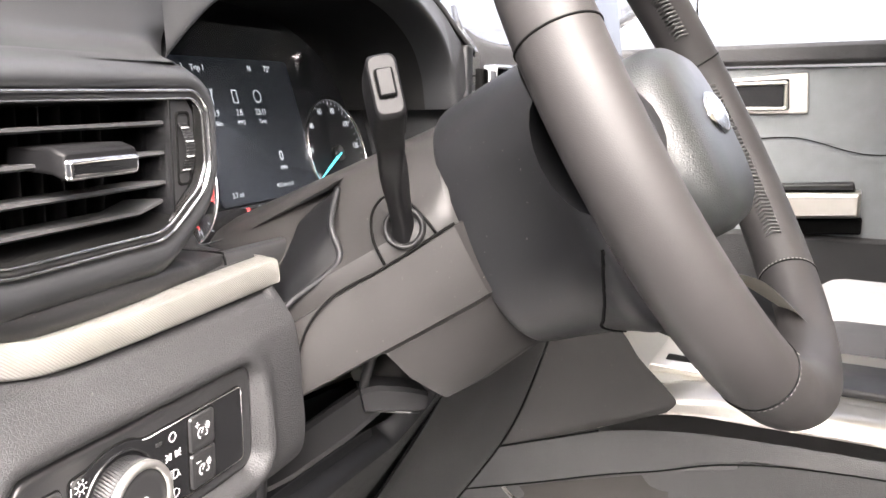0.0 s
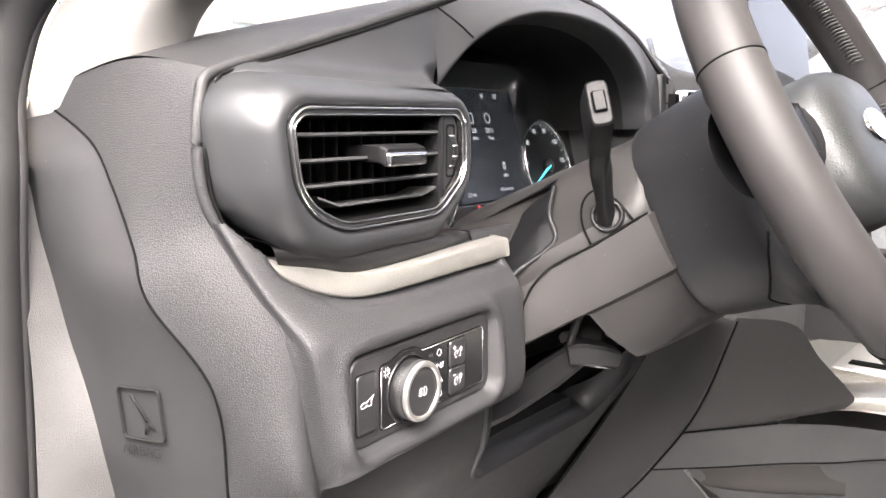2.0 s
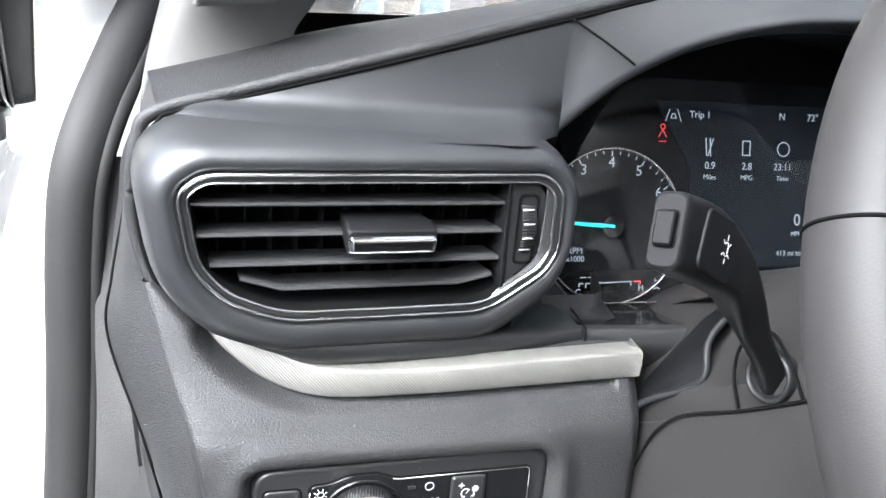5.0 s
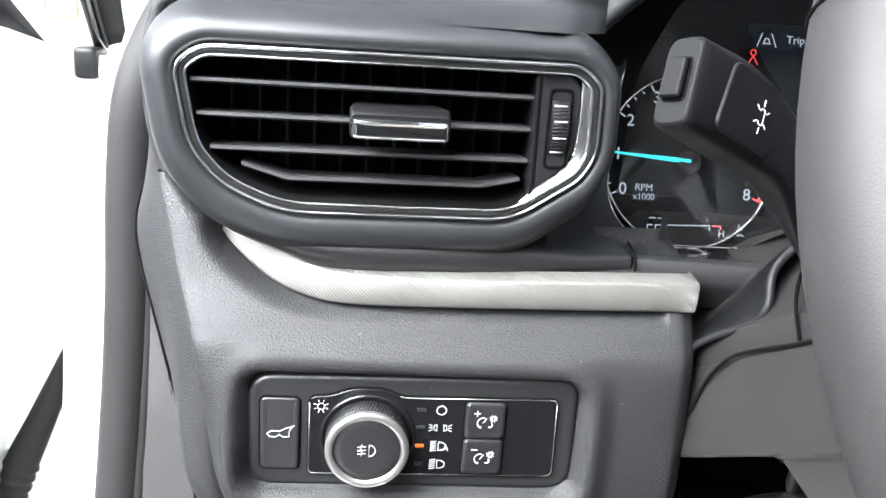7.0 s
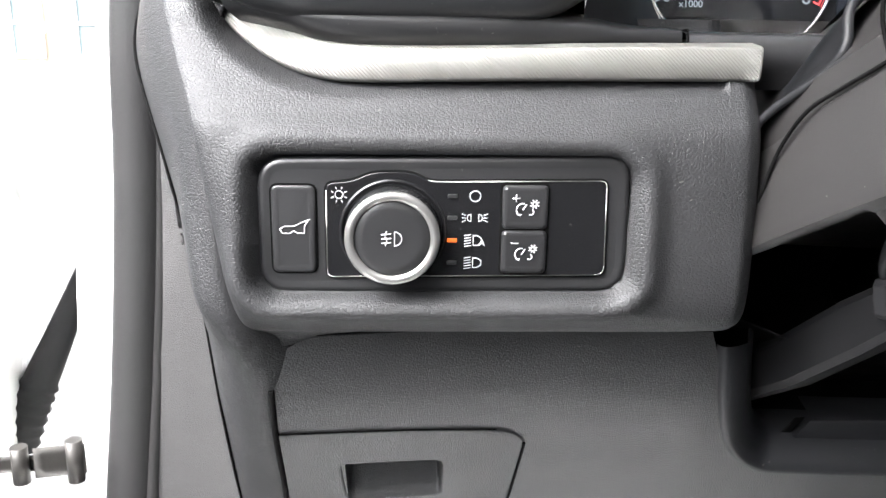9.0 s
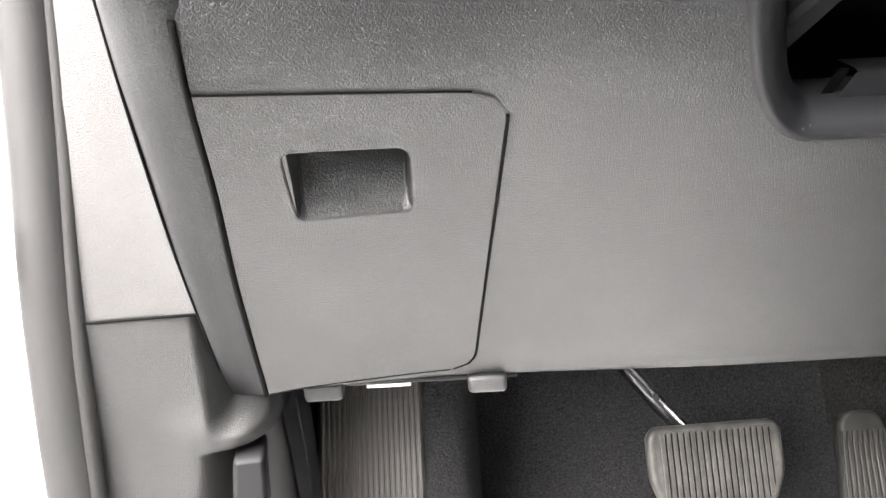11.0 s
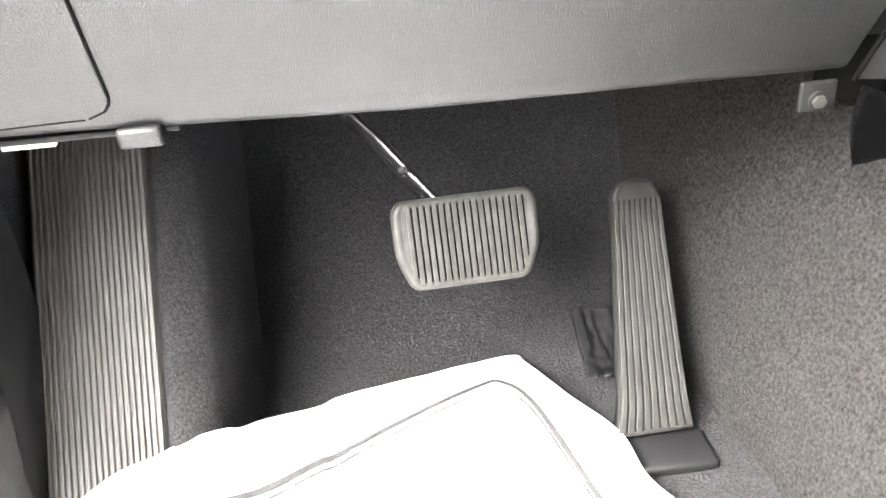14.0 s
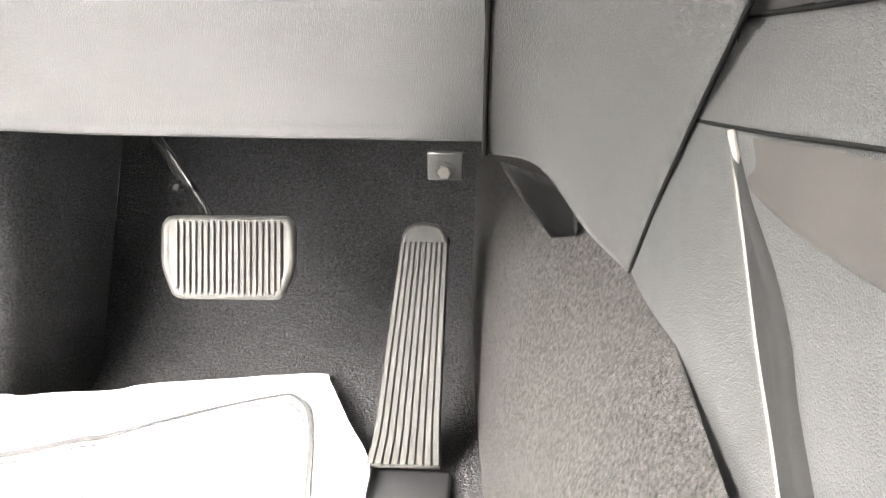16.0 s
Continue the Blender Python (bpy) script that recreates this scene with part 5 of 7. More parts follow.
def build_pillar():
    pil = thing("pillar_trim", (0.17, 0.45, 1.34), "light grey windscreen pillar trim with a small demister vent", "pillar trim", kind="structure")
    rows = [[(0.120, 0.52, 1.275), (0.130, 0.48, 1.30), (0.150, 0.445, 1.315), (0.175, 0.436, 1.32), (0.203, 0.446, 1.32), (0.218, 0.48, 1.315)],
            [(0.121, 0.505, 1.300), (0.131, 0.470, 1.325), (0.150, 0.435, 1.340), (0.175, 0.426, 1.347), (0.203, 0.436, 1.350), (0.218, 0.47, 1.348)],
            [(0.128, 0.500, 1.335), (0.140, 0.455, 1.355), (0.158, 0.418, 1.366), (0.185, 0.410, 1.372), (0.213, 0.424, 1.374), (0.230, 0.46, 1.370)],
            [(0.145, 0.47, 1.385), (0.158, 0.42, 1.405), (0.180, 0.380, 1.412), (0.207, 0.372, 1.416), (0.234, 0.388, 1.414), (0.25, 0.42, 1.41)],
            [(0.19, 0.36, 1.49), (0.205, 0.31, 1.50), (0.225, 0.28, 1.505), (0.255, 0.27, 1.505), (0.28, 0.29, 1.50), (0.295, 0.32, 1.49)],
            [(0.26, 0.06, 1.66), (0.275, 0.02, 1.665), (0.30, 0.0, 1.665), (0.33, 0.0, 1.66), (0.35, 0.02, 1.655), (0.36, 0.04, 1.65)]]
    part("cover", surface(rows, 36, 50), M_PILLAR, pil)
    D = (Vector((0.193, 0.399, 1.388)), Vector((0.90, 0.38, 0.10)).normalized(), Vector((0.30, -0.62, 0.72)).normalized(), Vector((0.32, -0.70, -0.52)).normalized())
    nrm = D[1].cross(D[2]).normalized()
    D = (D[0] + nrm * (-0.004 if nrm.y > 0 else 0.004), D[1], D[2], -nrm if nrm.y > 0 else nrm)
    fr = rounded([(-0.030, -0.020), (0.020, -0.020), (0.034, 0.024), (-0.016, 0.024)], 0.005)
    part("vent_frame", ring(D, fr, shrink(fr, 0.006), -0.004, 0.004, 0.001), M_PILLAR, pil, "light grey demister vent frame")
    part("vent_well", plate(D, shrink(fr, 0.006), -0.003, 0.0006), M_GAP, pil)
    part("vent_slat", lines(D, [[(-0.006, -0.014), (0.008, 0.020)]], 0.002, 0.001, 0.002), M_BLACK, pil)
    part("vent_slat", lines(D, [[(-0.020, 0.003), (0.022, 0.003)]], 0.0015, 0.001, 0.002), M_BLACK, pil)
    glass = [[(0.20, 0.55, 1.34), (0.56, 0.88, 1.335), (0.93, 0.96, 1.34), (1.3, 0.88, 1.335), (1.66, 0.55, 1.34)], [(0.30, 0.02, 1.67), (0.56, 0.06, 1.70), (0.93, 0.08, 1.72), (1.3, 0.06, 1.70), (1.56, 0.02, 1.67)]]
    ws = part("windscreen", thicken(surface(glass, 24, 16), 0.005), M_GLASS)
    tagged(ws, "clear raked windscreen glass", "windscreen", kind="structure")
    ws.visible_shadow = False
    foot, head = spline(glass[0], 24), spline(glass[1], 24)
    band = [[Vector(f).lerp(Vector(h), k) + Vector((0, -0.006, -0.004)) for f, h in zip(foot, head)] for k in (-0.02, 0.03, 0.075)]
    part("black_border", thicken(grid_mesh(band), 0.001), M_DULL, ws, "black painted border of the glass")


build_lower_pad()
build_side_pad()
build_knee_panel()
build_flap()
build_trim_strip()
build_pod()
build_top_pad()
build_kick_trim()
build_release_lever()
build_pillar()


# ---- air vent ----
def build_vent():
    co = [(-0.090, 0.0375), (0.082, 0.0385), (0.093, 0.029), (0.094, -0.004), (0.087, -0.017), (0.055, -0.038), (-0.053, -0.038), (-0.081, -0.026), (-0.096, -0.009), (-0.102, 0.028)]
    base = rounded(co, [0.010, 0.010, 0.006, 0.010, 0.006, 0.012, 0.016, 0.02, 0.02, 0.012], 7)
    vent = thing("air_vent", on(VENT, 0, -0.04, -0.02), "black slatted air vent with a chrome frame and tab", "air vent")
    part("chrome_frame", stack(VENT, [(base, -0.004), (shrink(base, 0.0004), 0.0012), (shrink(base, 0.0012), 0.0022), (shrink(base, 0.0020), 0.0016), (shrink(base, 0.0024), -0.002)], cap=False), M_PEWTER, vent, "dark polished chrome frame")
    part("frame_inlay", stack(VENT, [(shrink(base, 0.0022), -0.002), (shrink(base, 0.0024), 0.0004), (shrink(base, 0.0046), 0.0), (shrink(base, 0.0048), -0.002)], cap=False), M_PANEL, vent, "dark satin inlay")
    part("inner_frame", stack(VENT, [(shrink(base, 0.0046), -0.002), (shrink(base, 0.0048), 0.0008), (shrink(base, 0.0056), 0.0010), (shrink(base, 0.0060), -0.001)], cap=False), M_PEWTER, vent, "thin chrome inner line")
    inner = shrink(base, 0.0060)
    # Throat in near black, the shade of its depth put into the colour
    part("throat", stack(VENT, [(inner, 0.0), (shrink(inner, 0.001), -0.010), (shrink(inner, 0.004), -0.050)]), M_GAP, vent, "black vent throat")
    part("divider", plate(VENT, rounded([(0.0620, -0.030), (0.0645, -0.030), (0.0635, 0.034), (0.0612, 0.034)], 0.0005), -0.03, -0.001), M_GLOSS, vent)
    facet = [[(0.0800, 0.0335, -0.0014), (0.0828, 0.027, -0.0018), (0.0826, 0.000, -0.0020), (0.0785, -0.0105, -0.0020), (0.0655, -0.0208, -0.0018), (0.0573, -0.0285, -0.0012)],
             [(0.0848, 0.0322, 0.0000), (0.0874, 0.027, 0.0002), (0.0878, -0.0014, 0.0004), (0.0818, -0.0140, 0.0004), (0.0677, -0.0238, 0.0002), (0.0575, -0.0296, 0.0000)]]
    part("frame_facet", thicken(surface([[on(VENT, *p) for p in r] for r in facet], 40, 6), 0.0008), M_FACET, vent, "polished facet of the frame beside the wheel")
    wp = rounded([(0.0645, -0.0225), (0.077, -0.0130), (0.0835, -0.002), (0.0838, 0.026), (0.078, 0.033), (0.0635, 0.033)], 0.003)
    part("wheel_panel", plate(VENT, wp, -0.012, -0.002, 0.001), M_PANEL, vent, "dark satin panel beside the slats")
    W = on(VENT, 0.0735, 0.0075, -0.012)
    bm = bmesh.new()
    pts = [W + VENT[2] * (0.0175 * math.sin(a)) + VENT[3] * (0.0145 * math.cos(a)) for a in np.linspace(-1.35, 1.35, 28)]
    vs = [[bm.verts.new(p + VENT[1] * w) for w in (-0.0042, -0.0036, 0.0036, 0.0042)] for p in pts]
    for a, b in zip(vs, vs[1:]):
        for i in range(3):
            bm.faces.new((a[i], a[i + 1], b[i + 1], b[i]))
    wheel = part("thumb_wheel", bm, M_BLACK, vent, "ribbed black thumb wheel")
    part("wheel_slot", ring(VENT, box2(0.0735, 0.0075, 0.0115, 0.038, 0.003), box2(0.0735, 0.0075, 0.0092, 0.0355, 0.003), -0.004, -0.0012, 0.0003), M_GAP, vent)
    for a in np.linspace(-1.1, 1.1, 6):
        c = W + VENT[2] * (0.0176 * math.sin(a)) + VENT[3] * (0.0147 * math.cos(a))
        part("wheel_mark", tube([c - VENT[1] * 0.003, c + VENT[1] * 0.003], 0.0004, 6), M_PRINT, wheel)
    for a in np.linspace(-1.2, 1.2, 26):
        c = W + VENT[2] * (0.0174 * math.sin(a)) + VENT[3] * (0.0145 * math.cos(a))
        part("wheel_rib", tube([c - VENT[1] * 0.0036, c + VENT[1] * 0.0036], 0.00035, 5), M_BLACK, wheel)
    for v, ul, ur in ((0.0205, -0.0945, 0.061), (0.0055, -0.0920, 0.061), (-0.0095, -0.086, 0.061), (-0.0225, -0.072, 0.058)):
        sec = [(0.0, 0.0), (-0.0004, 0.0014), (-0.0022, 0.0016), (-0.014, 0.0006), (-0.024, -0.0002), (-0.024, -0.0016), (-0.012, -0.0014), (-0.002, -0.0012)]
        ends = [(ul, 0.0, 0.0), (ul + 0.012, -0.0, 0.0)] if v > -0.02 else [(ul, 0.006, 0.0), (ul + 0.020, 0.0, 0.0)]
        stations = [ends[0], ends[1], (0.0, 0.0, 0.0), (ur - 0.018, 0.0, 0.0), (ur, 0.004 if v < -0.02 else 0.0, 0.0)]
        rows = [[on(VENT, u, v + dv + b, -0.004 + a) for a, b in sec] for u, dv, _ in stations]
        bm = grid_mesh(rows, closed=True)
        bmesh.ops.recalc_face_normals(bm, faces=bm.faces[:])
        sharp(part("slat", bm, M_SLAT, vent, "dark satin slat"), 40)
    for i in range(11):
        u = -0.080 + i * 0.0133
        part("vane", plate(VENT, box2(u, 0.0, 0.0012, 0.058 if i > 1 else 0.04, 0.0003, 2), -0.046, -0.036, 0.0003), M_BLACK, vent)
    T = (-0.0015, 0.0065)
    tab = part("tab", stack(VENT, [(box2(T[0], T[1] + 0.002, 0.040, 0.0095, 0.002), -0.02), (box2(T[0], T[1] + 0.002, 0.045, 0.0115, 0.002), 0.004), (box2(T[0], T[1], 0.045, 0.0115, 0.002), 0.010), (box2(T[0], T[1], 0.043, 0.0095, 0.002), 0.0115)]), M_STALK, vent, "dark adjusting tab")
    tf = rounded([(T[0] - 0.0222, T[1] + 0.0030), (T[0] + 0.0222, T[1] + 0.0030), (T[0] + 0.0215, T[1] - 0.0060), (T[0] - 0.0215, T[1] - 0.0060)], 0.0024)
    part("chrome_tip", stack(VENT, [(tf, 0.008), (tf, 0.0118), (shrink(tf, 0.0012), 0.0132), (shrink(tf, 0.0026), 0.0136)]), M_CHROME, tab, "polished chrome tip")


# ---- light switch panel ----
def build_switch_panel():
    sw = thing("light_switch_panel", on(SWITCH, 0, -0.03, -0.01), "black headlight switch panel with a chrome-ringed knob", "switch panel")
    bez = rounded([(-0.077, 0.030), (0.082, 0.032), (0.083, -0.028), (-0.077, -0.029)], [0.013, 0.011, 0.013, 0.013], 9)
    part("bezel", stack(SWITCH, [(bez, -0.012), (bez, -0.0015), (shrink(bez, 0.0008), -0.0003), (shrink(bez, 0.0026), 0.0), (shrink(bez, 0.005), -0.0006)]), M_PANEL, sw, "satin black bezel")
    face = rounded([(-0.048, 0.0195), (-0.037, 0.0205), (-0.028, 0.0245), (-0.012, 0.0245), (-0.004, 0.0205), (0.072, 0.0215), (0.073, -0.0205), (-0.048, -0.0215)], [0.003, 0.004, 0.005, 0.005, 0.004, 0.003, 0.004, 0.003], 6)
    part("face_groove", ring(SWITCH, shrink(face, -0.0009), face, -0.001, 0.00025, 0.0001), M_GAP, sw)
    part("face", plate(SWITCH, face, -0.001, 0.0006, 0.0003), M_GLOSS, sw, "dark smooth face plate")
    part("face_line", lines(SWITCH, [face[int(len(face) * 0.70):] + face[:1], face[int(len(face) * 0.55):int(len(face) * 0.9)]], 0.0003, 0.0006), M_ALU, sw, "thin bright outline")
    lb = box2(-0.062, -0.0005, 0.0185, 0.038, 0.003)
    part("button_gap", plate(SWITCH, shrink(lb, -0.0009), -0.002, -0.0002, 0.0002), M_GAP, sw)
    btn = part("tailgate_button", stack(SWITCH, [(lb, -0.003), (lb, 0.0004), (shrink(lb, 0.0008), 0.001), (shrink(lb, 0.003), 0.0002)]), M_PANEL, sw, "dished tailgate button")
    part("icon", lines(SWITCH, [[(-0.068, -0.0005), (-0.066, 0.0008), (-0.062, 0.0008), (-0.0585, 0.0026), (-0.056, 0.0030), (-0.0575, 0.0008), (-0.0575, -0.0022), (-0.0605, -0.0022), (-0.062, -0.0012), (-0.064, -0.0024), (-0.067, -0.0022), (-0.068, -0.0005)], [(-0.0585, 0.0026), (-0.055, 0.0038)]], 0.00038, 0.0004), M_PRINT, btn)
    K = (-0.0198, -0.0015)
    well = circle2(*K, 0.0232)
    part("knob_well", ring(SWITCH, well, circle2(*K, 0.0212), 0.0, 0.0016, 0.0006), M_GLOSS, sw)
    kn = circle2(*K, 1.0)
    sc = lambda r: [(K[0] + (a - K[0]) * r, K[1] + (b - K[1]) * r) for a, b in kn]
    knob = part("knob", stack(SWITCH, [(sc(0.0200), 0.0), (sc(0.0196), 0.0112)], cap=True), M_BLACK, sw, "rotary knob with knurled side")
    for a in np.linspace(0, 2 * math.pi, 80, endpoint=False):
        a2 = a + 0.12
        part("knurl", tube([on(SWITCH, K[0] + 0.0199 * math.cos(a), K[1] + 0.0199 * math.sin(a), 0.0012), on(SWITCH, K[0] + 0.0196 * math.cos(a2), K[1] + 0.0196 * math.sin(a2), 0.0108)], 0.00042, 4), M_BLACK, knob)
    part("knob_ring", stack(SWITCH, [(sc(0.0198), 0.0106), (sc(0.0200), 0.0122), (sc(0.0194), 0.0135), (sc(0.0180), 0.0140), (sc(0.0166), 0.0137), (sc(0.0160), 0.0124)], cap=False), M_RING, knob, "bright silver ring")
    part("knob_face", stack(SWITCH, [(sc(0.0160), 0.0120), (sc(0.0152), 0.0126), (sc(0.0120), 0.0127), (sc(0.006), 0.0126)]), M_PANEL, knob, "flat black knob face")
    fog = [arc(K[0] + 0.0010, K[1], 0.0030, -90, 90, 10) + [(K[0] + 0.0010, K[1] - 0.0030), (K[0] + 0.0010, K[1] + 0.003)], [(K[0] - 0.0044, K[1] + 0.0018), (K[0] - 0.0006, K[1] + 0.0022)], [(K[0] - 0.0044, K[1]), (K[0] - 0.0006, K[1] + 0.0002)],
           [(K[0] - 0.0044, K[1] - 0.0018), (K[0] - 0.0006, K[1] - 0.0016)], [(K[0] - 0.0024, K[1] + 0.0032), (K[0] - 0.0030, K[1] + 0.001), (K[0] - 0.0022, K[1] - 0.001), (K[0] - 0.0028, K[1] - 0.0030)]]
    part("icon", lines(SWITCH, fog, 0.00038, 0.0127), M_PRINT, knob)
    # printed symbols
    bulb = lambda x, y, r: [arc(x, y, r, 0, 360, 14)] + [[(x + 1.5 * r * math.cos(a), y + 1.5 * r * math.sin(a)), (x + 2.1 * r * math.cos(a), y + 2.1 * r * math.sin(a))] for a in np.linspace(0.4, 2 * math.pi + 0.4, 9)[:-1]]
    part("icon", lines(SWITCH, bulb(-0.0425, 0.0148, 0.0017), 0.0003, 0.0007), M_PRINT, sw)
    part("icon", lines(SWITCH, [arc(0.0155, 0.0145, 0.0023, 0, 360, 24)], 0.00038, 0.0007), M_PRINT, sw)
    park = []
    for sx in (-1, 1):
        c = 0.0155 + sx * 0.0017
        park.append([(c, 0.0066), (c, 0.0034), (c + sx * 0.0012, 0.0038), (c + sx * 0.0016, 0.005), (c + sx * 0.0012, 0.0062), (c, 0.0066)])
        for k in (-1, 0, 1):
            park.append([(c + sx * 0.0022, 0.005 + k * 0.0010), (c + sx * 0.0038, 0.005 + k * 0.0018)])
    part("icon", lines(SWITCH, park, 0.0003, 0.0007), M_PRINT, sw)
    for y in (-0.005, -0.0150):
        lamp = [[(0.0150, y + 0.0022), (0.0150, y - 0.0022), (0.0168, y - 0.0021), (0.0186, y - 0.001), (0.0186, y + 0.001), (0.0168, y + 0.0021), (0.0150, y + 0.0022)]]
        lamp += [[(0.0112, y + k * 0.0012 - 0.0003), (0.0140, y + k * 0.0012 + 0.0002)] for k in (-2, -1, 0, 1, 2)]
        part("icon", lines(SWITCH, lamp, 0.00034, 0.0007), M_PRINT, sw)
    lettering("A", SWITCH, 0.0188, -0.0062, 0.0042, 0.0007, M_PRINT, sw)
    for y, m in ((0.0145, M_PANEL), (0.005, M_PANEL), (-0.005, M_AMBER), (-0.0150, M_PANEL)):
        part("indicator", plate(SWITCH, box2(0.0058, y, 0.0042, 0.0018, 0.0003), 0.0004, 0.001, 0.0002), m, sw, "lit amber indicator" if m is M_AMBER else "unlit indicator")
    db = box2(0.0370, 0.0, 0.0200, 0.0395, 0.0025)
    part("dimmer_gap", plate(SWITCH, shrink(db, -0.0008), -0.001, 0.0007, 0.0001), M_GAP, sw)
    for y, s in ((0.0099, "+"), (-0.0099, "\u2212")):
        b2 = box2(0.0370, y, 0.0195, 0.0190, 0.0022)
        d = part("dimmer_button", stack(SWITCH, [(b2, 0.0), (b2, 0.0016), (shrink(b2, 0.0007), 0.0022), (shrink(b2, 0.003), 0.0016)]), M_PANEL, sw, "black dimmer button")
        part("icon", lines(SWITCH, [[(0.0315, y + 0.004), (0.0345, y + 0.004)]] + ([[(0.033, y + 0.0055), (0.033, y + 0.0025)]] if s == "+" else []) + bulb(0.0410, y + 0.0015, 0.0009) +
                           [arc(0.0360, y - 0.001, 0.0028, 80, 250, 10), [(0.0360, y - 0.001), (0.0375, y + 0.0014)], arc(0.0395, y - 0.002, 0.0012, -120, 60, 6), arc(0.0345, y - 0.0022, 0.001, 150, 320, 5)], 0.00042, 0.0019), M_PRINT, d)


# ---- instruments ----
def build_cluster():
    cl = thing("instrument_cluster", on(DIAL, 0.06, -0.05), "lit instrument cluster with two dials and a centre display", "instrument cluster")
    part("backing", plate(DIAL, rounded([(-0.14, -0.045), (0.26, -0.045), (0.27, 0.06), (0.24, 0.165), (-0.12, 0.165), (-0.145, 0.06)], 0.02), -0.02, -0.004), M_DIAL, cl, "black dial face")
    for gx, first, red in ((-0.067, True, True), (0.178, False, False)):
        c = (gx, 0.0115)
        part("dial_ring", ring(DIAL, circle2(*c, 0.0535, 64), circle2(*c, 0.0518, 64), -0.003, 0.001, 0.0004), M_CHROME, cl, "fine chrome dial ring")
        ticks, reds = [], []
        for i in range(33 if first else 31):
            a = radians(205 - i * (230 / (32 if first else 30)))
            r0 = 0.0475 if i % 4 == 0 else 0.0492
            seg = [(c[0] + r0 * math.cos(a), c[1] + r0 * math.sin(a)), (c[0] + 0.0508 * math.cos(a), c[1] + 0.0508 * math.sin(a))]
            (reds if red and i > 26 else ticks).append(seg)
        part("tick_marks", lines(DIAL, ticks, 0.0008, -0.0035), M_LIT, cl)
        if reds:
            part("red_zone", lines(DIAL, reds + [arc(*c, 0.0508, 205 - 27 * 230 / 32, -25, 12)], 0.0009, -0.0034), M_RED, cl)
        nums = list(range(9)) if first else [0, 20, 40, 60, 80, 100, 120, 140]
        for i, v in enumerate(nums):
            a = radians(205 - i * 230 / (len(nums) - 1))
            lettering(str(v), DIAL, c[0] + 0.0430 * math.cos(a), c[1] + 0.0430 * math.sin(a), 0.0100 if first else 0.0078, -0.0035, M_LIT, cl, "dial_number")
        part("hub", plate(DIAL, circle2(*c, 0.008), -0.004, 0.003, 0.0015), M_GLOSS, cl)
        ang = radians(176 if first else 205)
        p0, p1 = on(DIAL, *c, 0.002), on(DIAL, c[0] + 0.048 * math.cos(ang), c[1] + 0.048 * math.sin(ang), 0.001)
        part("needle", tube([p0, p0.lerp(p1, 0.5), p1], [0.0016, 0.0012, 0.0005], 6), M_CYAN, cl, "glowing cyan needle")
    lettering("RPM", DIAL, -0.0928, -0.0053, 0.0060, -0.0035, M_LIT, cl)
    lettering("x1000", DIAL, -0.0926, -0.0108, 0.0054, -0.0035, M_LIT, cl)
    lettering("MPH", DIAL, 0.143, -0.010, 0.0045, -0.0035, M_LIT, cl)
    part("display", plate(DIAL, rounded([(-0.012, -0.018), (0.132, -0.018), (0.125, 0.098), (-0.036, 0.098), (-0.006, 0.05)], 0.006), -0.004, -0.002, 0.0004), M_SCREEN, cl, "dim blue-black trip display")
    for s, u, v, z in (("Trip 1", -0.001, 0.089, 0.0068), ("N", 0.066, 0.090, 0.007), ("72\u00b0", 0.092, 0.090, 0.007), ("0.9", 0.008, 0.054, 0.007), ("Miles", 0.008, 0.046, 0.005), ("2.8", 0.038, 0.054, 0.007), ("MPG", 0.038, 0.046, 0.005),
                       ("23:11", 0.068, 0.054, 0.007), ("Time", 0.068, 0.046, 0.005), ("0", 0.082, 0.016, 0.012), ("MPH", 0.082, 0.006, 0.005), ("3.7 mi", 0.010, -0.010, 0.006), ("413 mi to E", 0.078, -0.008, 0.0055)):
        lettering(s, DIAL, u, v, z, -0.0018, M_LIT, cl)
    part("icon", lines(DIAL, [[(-0.005 + 0.011, 0.061), (0.010, 0.073)], [(0.005, 0.061), (0.003 + 0.001, 0.073)], [(0.0080, 0.061), (0.0075, 0.073)], [(0.034, 0.062), (0.034, 0.072), (0.040, 0.072), (0.040, 0.062), (0.034, 0.062)], arc(0.068, 0.067, 0.005, 0, 360, 16)], 0.0008, -0.0018), M_LIT, cl)
    part("icon", lines(DIAL, [[(-0.028, 0.084), (-0.025, 0.092)], [(-0.016, 0.084), (-0.019, 0.092)], [(-0.024, 0.086), (-0.020, 0.086), (-0.021, 0.089), (-0.023, 0.089), (-0.024, 0.086)]], 0.0006, -0.0018), M_LIT, cl)
    part("icon", lines(DIAL, [arc(-0.030, 0.080, 0.0018, 0, 360, 8), [(-0.033, 0.073), (-0.030, 0.078), (-0.027, 0.073)], [(-0.0325, 0.070), (-0.0275, 0.070)]], 0.0007, -0.0018), M_RED, cl)
    for i, s in enumerate("PRNDL"):
        lettering(s, DIAL, 0.019 + i * 0.017, -0.024, 0.0085, -0.0025, M_RED if s == "P" else M_LIT, cl, "gear_letter")
    part("gauge_bar", lines(DIAL, [[(-0.0895, -0.0295), (-0.0895, -0.0275), (-0.0865, -0.0275)], [(-0.0845, -0.0300), (-0.0845, -0.0275), (-0.0505, -0.0265), (-0.0505, -0.029)], [(-0.0885, -0.0233), (-0.0848, -0.0233)], [(-0.083, -0.0233), (-0.0792, -0.0233)]], 0.0007, -0.003), M_LIT, cl)
    part("gauge_bar", lines(DIAL, [[(-0.0485, -0.0265), (-0.0435, -0.0265), (-0.0435, -0.0285)]], 0.0007, -0.003), M_RED, cl)
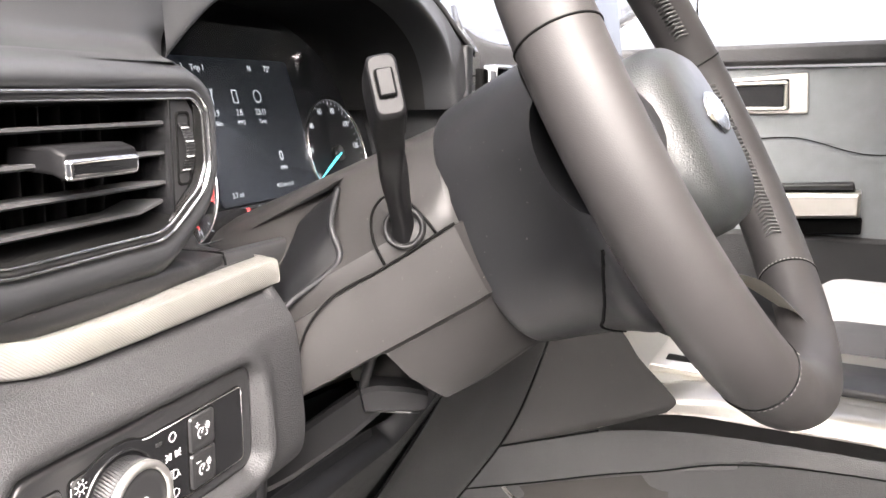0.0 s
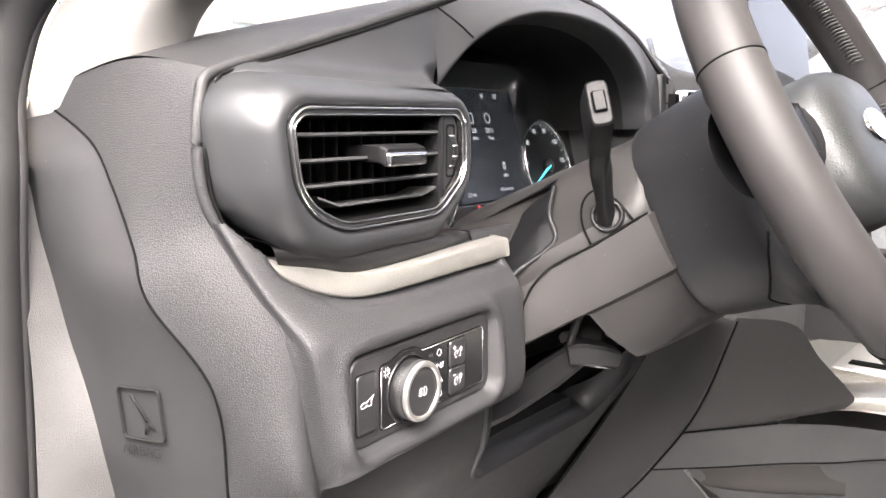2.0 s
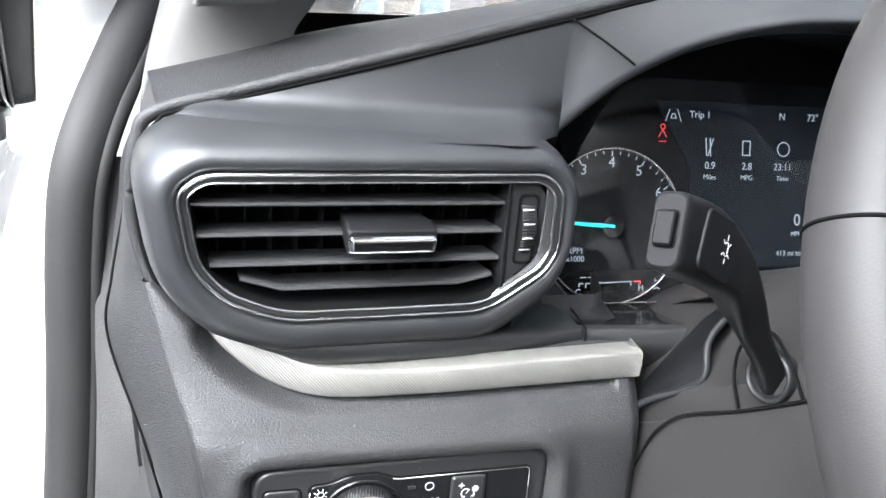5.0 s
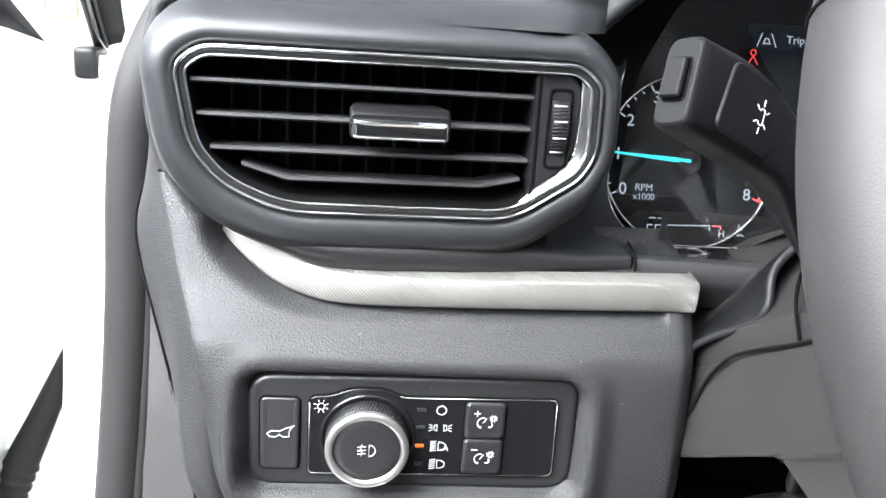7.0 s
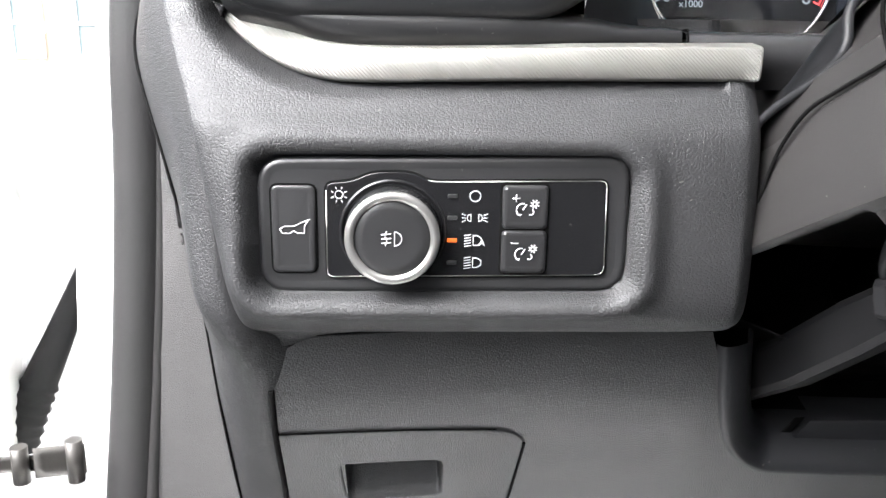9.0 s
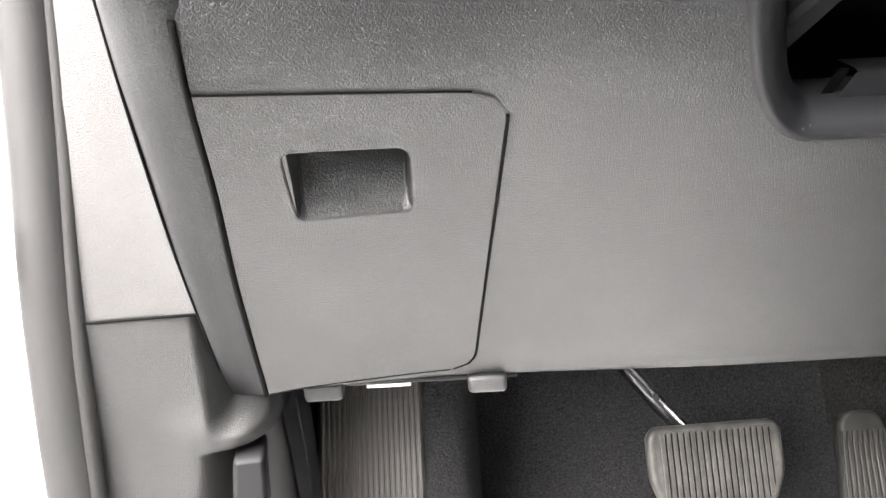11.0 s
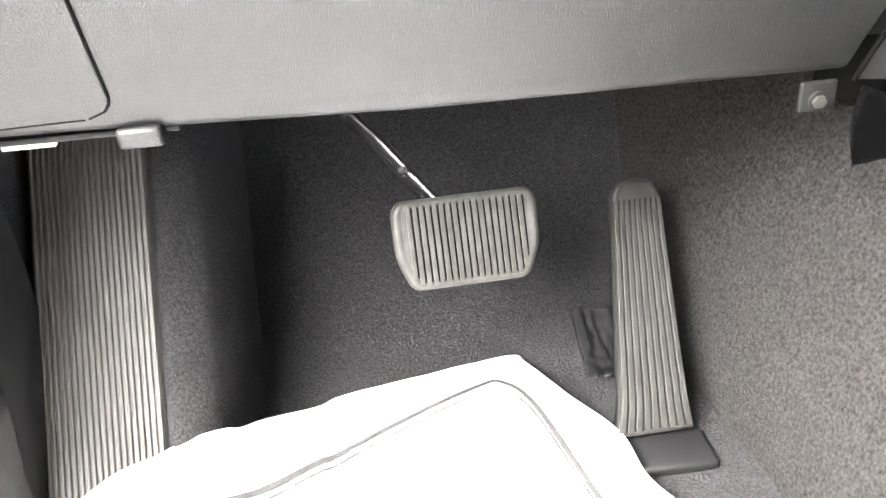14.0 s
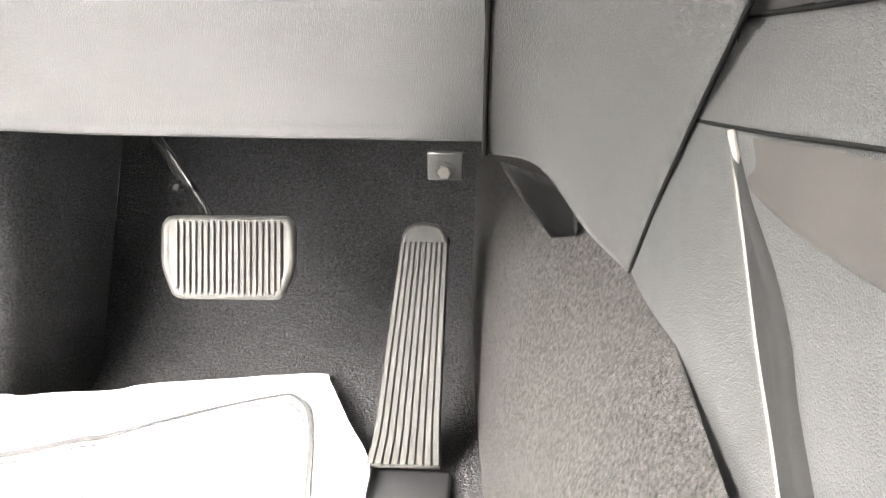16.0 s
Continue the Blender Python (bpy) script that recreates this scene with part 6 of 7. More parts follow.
    lettering("C", DIAL, -0.0902, -0.0333, 0.006, -0.003, M_LIT, cl)
    lettering("H", DIAL, -0.0428, -0.0312, 0.006, -0.003, M_LIT, cl)
    part("icon", lines(DIAL, [[(-0.032, -0.025), (-0.032, -0.031)], [(-0.032, -0.0265), (-0.0295, -0.0265)], [(-0.032, -0.0285), (-0.0295, -0.0285)], [(-0.0355, -0.032), (-0.0335, -0.031), (-0.032, -0.032), (-0.0305, -0.031), (-0.0285, -0.032)]], 0.0006, -0.003), M_LIT, cl)
    bez = [[(0.345, 0.424, 1.1895), (0.45, 0.428, 1.1890), (0.56, 0.434, 1.1890), (0.74, 0.44, 1.1890)], [(0.360, 0.39, 1.1950), (0.45, 0.39, 1.1945), (0.56, 0.39, 1.1945), (0.74, 0.39, 1.1945)],
           [(0.385, 0.3485, 1.2040), (0.43, 0.3485, 1.2040), (0.56, 0.348, 1.2040), (0.74, 0.348, 1.2040)], [(0.386, 0.3425, 1.2022), (0.43, 0.3425, 1.2022), (0.56, 0.341, 1.2022), (0.74, 0.341, 1.2022)], [(0.3865, 0.3395, 1.1925), (0.43, 0.3395, 1.1925), (0.56, 0.339, 1.1925), (0.74, 0.339, 1.1925)],
           [(0.3865, 0.346, 1.178), (0.43, 0.346, 1.178), (0.56, 0.346, 1.178), (0.74, 0.346, 1.178)]]
    # grey surround that runs from the lens edge out to the vent housing, and the step above the gauge
    inner = [on(DIAL, u, v, 0.010) for u, v in spline([(-0.112, 0.07), (-0.118, 0.03), (-0.1195, -0.004), (-0.1155, -0.020), (-0.106, -0.032), (-0.094, -0.0385)], 24)]
    outer = spline([(0.360, 0.348, 1.30), (0.350, 0.340, 1.262), (0.343, 0.336, 1.235), (0.338, 0.333, 1.215), (0.338, 0.334, 1.202), (0.345, 0.338, 1.1925)], 24)
    part("surround", surface([inner, [Vector(a).lerp(Vector(b), 0.5) + Vector((0.002, 0, -0.003)) for a, b in zip(inner, outer)], outer], 24, 12), M_POD, cl, "grey moulded surround")
    part("lens_edge", tube(inner + [on(DIAL, u, -0.0393, 0.010) for u in (-0.085, -0.05, 0.0, 0.05, 0.1, 0.15)], 0.0007, 6), M_PEWTER, cl, "fine bright edge of the lens")
    part("gauge_step", plate(DIAL, rounded([(-0.118, -0.045), (0.22, -0.045), (0.22, -0.020), (-0.094, -0.0185), (-0.104, -0.024)], 0.003), -0.006, -0.0034, 0.0004), M_GLOSS, cl, "black step carrying the temperature gauge")
    seam("surround_gap", [(0.3925, 0.400, 1.2003), (0.3868, 0.3475, 1.2045), (0.3862, 0.3408, 1.2025), (0.3862, 0.3388, 1.1925)], cl, 0.0007, 20)
    part("lower_bezel", surface(bez[2:], 30, 14), M_PANEL, cl, "smooth black lower bezel")
    part("lower_shelf", surface(bez[:3], 30, 10), M_SHELF, cl, "polished black shelf below the lens")
    LENS = plane(on(DIAL, 0.0, 0.036, 0.030), 4, -3)
    lens = part("lens", plate(LENS, rounded([(-0.115, -0.074), (0.245, -0.074), (0.25, 0.02), (0.21, 0.072), (-0.09, 0.072), (-0.115, 0.02)], 0.02), 0.0, 0.0015, 0.0003), M_LENS, cl, "clear cover lens")
    lens.visible_shadow = False


# ---- steering column, wheel and stalks ----
CAX = Vector((0, math.cos(radians(26)), -math.sin(radians(26))))
CUP = Vector((0, math.sin(radians(26)), math.cos(radians(26))))
COLUMN = Vector((0.566, 0.1126, 1.2802))
AX = Vector((0, math.cos(radians(29.5)), -math.sin(radians(29.5))))
UPV = Vector((0, math.sin(radians(29.5)), math.cos(radians(29.5))))
HUB = Vector((0.5832, 0.119, 1.2907))
RIM_R, RIM_W = 0.1986, 0.0212


def col(x, up, s):
    """A place by the column's axis: sideways, upwards, and forward from the wheel."""
    return COLUMN + Vector((x, 0, 0)) + CUP * up + CAX * s


def whl(x, up, s):
    """A place by the wheel's own plane: sideways, upwards, and forward of it."""
    return HUB + Vector((x, 0, 0)) + UPV * up + AX * s


def build_column():
    sc = thing("steering_column", col(0, -0.10, 0.2), "dark grey plastic steering column shroud in two halves", "steering column")
    at = (0.126, 0.134, 0.17, 0.2065, 0.239, 0.27, 0.34)
    ends = (0.126, 0.134, 0.152, 0.17, 0.197, 0.1985, 0.2065, 0.239, 0.27, 0.34)
    run = lambda *v: [float(np.interp(s, at, v)) for s in ends]
    seam_x = run(-0.1065, -0.111, -0.125, -0.1375, -0.145, -0.151, -0.158)
    seam_u = run(-0.002, -0.004, -0.0105, -0.015, -0.020, -0.022, -0.024)
    low_x = run(-0.0985, -0.102, -0.118, -0.135, -0.149, -0.161, -0.180)
    low_u = run(-0.050, -0.0515, -0.056, -0.060, -0.064, -0.067, -0.074)
    bot_x = run(-0.046, -0.052, -0.072, -0.078, -0.080, -0.082, -0.085)
    bot_u = run(-0.094, -0.0975, -0.106, -0.111, -0.114, -0.116, -0.120)

    def mirrored(half):
        return half + [(-x, u) for x, u in half[-2:0:-1]]

    def shell(name, halves, label=""):
        bm = grid_mesh([[col(x, u, s) for x, u in mirrored(h)] for s, h in halves], closed=True)
        bmesh.ops.recalc_face_normals(bm, faces=bm.faces[:])
        return sharp(part(name, bm, M_COLUMN, sc, label), 28)
    # upper half: rounded over the top, down to the seam and a little way under the lower half
    upper = []
    for s, sx, su in zip(ends, seam_x, seam_u):
        k = (s - 0.126) / 0.1
        top = 0.0665 + 0.004 * k
        half = [(0, top), (-0.040, top - 0.001), (-0.062, top - 0.0045), (-0.078 - 0.006 * k, top - 0.012), (-0.090 - 0.010 * k, top - 0.024), (-0.099 - 0.015 * k, top - 0.041), (sx + 0.0008, su + 0.012), (sx + 0.0004, su), (sx + 0.006, su - 0.012), (0, su - 0.012)]
        upper.append((s, half))
    upper.insert(0, (0.1235, [(x * 0.975, u * 0.965) for x, u in upper[0][1]]))
    shell("upper_shroud", upper, "smooth upper half of the shroud")
    # lower half: side panel, overhanging edge and the tapered box below it
    lower = []
    for s, sx, su, lx, lu, bx, bu in zip(ends, seam_x, seam_u, low_x, low_u, bot_x, bot_u):
        face = [(0, su - 0.02), (sx + 0.010, su - 0.004), (sx + 0.0016, su - 0.0014), (sx, su - 0.0026), (sx + (lx - sx) * 0.5 - 0.0006, su + (lu - su) * 0.5), (lx - 0.0002, lu + 0.003), (lx + 0.0012, lu - 0.0012), (lx + 0.0045, lu - 0.0024)]
        under = [(lx + 0.0085, lu - 0.0035), (lx + (bx - lx) * 0.45, lu + (bu - lu) * 0.50), (bx - 0.004, bu + 0.005), (bx + 0.002, bu + 0.0008), (bx * 0.75, bu - 0.001), (0, bu - 0.002)]
        hollow = [(lx + 0.0085, lu - 0.002), (lx + 0.012, lu + 0.004), (lx + 0.014, lu + 0.02), (lx + 0.03, su - 0.02), (-0.06, su - 0.022), (0, su - 0.024)]
        lower.append((s, face + (under if s < 0.198 else hollow)))
    lower.insert(0, (0.1215, [(x * 0.93, u * 0.965) for x, u in lower[0][1]]))
    shell("lower_shroud", lower, "lower half of the shroud with an overhanging side edge")
    # parting line: along the side, then dropping to the overhang near the dashboard
    parting = [col(-0.106, -0.0032, 0.1255), col(-0.1125, -0.0052, 0.1346), col(-0.1262, -0.0118, 0.17), col(-0.1340, -0.0140, 0.192), col(-0.1405, -0.0170, 0.208), col(-0.1445, -0.0245, 0.2235), col(-0.1470, -0.034, 0.2345), col(-0.1490, -0.046, 0.2435), col(-0.1515, -0.060, 0.2515)]
    seam("shroud_gap", parting, sc, 0.0009, 60)
    # flexible cover between shroud and dashboard, tucked under a rolled border
    cover = [[col(-0.098, 0.049, 0.200), col(-0.1235, 0.026, 0.1985), col(-0.1285, 0.006, 0.1975), col(-0.1335, -0.002, 0.2085), col(-0.1475, -0.010, 0.234), col(-0.158, -0.024, 0.247)],
             [col(-0.104, 0.044, 0.218), col(-0.131, 0.016, 0.219), col(-0.1385, 0.000, 0.221), col(-0.1445, -0.006, 0.229), col(-0.1555, -0.012, 0.248), col(-0.163, -0.026, 0.26)],
             [col(-0.112, 0.030, 0.26), col(-0.138, 0.000, 0.262), col(-0.150, -0.014, 0.264), col(-0.157, -0.020, 0.268), col(-0.165, -0.010, 0.275), col(-0.170, -0.03, 0.285)],
             [col(-0.110, 0.020, 0.33), col(-0.138, -0.015, 0.33), col(-0.152, -0.030, 0.33), col(-0.162, -0.036, 0.33), col(-0.170, -0.040, 0.335), col(-0.175, -0.05, 0.34)]]
    part("gap_cover", thicken(surface(cover, 30, 24), 0.004), M_COVER, sc, "black flexible gap cover")
    part("cover_border", tube(spline([p + CAX * -0.0012 + Vector((-0.0006, 0, 0)) for p in cover[0]], 40), 0.0021, 8), M_COVER, sc)
    part("cover_top", thicken(surface([[col(x, 0.068 - 1.7 * x * x, s) for x in (-0.104, -0.05, 0.05, 0.104)] for s in (0.20, 0.26, 0.33)], 16, 8), 0.003), M_COVER, sc)
    # socket plate round the stalk
    plate_line = [col(-0.1262, -0.0105, 0.1705), col(-0.1275, 0.006, 0.1705), col(-0.1262, 0.0205, 0.1655), col(-0.1225, 0.0275, 0.157), col(-0.1180, 0.0262, 0.148), col(-0.1150, 0.012, 0.1405), col(-0.1135, -0.0045, 0.1355)]
    seam("socket_gap", plate_line, sc, 0.0009, 60)
    # Underside in dull black, standing for the shade below the column
    part("underside", thicken(surface([[(0.43, 0.36, 1.06), (0.48, 0.33, 1.05), (0.56, 0.32, 1.045), (0.70, 0.34, 1.05)], [(0.44, 0.42, 1.03), (0.48, 0.42, 1.02), (0.56, 0.42, 1.02), (0.70, 0.42, 1.02)], [(0.44, 0.55, 0.96), (0.48, 0.55, 0.95), (0.56, 0.55, 0.95), (0.70, 0.55, 0.95)]], 16, 16), 0.004), M_DULL, sc)
    # steel inside the hollow part: jacket tube, bracket, bolts and a cable
    part("jacket_tube", tube([col(0.0, -0.045, 0.20), col(0.0, -0.05, 0.44)], 0.034, 24), M_STEEL, sc, "black steel column jacket")
    part("tilt_bracket", thicken(surface([[col(-0.062, -0.030, 0.215), col(-0.060, -0.062, 0.22), col(-0.052, -0.092, 0.235)], [col(-0.062, -0.030, 0.27), col(-0.060, -0.066, 0.275), col(-0.052, -0.094, 0.275)]], 10, 8), 0.004), M_STEEL, sc, "folded steel tilt bracket")
    for u, s in ((-0.045, 0.228), (-0.074, 0.262)):
        part("bolt", tube([col(-0.062, u, s), col(-0.070, u, s)], 0.0055, 6), M_ZINC, sc, "zinc bolt")
    part("cable", tube(spline([col(-0.09, -0.045, 0.21), col(-0.10, -0.075, 0.235), col(-0.075, -0.10, 0.27), col(-0.08, -0.10, 0.33)], 24), 0.0035, 8), M_BLACK, sc, "black cable")
    lev = thing("tilt_lever", (0.46, 0.30, 1.06), "black plastic steering tilt lever under the column", "lever")

    def bar(stations, name, mat, label=""):
        """A bevelled bar through stations of (place, half width along, half height)."""
        rows = []
        for i, (p, w, h) in enumerate(stations):
            p = Vector(p)
            t = (Vector(stations[min(i + 1, len(stations) - 1)][0]) - Vector(stations[max(i - 1, 0)][0])).normalized()
            side = t.cross(Vector((0, 0, 1))).normalized()
            upd = side.cross(t).normalized()
            rows.append([p + side * (w * r) + upd * (h * q) for q, r in ((-1, -0.72), (-0.72, -1), (0.72, -1), (1, -0.72), (1, 0.72), (0.72, 1), (-0.72, 1), (-1, 0.72))])
        bm = grid_mesh(rows, closed=True)
        bm.verts.ensure_lookup_table()
        k = len(bm.verts)
        bm.faces.new([bm.verts[k - 8 + i] for i in range(8)])
        bm.faces.new([bm.verts[7 - i] for i in range(8)])
        bmesh.ops.recalc_face_normals(bm, faces=bm.faces[:])
        return sharp(part(name, bm, mat, lev, label), 30)
    # The arm's colour carries the column's shade; the paddle keeps the plain plastic
    bar([((0.448, 0.398, 1.010), 0.008, 0.013), ((0.458, 0.352, 1.040), 0.008, 0.013), ((0.470, 0.312, 1.074), 0.008, 0.013), ((0.4785, 0.291, 1.093), 0.007, 0.011)], "arm", M_ARM, "tapered lever arm, darkened for the shade under the column")
    bar([((0.470, 0.297, 1.0935), 0.010, 0.0085), ((0.477, 0.289, 1.0955), 0.0135, 0.0095), ((0.488, 0.276, 1.0935), 0.0135, 0.009), ((0.496, 0.2665, 1.0905), 0.011, 0.008), ((0.499, 0.263, 1.0895), 0.009, 0.006)], "paddle", M_LEVER, "black finger paddle")
    part("paddle_lip", tube([(0.4665, 0.2905, 1.0865), (0.4735, 0.279, 1.0860), (0.4835, 0.2665, 1.0835), (0.488, 0.2605, 1.0825)], 0.0012, 8), M_GLOSS, lev, "shiny worn paddle edge")


def build_wheel():
    wh = thing("steering_wheel", HUB - UPV * 0.2, "black leather-wrapped steering wheel with stitched seams", "steering wheel")
    N = 120
    spot = lambda a, b: HUB + (Vector((math.cos(a), 0, 0)) + UPV * math.sin(a)) * (RIM_R + RIM_W * math.cos(b)) - AX * RIM_W * 1.04 * math.sin(b)
    rings = [[spot(2 * math.pi * i / N, b) for b in np.linspace(0, 2 * math.pi, 24, endpoint=False)] for i in range(N)]
    rim = part("rim", grid_mesh(rings + [rings[0]], closed=True), M_LEATHER, wh, "thick grained leather rim")
    for a0 in (230, -50, 12, 168):
        a = radians(a0)
        pts = [spot(a, b) for b in np.linspace(0, 2 * math.pi, 88, endpoint=False)]
        part("rim_seam", tube(pts, 0.0007, 6, closed=True), M_GAP, rim)
        tan = -Vector((math.sin(a), 0, 0)) + UPV * math.cos(a)
        if a0 in (230, -50):
            for i in range(0, 88, 2):
                part("stitch", tube([pts[i] + tan * 0.0014, pts[i].lerp(pts[i + 1], 0.5) + tan * 0.0014, pts[i + 1] + tan * 0.0014], 0.0006, 5), M_GREYTHREAD, rim)
    # herringbone stitching along the inner side of the rim
    for a in np.concatenate([np.linspace(22, 62, 34), np.linspace(-40, 6, 40), np.linspace(122, 158, 30)]):
        q = radians(a)
        rad = Vector((math.cos(q), 0, 0)) + UPV * math.sin(q)
        tan = -Vector((math.sin(q), 0, 0)) + UPV * math.cos(q)
        c = HUB + rad * (RIM_R - RIM_W) - AX * 0.004
        part("stitch", tube([c - AX * 0.0062 - tan * 0.0026 + rad * 0.0012, c - rad * 0.0014, c + AX * 0.0062 - tan * 0.0026 + rad * 0.0012], 0.0011, 5), M_THREAD, rim)
    # cover behind the wheel: a rounded square that flares out to the spokes
    def cover(k, s, flare=0.0):
        row = []
        for a in np.linspace(0, 2 * math.pi, 72, endpoint=False):
            c, n = math.cos(a), math.sin(a)
            x = 0.0985 * math.copysign(abs(c) ** (2 / 2.8), c)
            u = (0.074 if n > 0 else 0.1015) * math.copysign(abs(n) ** (2 / 2.8), n)
            f = k + flare * max(0.0, 0.25 - n) * abs(c) ** 0.5
            row.append(col(x * f, u * (k + 0.35 * (f - k)), s))
        return row
    prof = [(0.93, 0.1275, 0), (0.985, 0.1285, 0), (1.01, 0.1255, 0), (1.025, 0.118, 0), (1.05, 0.100, 0), (1.07, 0.080, 0.04), (1.085, 0.062, 0.14), (1.10, 0.047, 0.26), (1.09, 0.036, 0.24), (0.95, 0.026, 0.10), (0.70, 0.018, 0)]
    back = part("back_cover", surface([cover(*p) + [cover(*p)[0]] for p in prof], 145, 60), M_COVER, wh, "smooth dark back cover")
    skin = BVHTree.FromPolygons([v.co for v in back.data.vertices], [p.vertices for p in back.data.polygons])
    part("cover_hole", tube([(0.4845, 0.1655, 1.1745), (0.4905, 0.166, 1.1770)], 0.0022, 10), M_GAP, wh)
    line = [skin.find_nearest(p)[0] for p in [Vector(q) for q in spline([col(-0.1335, -0.050, 0.041), col(-0.112, -0.078, 0.058), col(-0.092, -0.098, 0.072), col(-0.078, -0.106, 0.078), col(-0.058, -0.109, 0.068)], 40)]]
    part("cover_gap", tube(line, 0.0011, 6), M_GAP, wh)
    part("cover_slot", tube(spline([col(-0.095, 0.066, 0.052), col(-0.112, 0.056, 0.047), col(-0.120, 0.040, 0.043), col(-0.121, 0.020, 0.040)], 24), 0.0022, 8), M_GAP, wh)
    # airbag cushion
    pad = []
    for s, k in ((0.030, 0.97), (0.012, 1.0), (-0.004, 0.985), (-0.013, 0.93), (-0.019, 0.80), (-0.0225, 0.5), (-0.0235, 0.02)):
        pad.append([whl(0.094 * k * math.copysign(abs(math.cos(a)) ** 0.7, math.cos(a)), 0.066 * k * math.copysign(abs(math.sin(a)) ** 0.75, math.sin(a)) - 0.022, s) for a in np.linspace(0, 2 * math.pi, 56, endpoint=False)])
    part("airbag_cushion", grid_mesh(pad, closed=True), M_BAG, wh, "grained airbag cushion")
    B = (whl(0, -0.014, -0.0232), Vector((1, 0, 0)), UPV, -AX)
    oval = lambda a, c: [(a * math.cos(q), c * math.sin(q)) for q in np.linspace(0, 2 * math.pi, 32, endpoint=False)]
    part("badge", stack(B, [(oval(0.034, 0.0155), 0.0), (oval(0.0325, 0.0142), 0.0024), (oval(0.030, 0.0125), 0.0020)]), M_CHROME, wh, "plain oval metal badge")
    # spokes
    for sx in (-1, 1):
        rows = [[whl(sx * x, -0.008 + h * math.sin(q), 0.018 + w * math.cos(q)) for q in np.linspace(0, 2 * math.pi, 20, endpoint=False)] for x, h, w in ((0.075, 0.034, 0.026), (0.105, 0.031, 0.023), (0.14, 0.028, 0.019), (0.17, 0.030, 0.018), (0.190, 0.034, 0.019))]
        spoke = grid_mesh(rows, closed=True)
        bmesh.ops.recalc_face_normals(spoke, faces=spoke.faces[:])
        part("spoke", spoke, M_COVER, wh, "dark side spoke")
        part("button_pod", thicken(surface([[whl(sx * x, u, -0.005) for u in (-0.024, -0.004, 0.014)] for x in (0.108, 0.125, 0.148)], 8, 8), 0.004), M_GLOSS, wh, "black button pod")
        low = [[whl(sx * 0.030, -0.098, 0.072), whl(sx * 0.072, -0.094, 0.070), whl(sx * 0.108, -0.066, 0.062)],
               [whl(sx * 0.030, -0.118, 0.062), whl(sx * 0.074, -0.114, 0.062), whl(sx * 0.108, -0.088, 0.056)],
               [whl(sx * 0.028, -0.150, 0.034), whl(sx * 0.072, -0.142, 0.036), whl(sx * 0.104, -0.122, 0.036)],
               [whl(sx * 0.026, -0.188, 0.006), whl(sx * 0.066, -0.176, 0.006), whl(sx * 0.098, -0.162, 0.008)]]
        part("lower_spoke", thicken(surface(low, 14, 20), 0.005), M_COVER, wh, "dark lower spoke")
        trim = [[whl(sx * 0.098, -0.079, 0.0535), whl(sx * 0.086, -0.088, 0.048), whl(sx * 0.072, -0.092, 0.040)],
                [whl(sx * 0.096, -0.109, 0.0500), whl(sx * 0.082, -0.116, 0.042), whl(sx * 0.066, -0.118, 0.030)],
                [whl(sx * 0.088, -0.132, 0.030), whl(sx * 0.074, -0.136, 0.018), whl(sx * 0.056, -0.138, 0.006)],
                [whl(sx * 0.076, -0.164, 0.006), whl(sx * 0.060, -0.168, -0.004), whl(sx * 0.042, -0.172, -0.010)]]
        part("spoke_trim", thicken(surface(trim, 12, 24), 0.003), M_ALU, wh, "silver spoke trim")


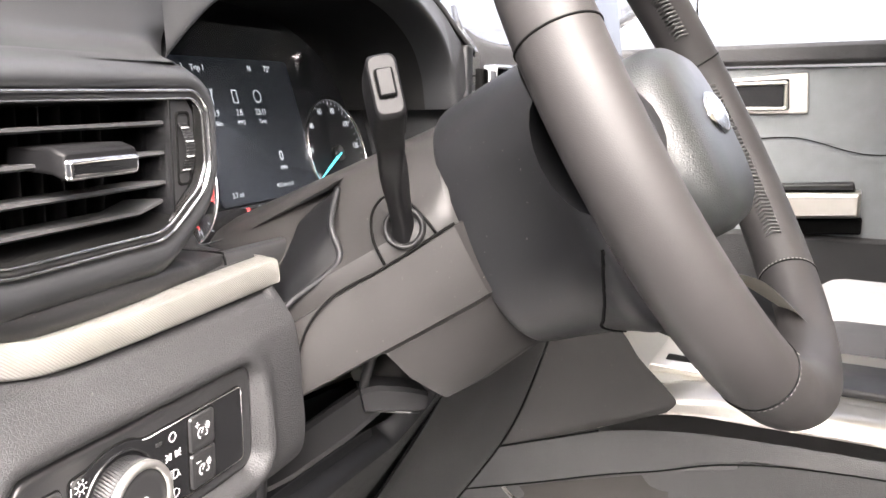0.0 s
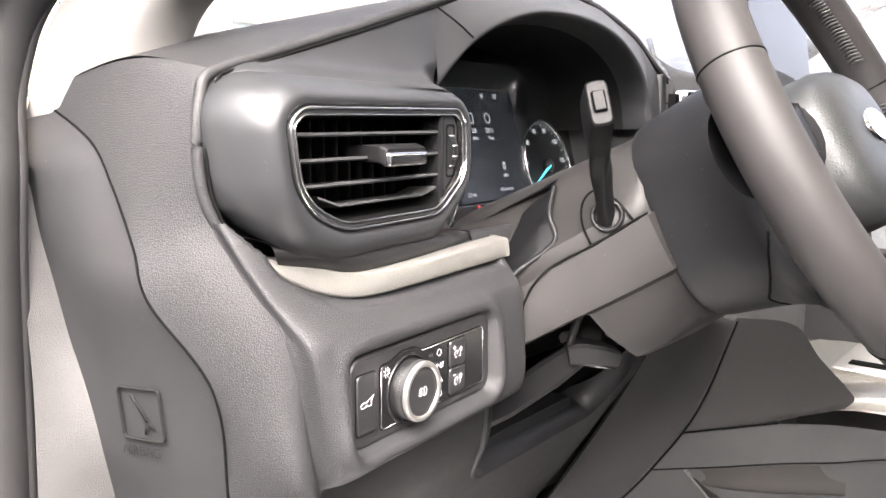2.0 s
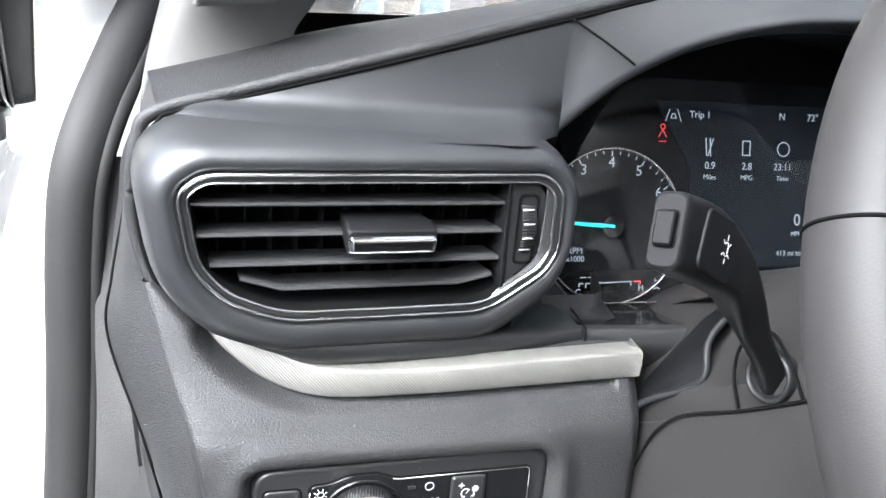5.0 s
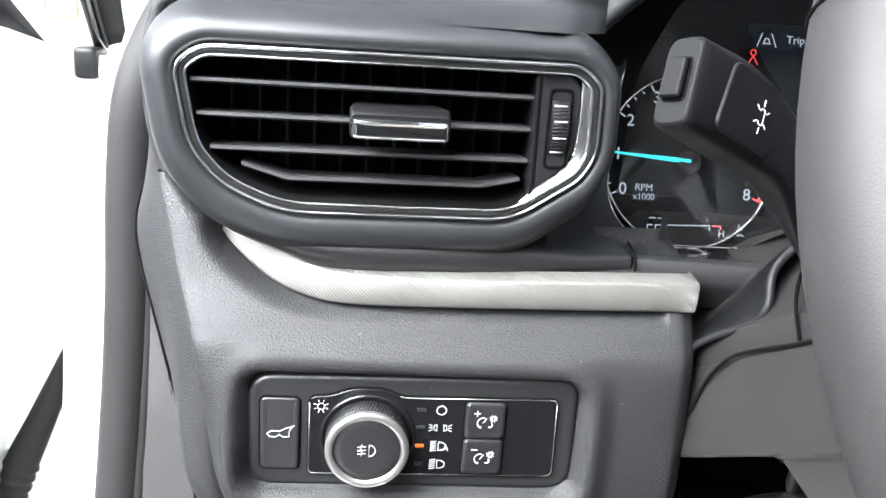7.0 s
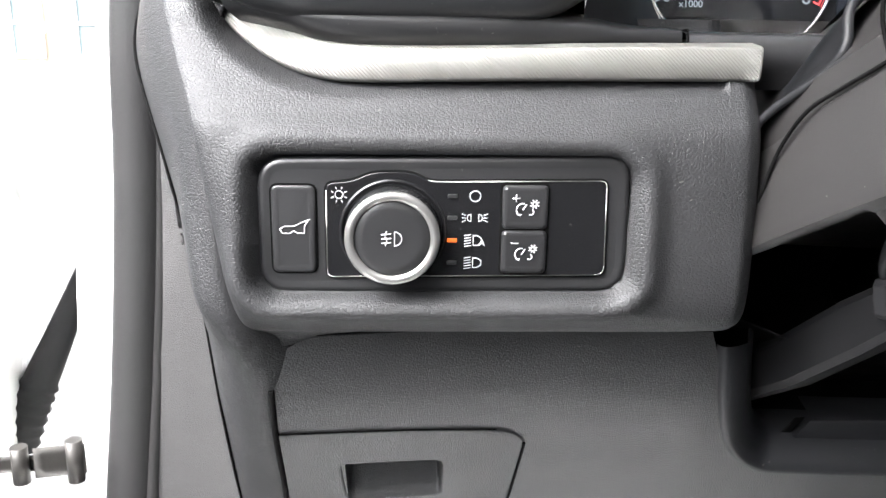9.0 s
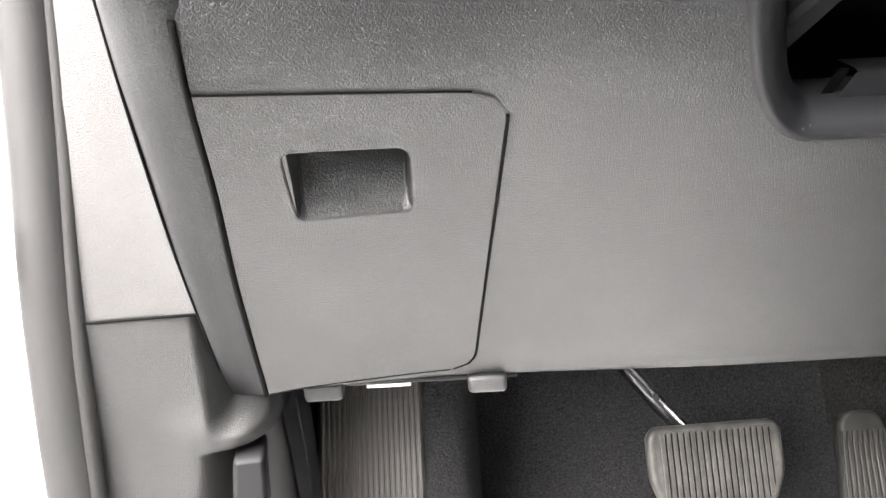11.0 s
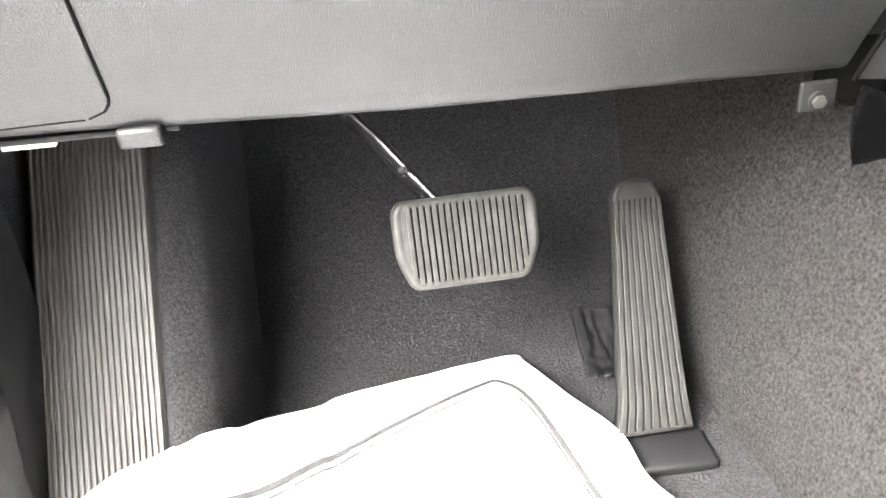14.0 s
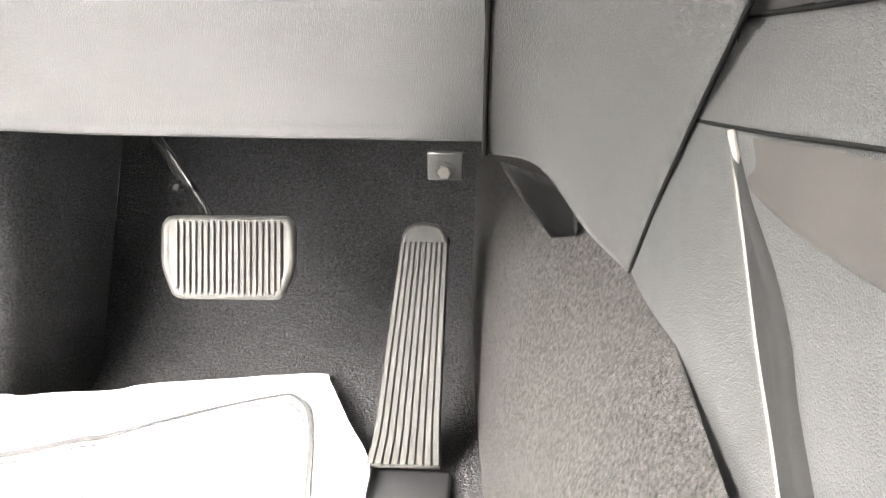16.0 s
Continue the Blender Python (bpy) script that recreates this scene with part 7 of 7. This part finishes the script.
def build_stalk():
    st = thing("turn_signal_stalk", (0.446, 0.250, 1.218), "black turn signal stalk with a square end button", "stalk")
    path = [(0.4525, 0.2545, 1.2110), (0.4425, 0.2512, 1.2270), (0.4290, 0.2472, 1.2450), (0.4175, 0.2440, 1.2620), (0.4045, 0.2402, 1.2790), (0.3827, 0.2300, 1.2935), (0.3590, 0.2152, 1.3040)]
    size = [(0.0062, 0.0066), (0.0056, 0.0062), (0.0062, 0.0072), (0.0072, 0.0098), (0.0080, 0.0138), (0.0084, 0.0170), (0.0076, 0.0160)]
    P, S = [Vector(p) for p in spline(path, 48)], spline(size, 48)
    rows, frames = [], []
    for i, (p, (w, h)) in enumerate(zip(P, S)):
        t = (P[min(i + 1, 47)] - P[max(i - 1, 0)]).normalized()
        turn = min(1.0, max(0.0, (i - 14) / 18))
        side = Vector((-0.15, -1, 0)).lerp(Vector((0.63, -0.76, 0.155)), turn * turn * (3 - 2 * turn))
        side = (side - t * side.dot(t)).normalized()
        up = t.cross(side).normalized()
        up = up if up.z > 0 else -up
        frames.append((p, t, side, up))
        o = rounded([(-w, -h), (w, -h), (w, h), (-w, h)], min(w, h) * 0.62, 6)
        rows.append([p + side * a + up * b for a, b in o])
    p, t, side, up = frames[-1]
    o = rounded([(-0.0064, -0.0145), (0.0064, -0.0145), (0.0064, 0.0145), (-0.0064, 0.0145)], 0.0045, 6)
    rows.append([p + t * 0.0018 + side * a + up * b for a, b in o])
    bm = grid_mesh(rows, closed=True)
    bm.verts.ensure_lookup_table()
    k = len(rows[0])
    bm.faces.new([bm.verts[len(bm.verts) - k + i] for i in range(k)])
    bmesh.ops.recalc_face_normals(bm, faces=bm.faces[:])
    part("stalk_body", bm, M_STALK, st)
    E = (p + t * 0.0018, side, up, t)
    o = box2(0.0, 0.0005, 0.0082, 0.0140, 0.0012)
    part("end_button_gap", plate(E, shrink(o, -0.0008), -0.001, 0.0003, 0.0001), M_GAP, st)
    part("end_button", plate(E, o, 0.0, 0.0032, 0.0008), M_STALK, st, "square push button on the end")
    p, t, side, up = frames[40]
    F = (p + side * 0.0084, -t, up, side)
    cap = rounded([(-0.014, -0.0125), (0.016, -0.0135), (0.021, 0.0), (0.015, 0.0130), (-0.012, 0.0130)], 0.004)
    part("switch_cap", plate(F, cap, -0.003, 0.0012, 0.0006), M_STALK, st, "smooth satin cap")
    car = [box2(0.008, 0, 0.0026, 0.0058, 0.001)] + [[(0.008 + 0.0026 * math.cos(a), 0.0040 * math.sin(a)), (0.008 + 0.0042 * math.cos(a), 0.0062 * math.sin(a))] for a in np.linspace(0.5, 2 * math.pi + 0.5, 7)[:-1]]
    part("icon", lines(F, car, 0.0004, 0.0012), M_PRINT, st)
    part("icon", lines(F, [[(0.0235, 0.002 - i * 0.0016), (0.0275, 0.001 - i * 0.0016)] for i in range(4)], 0.0006, 0.0), M_PRINT, st)
    # round cup with a dark well, set into the socket plate
    n = Vector((-0.93, -0.31, 0.18)).normalized()
    a = Vector((0, 0, 1)).cross(n).normalized()
    C = (Vector((0.4462, 0.2512, 1.2190)), a, n.cross(a), n)
    part("boot", stack(C, [(circle2(0, 0, 0.0136), -0.006), (circle2(0, 0, 0.0132), 0.0010), (circle2(0, 0, 0.0122), 0.0026), (circle2(0, 0, 0.0110), 0.0026), (circle2(0, 0, 0.0098), 0.0004), (circle2(0, 0, 0.0090), -0.003)]), M_BLACK, st, "round rubber socket cup")


# ---- centre console and far side of the cabin ----
def build_console():
    con = thing("centre_console", (1.0, 0.0, 0.42), "dark centre console with silver edged top", "console")
    side = [[(0.8435, 0.385, 0.836), (0.8538, 0.30, 0.8595), (0.868, 0.18, 0.893), (0.876, 0.0, 0.93), (0.882, -0.7, 0.935)],
            [(0.8385, 0.425, 0.775), (0.8536, 0.30, 0.775), (0.868, 0.18, 0.78), (0.874, 0.0, 0.79), (0.88, -0.7, 0.79)],
            [(0.833, 0.472, 0.706), (0.8520, 0.31, 0.70), (0.864, 0.18, 0.70), (0.870, 0.0, 0.70), (0.876, -0.7, 0.70)],
            [(0.827, 0.50, 0.66), (0.846, 0.30, 0.62), (0.858, 0.15, 0.6), (0.862, -0.1, 0.6), (0.868, -0.7, 0.6)]]
    # Darkened copy of the console plastic: weaker light put into the colour
    part("side_wall", surface(side, 40, 24), M_SIDE, con, "grained console side, darkened in colour for weaker light")
    up = [[(0.862, 0.285, 1.055), (0.868, 0.22, 1.055), (0.872, 0.19, 1.02), (0.876, 0.16, 0.99)],
          [(0.856, 0.33, 0.96), (0.868, 0.26, 0.955), (0.876, 0.21, 0.955), (0.880, 0.15, 0.975)],
          [(0.852, 0.365, 0.888), (0.868, 0.30, 0.908), (0.880, 0.233, 0.930), (0.884, 0.16, 0.960)]]
    part("upper_side", surface(up, 20, 20), M_COLUMN, con, "smooth dark upper side panel")
    mid = [[(0.852, 0.365, 0.888), (0.868, 0.30, 0.906), (0.882, 0.233, 0.925), (0.882, 0.10, 0.945), (0.882, -0.2, 0.95), (0.884, -0.7, 0.95)],
           [(0.8435, 0.385, 0.836), (0.8538, 0.30, 0.8595), (0.868, 0.18, 0.893), (0.872, 0.09, 0.913), (0.876, 0.0, 0.93), (0.882, -0.7, 0.935)]]
    part("middle_side", surface(mid, 30, 10), M_SIDE, con, "grained side below the silver edge, darkened in colour for weaker light")
    seam("console_gap", [(0.851, 0.367, 0.887), (0.867, 0.30, 0.906), (0.881, 0.233, 0.926)], con, 0.0012, 30)
    seam("console_gap", [(0.8430, 0.385, 0.836), (0.8533, 0.30, 0.8595), (0.8675, 0.18, 0.893), (0.8755, 0.0, 0.93), (0.88, -0.5, 0.935)], con, 0.0009, 50)
    trim = [[(0.882, 0.235, 0.928), (0.884, 0.16, 0.958), (0.884, 0.05, 0.962), (0.884, -0.2, 0.962), (0.884, -0.7, 0.962)], [(0.896, 0.225, 0.945), (0.90, 0.15, 0.976), (0.90, 0.05, 0.980), (0.90, -0.2, 0.980), (0.90, -0.7, 0.98)],
            [(0.93, 0.225, 0.950), (0.95, 0.15, 0.978), (0.95, 0.05, 0.980), (0.95, -0.2, 0.980), (0.95, -0.7, 0.98)]]
    part("silver_edge", thicken(surface(trim, 40, 12), 0.003), M_ALU, con, "bright silver console edge")
    top = [[(0.94, 0.26, 0.97), (1.05, 0.27, 0.98), (1.16, 0.26, 0.97)], [(0.94, 0.12, 0.974), (1.05, 0.12, 0.976), (1.16, 0.12, 0.974)], [(0.94, -0.7, 0.974), (1.05, -0.7, 0.976), (1.16, -0.7, 0.974)]]
    part("top", thicken(surface(top, 12, 30), 0.01), M_ALU, con, "silver console top plate")
    part("cup_tray", block(0.985, 1.09, -0.20, 0.0, 0.972, 0.984, 0.004), M_BLACK, con, "black tray")
    part("button_plate", block(0.975, 1.12, 0.12, 0.20, 0.972, 0.983, 0.003), M_ALU, con)
    part("slot", block(1.0, 1.02, 0.125, 0.185, 0.982, 0.985, 0.001), M_GAP, con)
    part("far_side", block(1.15, 1.18, -0.7, 0.30, 0.42, 0.965, 0.01), M_CONSOLE, con)
    part("front_body", block(0.88, 1.14, 0.27, 0.50, 0.60, 1.15, 0.03), M_CONSOLE, con)
    dial = part("gear_dial", tube([(1.03, 0.065, 0.975), (1.03, 0.065, 1.005)], 0.034, 40), M_ALU, con, "round silver gear selector")
    part("dial_base", tube([(1.03, 0.065, 0.974), (1.03, 0.065, 0.984)], 0.042, 40), M_CHROME, dial)
    part("dial_top", tube([(1.03, 0.065, 1.004), (1.03, 0.065, 1.0065)], 0.026, 40), M_GLOSS, dial)
    W = (Vector((0.8526, 0.308, 0)), Vector((0.119, -0.993, 0)), Vector((0, 0, 1)), Vector((-0.993, -0.119, 0)))
    at = lambda y, z, d: on(W, (0.308 - y) / 0.993, z, d)
    # smooth brown panel below the seam, with a soft crease along its lower edge
    brown = [[at(0.330, 0.8475, -0.001), at(0.283, 0.8625, 0.0012), at(0.225, 0.8785, 0.0012), at(0.15, 0.897, -0.001)],
             [at(0.320, 0.840, -0.001), at(0.275, 0.851, 0.0018), at(0.220, 0.865, 0.0020), at(0.15, 0.880, 0.0)],
             [at(0.312, 0.8335, 0.0), at(0.263, 0.8402, 0.0042), at(0.2113, 0.8498, 0.0048), at(0.15, 0.862, 0.003)],
             [at(0.310, 0.829, -0.003), at(0.259, 0.8355, -0.003), at(0.2085, 0.845, -0.003), at(0.15, 0.857, -0.005)]]
    part("upper_panel", surface(brown, 24, 14), M_BROWN, con, "smooth brownish panel above the pocket")
    rail = spline([at(0.3342, 0.8485, 0.001), at(0.3054, 0.8196, 0.0015), at(0.276, 0.7864, 0.0015), at(0.2517, 0.763, 0.0015), at(0.215, 0.729, 0.0015), at(0.14, 0.68, 0.001)], 40)
    part("side_rail", tube(rail, 0.0022, 8), M_RUBBER, con, "thin silver rail down the console side")
    edge = spline([at(0.3345, 0.848, 0.0), at(0.3072, 0.8309, 0.0), at(0.275, 0.8162, 0.0), at(0.2551, 0.8003, 0.0), at(0.2384, 0.779, 0.0), at(0.195, 0.745, 0.0), at(0.12, 0.70, 0.0)], 40)
    pocket = [[Vector(a).lerp(Vector(b), f) + W[3] * h for f, h in ((0.0, 0.0015), (0.4, 0.002), (0.8, 0.0025), (1.0, -0.006))] for a, b in zip(rail, edge)]
    part("side_pocket", surface(pocket, 10, 40), M_DULL, con, "dark grained strip beside the rail")


def build_far_side():
    fd = thing("passenger_door", (1.74, 0.0, 0.5), "grey and black far door trim with a silver handle", "car door")
    X = (Vector((1.72, 0, 0)), Vector((0, -1, 0)), Vector((0, 0, 1)), Vector((-1, 0, 0)))
    part("upper_trim", plate(X, rounded([(-0.55, 1.345), (1.2, 1.395), (1.2, 1.44), (-0.55, 1.38)], 0.01), -0.05, 0.02, 0.008), M_DOORTRIM, fd, "dark padded window ledge")
    part("skin", plate(X, rounded([(-0.6, 0.97), (1.2, 0.97), (1.2, 1.385), (-0.6, 1.34)], 0.01), -0.05, 0.0, 0.005), M_DOORGREY, fd, "grey grained door skin")
    part("lower_skin", plate(X, rounded([(-0.6, 0.45), (1.2, 0.45), (1.2, 1.055), (-0.6, 1.035)], 0.01), -0.05, 0.012, 0.01), M_DOORTRIM, fd, "black lower door trim")
    hb = rounded([(-0.31, 1.258), (-0.079, 1.268), (-0.084, 1.343), (-0.31, 1.322)], 0.006)
    part("handle_bezel", plate(X, hb, -0.002, 0.006, 0.002), M_ALU, fd, "bright silver handle bezel")
    hw = rounded([(-0.30, 1.266), (-0.112, 1.274), (-0.117, 1.331), (-0.30, 1.318)], 0.004)
    part("handle_well", plate(X, hw, 0.002, 0.0066, 0.0005), M_GLOSS, fd)
    hl = rounded([(-0.205, 1.270), (-0.115, 1.272), (-0.118, 1.328), (-0.225, 1.322)], 0.008)
    part("door_handle", ring(X, hl, shrink(hl, 0.007), 0.004, 0.016, 0.003), M_ALU, fd, "silver pull handle")
    part("armrest", plate(X, rounded([(-0.165, 1.068), (0.024, 1.084), (0.024, 1.130), (-0.165, 1.117)], 0.004), 0.0, 0.05, 0.006), M_ALU, fd, "silver-faced pull cup")
    # Near-black slab standing for the shaded recess under the pull cup
    part("pull_recess", plate(X, rounded([(-0.16, 1.035), (0.03, 1.05), (0.03, 1.080), (-0.15, 1.066)], 0.004), 0.0, 0.02, 0.004), M_GAP, fd)
    part("cup_rim", plate(X, rounded([(-0.17, 1.118), (0.015, 1.130), (0.01, 1.146), (-0.16, 1.132)], 0.004), 0.0, 0.035, 0.004), M_BLACK, fd)
    seam("crease", [on(X, -0.215, 1.211, 0.001), on(X, -0.1, 1.222, 0.001), on(X, 0.0, 1.20, 0.001), on(X, 0.06, 1.196, 0.001), on(X, 0.3, 1.20, 0.001)], fd, 0.001, 40)
    mir = thing("side_mirror", (1.95, 0.6, 1.4), "dark far side mirror housing beyond the window", "mirror")
    part("housing_edge", tube(spline([(1.9, 0.90, 1.50), (1.9, 0.87, 1.43), (1.9, 0.80, 1.405), (1.9, 0.60, 1.395)], 20), 0.008, 8), M_BLACK, mir)
    part("window_divider", tube([(1.74, 0.31, 1.38), (1.74, 0.295, 1.42), (1.74, 0.30, 1.52)], 0.006, 8), M_BLACK, mir)
    seat = thing("passenger_seat", (1.45, -0.25, 0.45), "black seat with pale grey cushion insert", "seat")
    part("cushion", block(1.22, 1.68, -0.55, 0.05, 0.62, 0.98, 0.06, 4), M_SEAT, seat, "black seat cushion")
    part("insert", block(1.30, 1.60, -0.50, 0.04, 0.80, 0.995, 0.05, 4), M_SEATG, seat, "pale grey cushion insert")
    part("seat_back", block(1.22, 1.68, -0.80, -0.55, 0.8, 1.55, 0.08, 4), M_SEAT, seat)
    part("seat_base", block(1.28, 1.62, -0.5, 0.0, 0.42, 0.64, 0.02), M_BLACK, seat)


def build_outside():
    b = thing("showroom_building", (2.0, 12.0, 0.0), "cream showroom building with tall white framed windows", "building")
    part("wall", block(-14, 14, 12.0, 12.3, 0, 5.5), M_FACADE, b, "cream rendered wall")
    F = plane((0, 12.0, 0), 0)
    for x, wide in [(1.56 - 0.94 * 12 + 0.94 * i, 0.50) for i in range(14)] + [(6.35, 0.66), (9.4, 0.66)]:
        w = part("window", ring(F, box2(x, 1.85, wide, 2.3, 0.02), box2(x, 1.85, wide - 0.12, 2.18, 0.02), -0.02, 0.06, 0.01), M_FRAMEW, b, "white window frame")
        part("pane", plate(F, box2(x, 1.85, wide - 0.12, 2.18, 0.01), -0.02, 0.012, 0.002), M_WINDOW, w)
        part("glazing_bar", plate(F, box2(x, 1.2, wide - 0.12, 0.05, 0.005), 0.0, 0.04, 0.004), M_FRAMEW, w)
        part("blind", plate(F, box2(x, 2.3, wide - 0.13, 0.9, 0.005), 0.0, 0.016, 0.002), M_FRAMEW, w, "pale blind behind the pane")
    for x in np.arange(-9.6, 9, 0.235):
        part("board_joint", plate(F, box2(x, 4.2, 0.02, 2.4, 0.002), 0.0, 0.012, 0.002), M_FACADE, b)
    s = thing("oval_sign", (2.5, 11.9, 1.75), "plain blue oval wall sign with a white rim", "sign")
    oval = lambda a, c: [(2.52 + a * math.cos(q), 1.92 + c * math.sin(q)) for q in np.linspace(0, 2 * math.pi, 40, endpoint=False)]
    part("rim", stack(F, [(oval(0.34, 0.2), 0.05), (oval(0.34, 0.2), 0.1)]), M_FRAMEW, s)
    part("field", stack(F, [(oval(0.31, 0.175), 0.09), (oval(0.31, 0.175), 0.11)]), M_BLUE, s, "blue enamel field")


build_vent()
build_switch_panel()
build_cluster()
build_column()
build_wheel()
build_stalk()
build_console()
build_far_side()
build_outside()
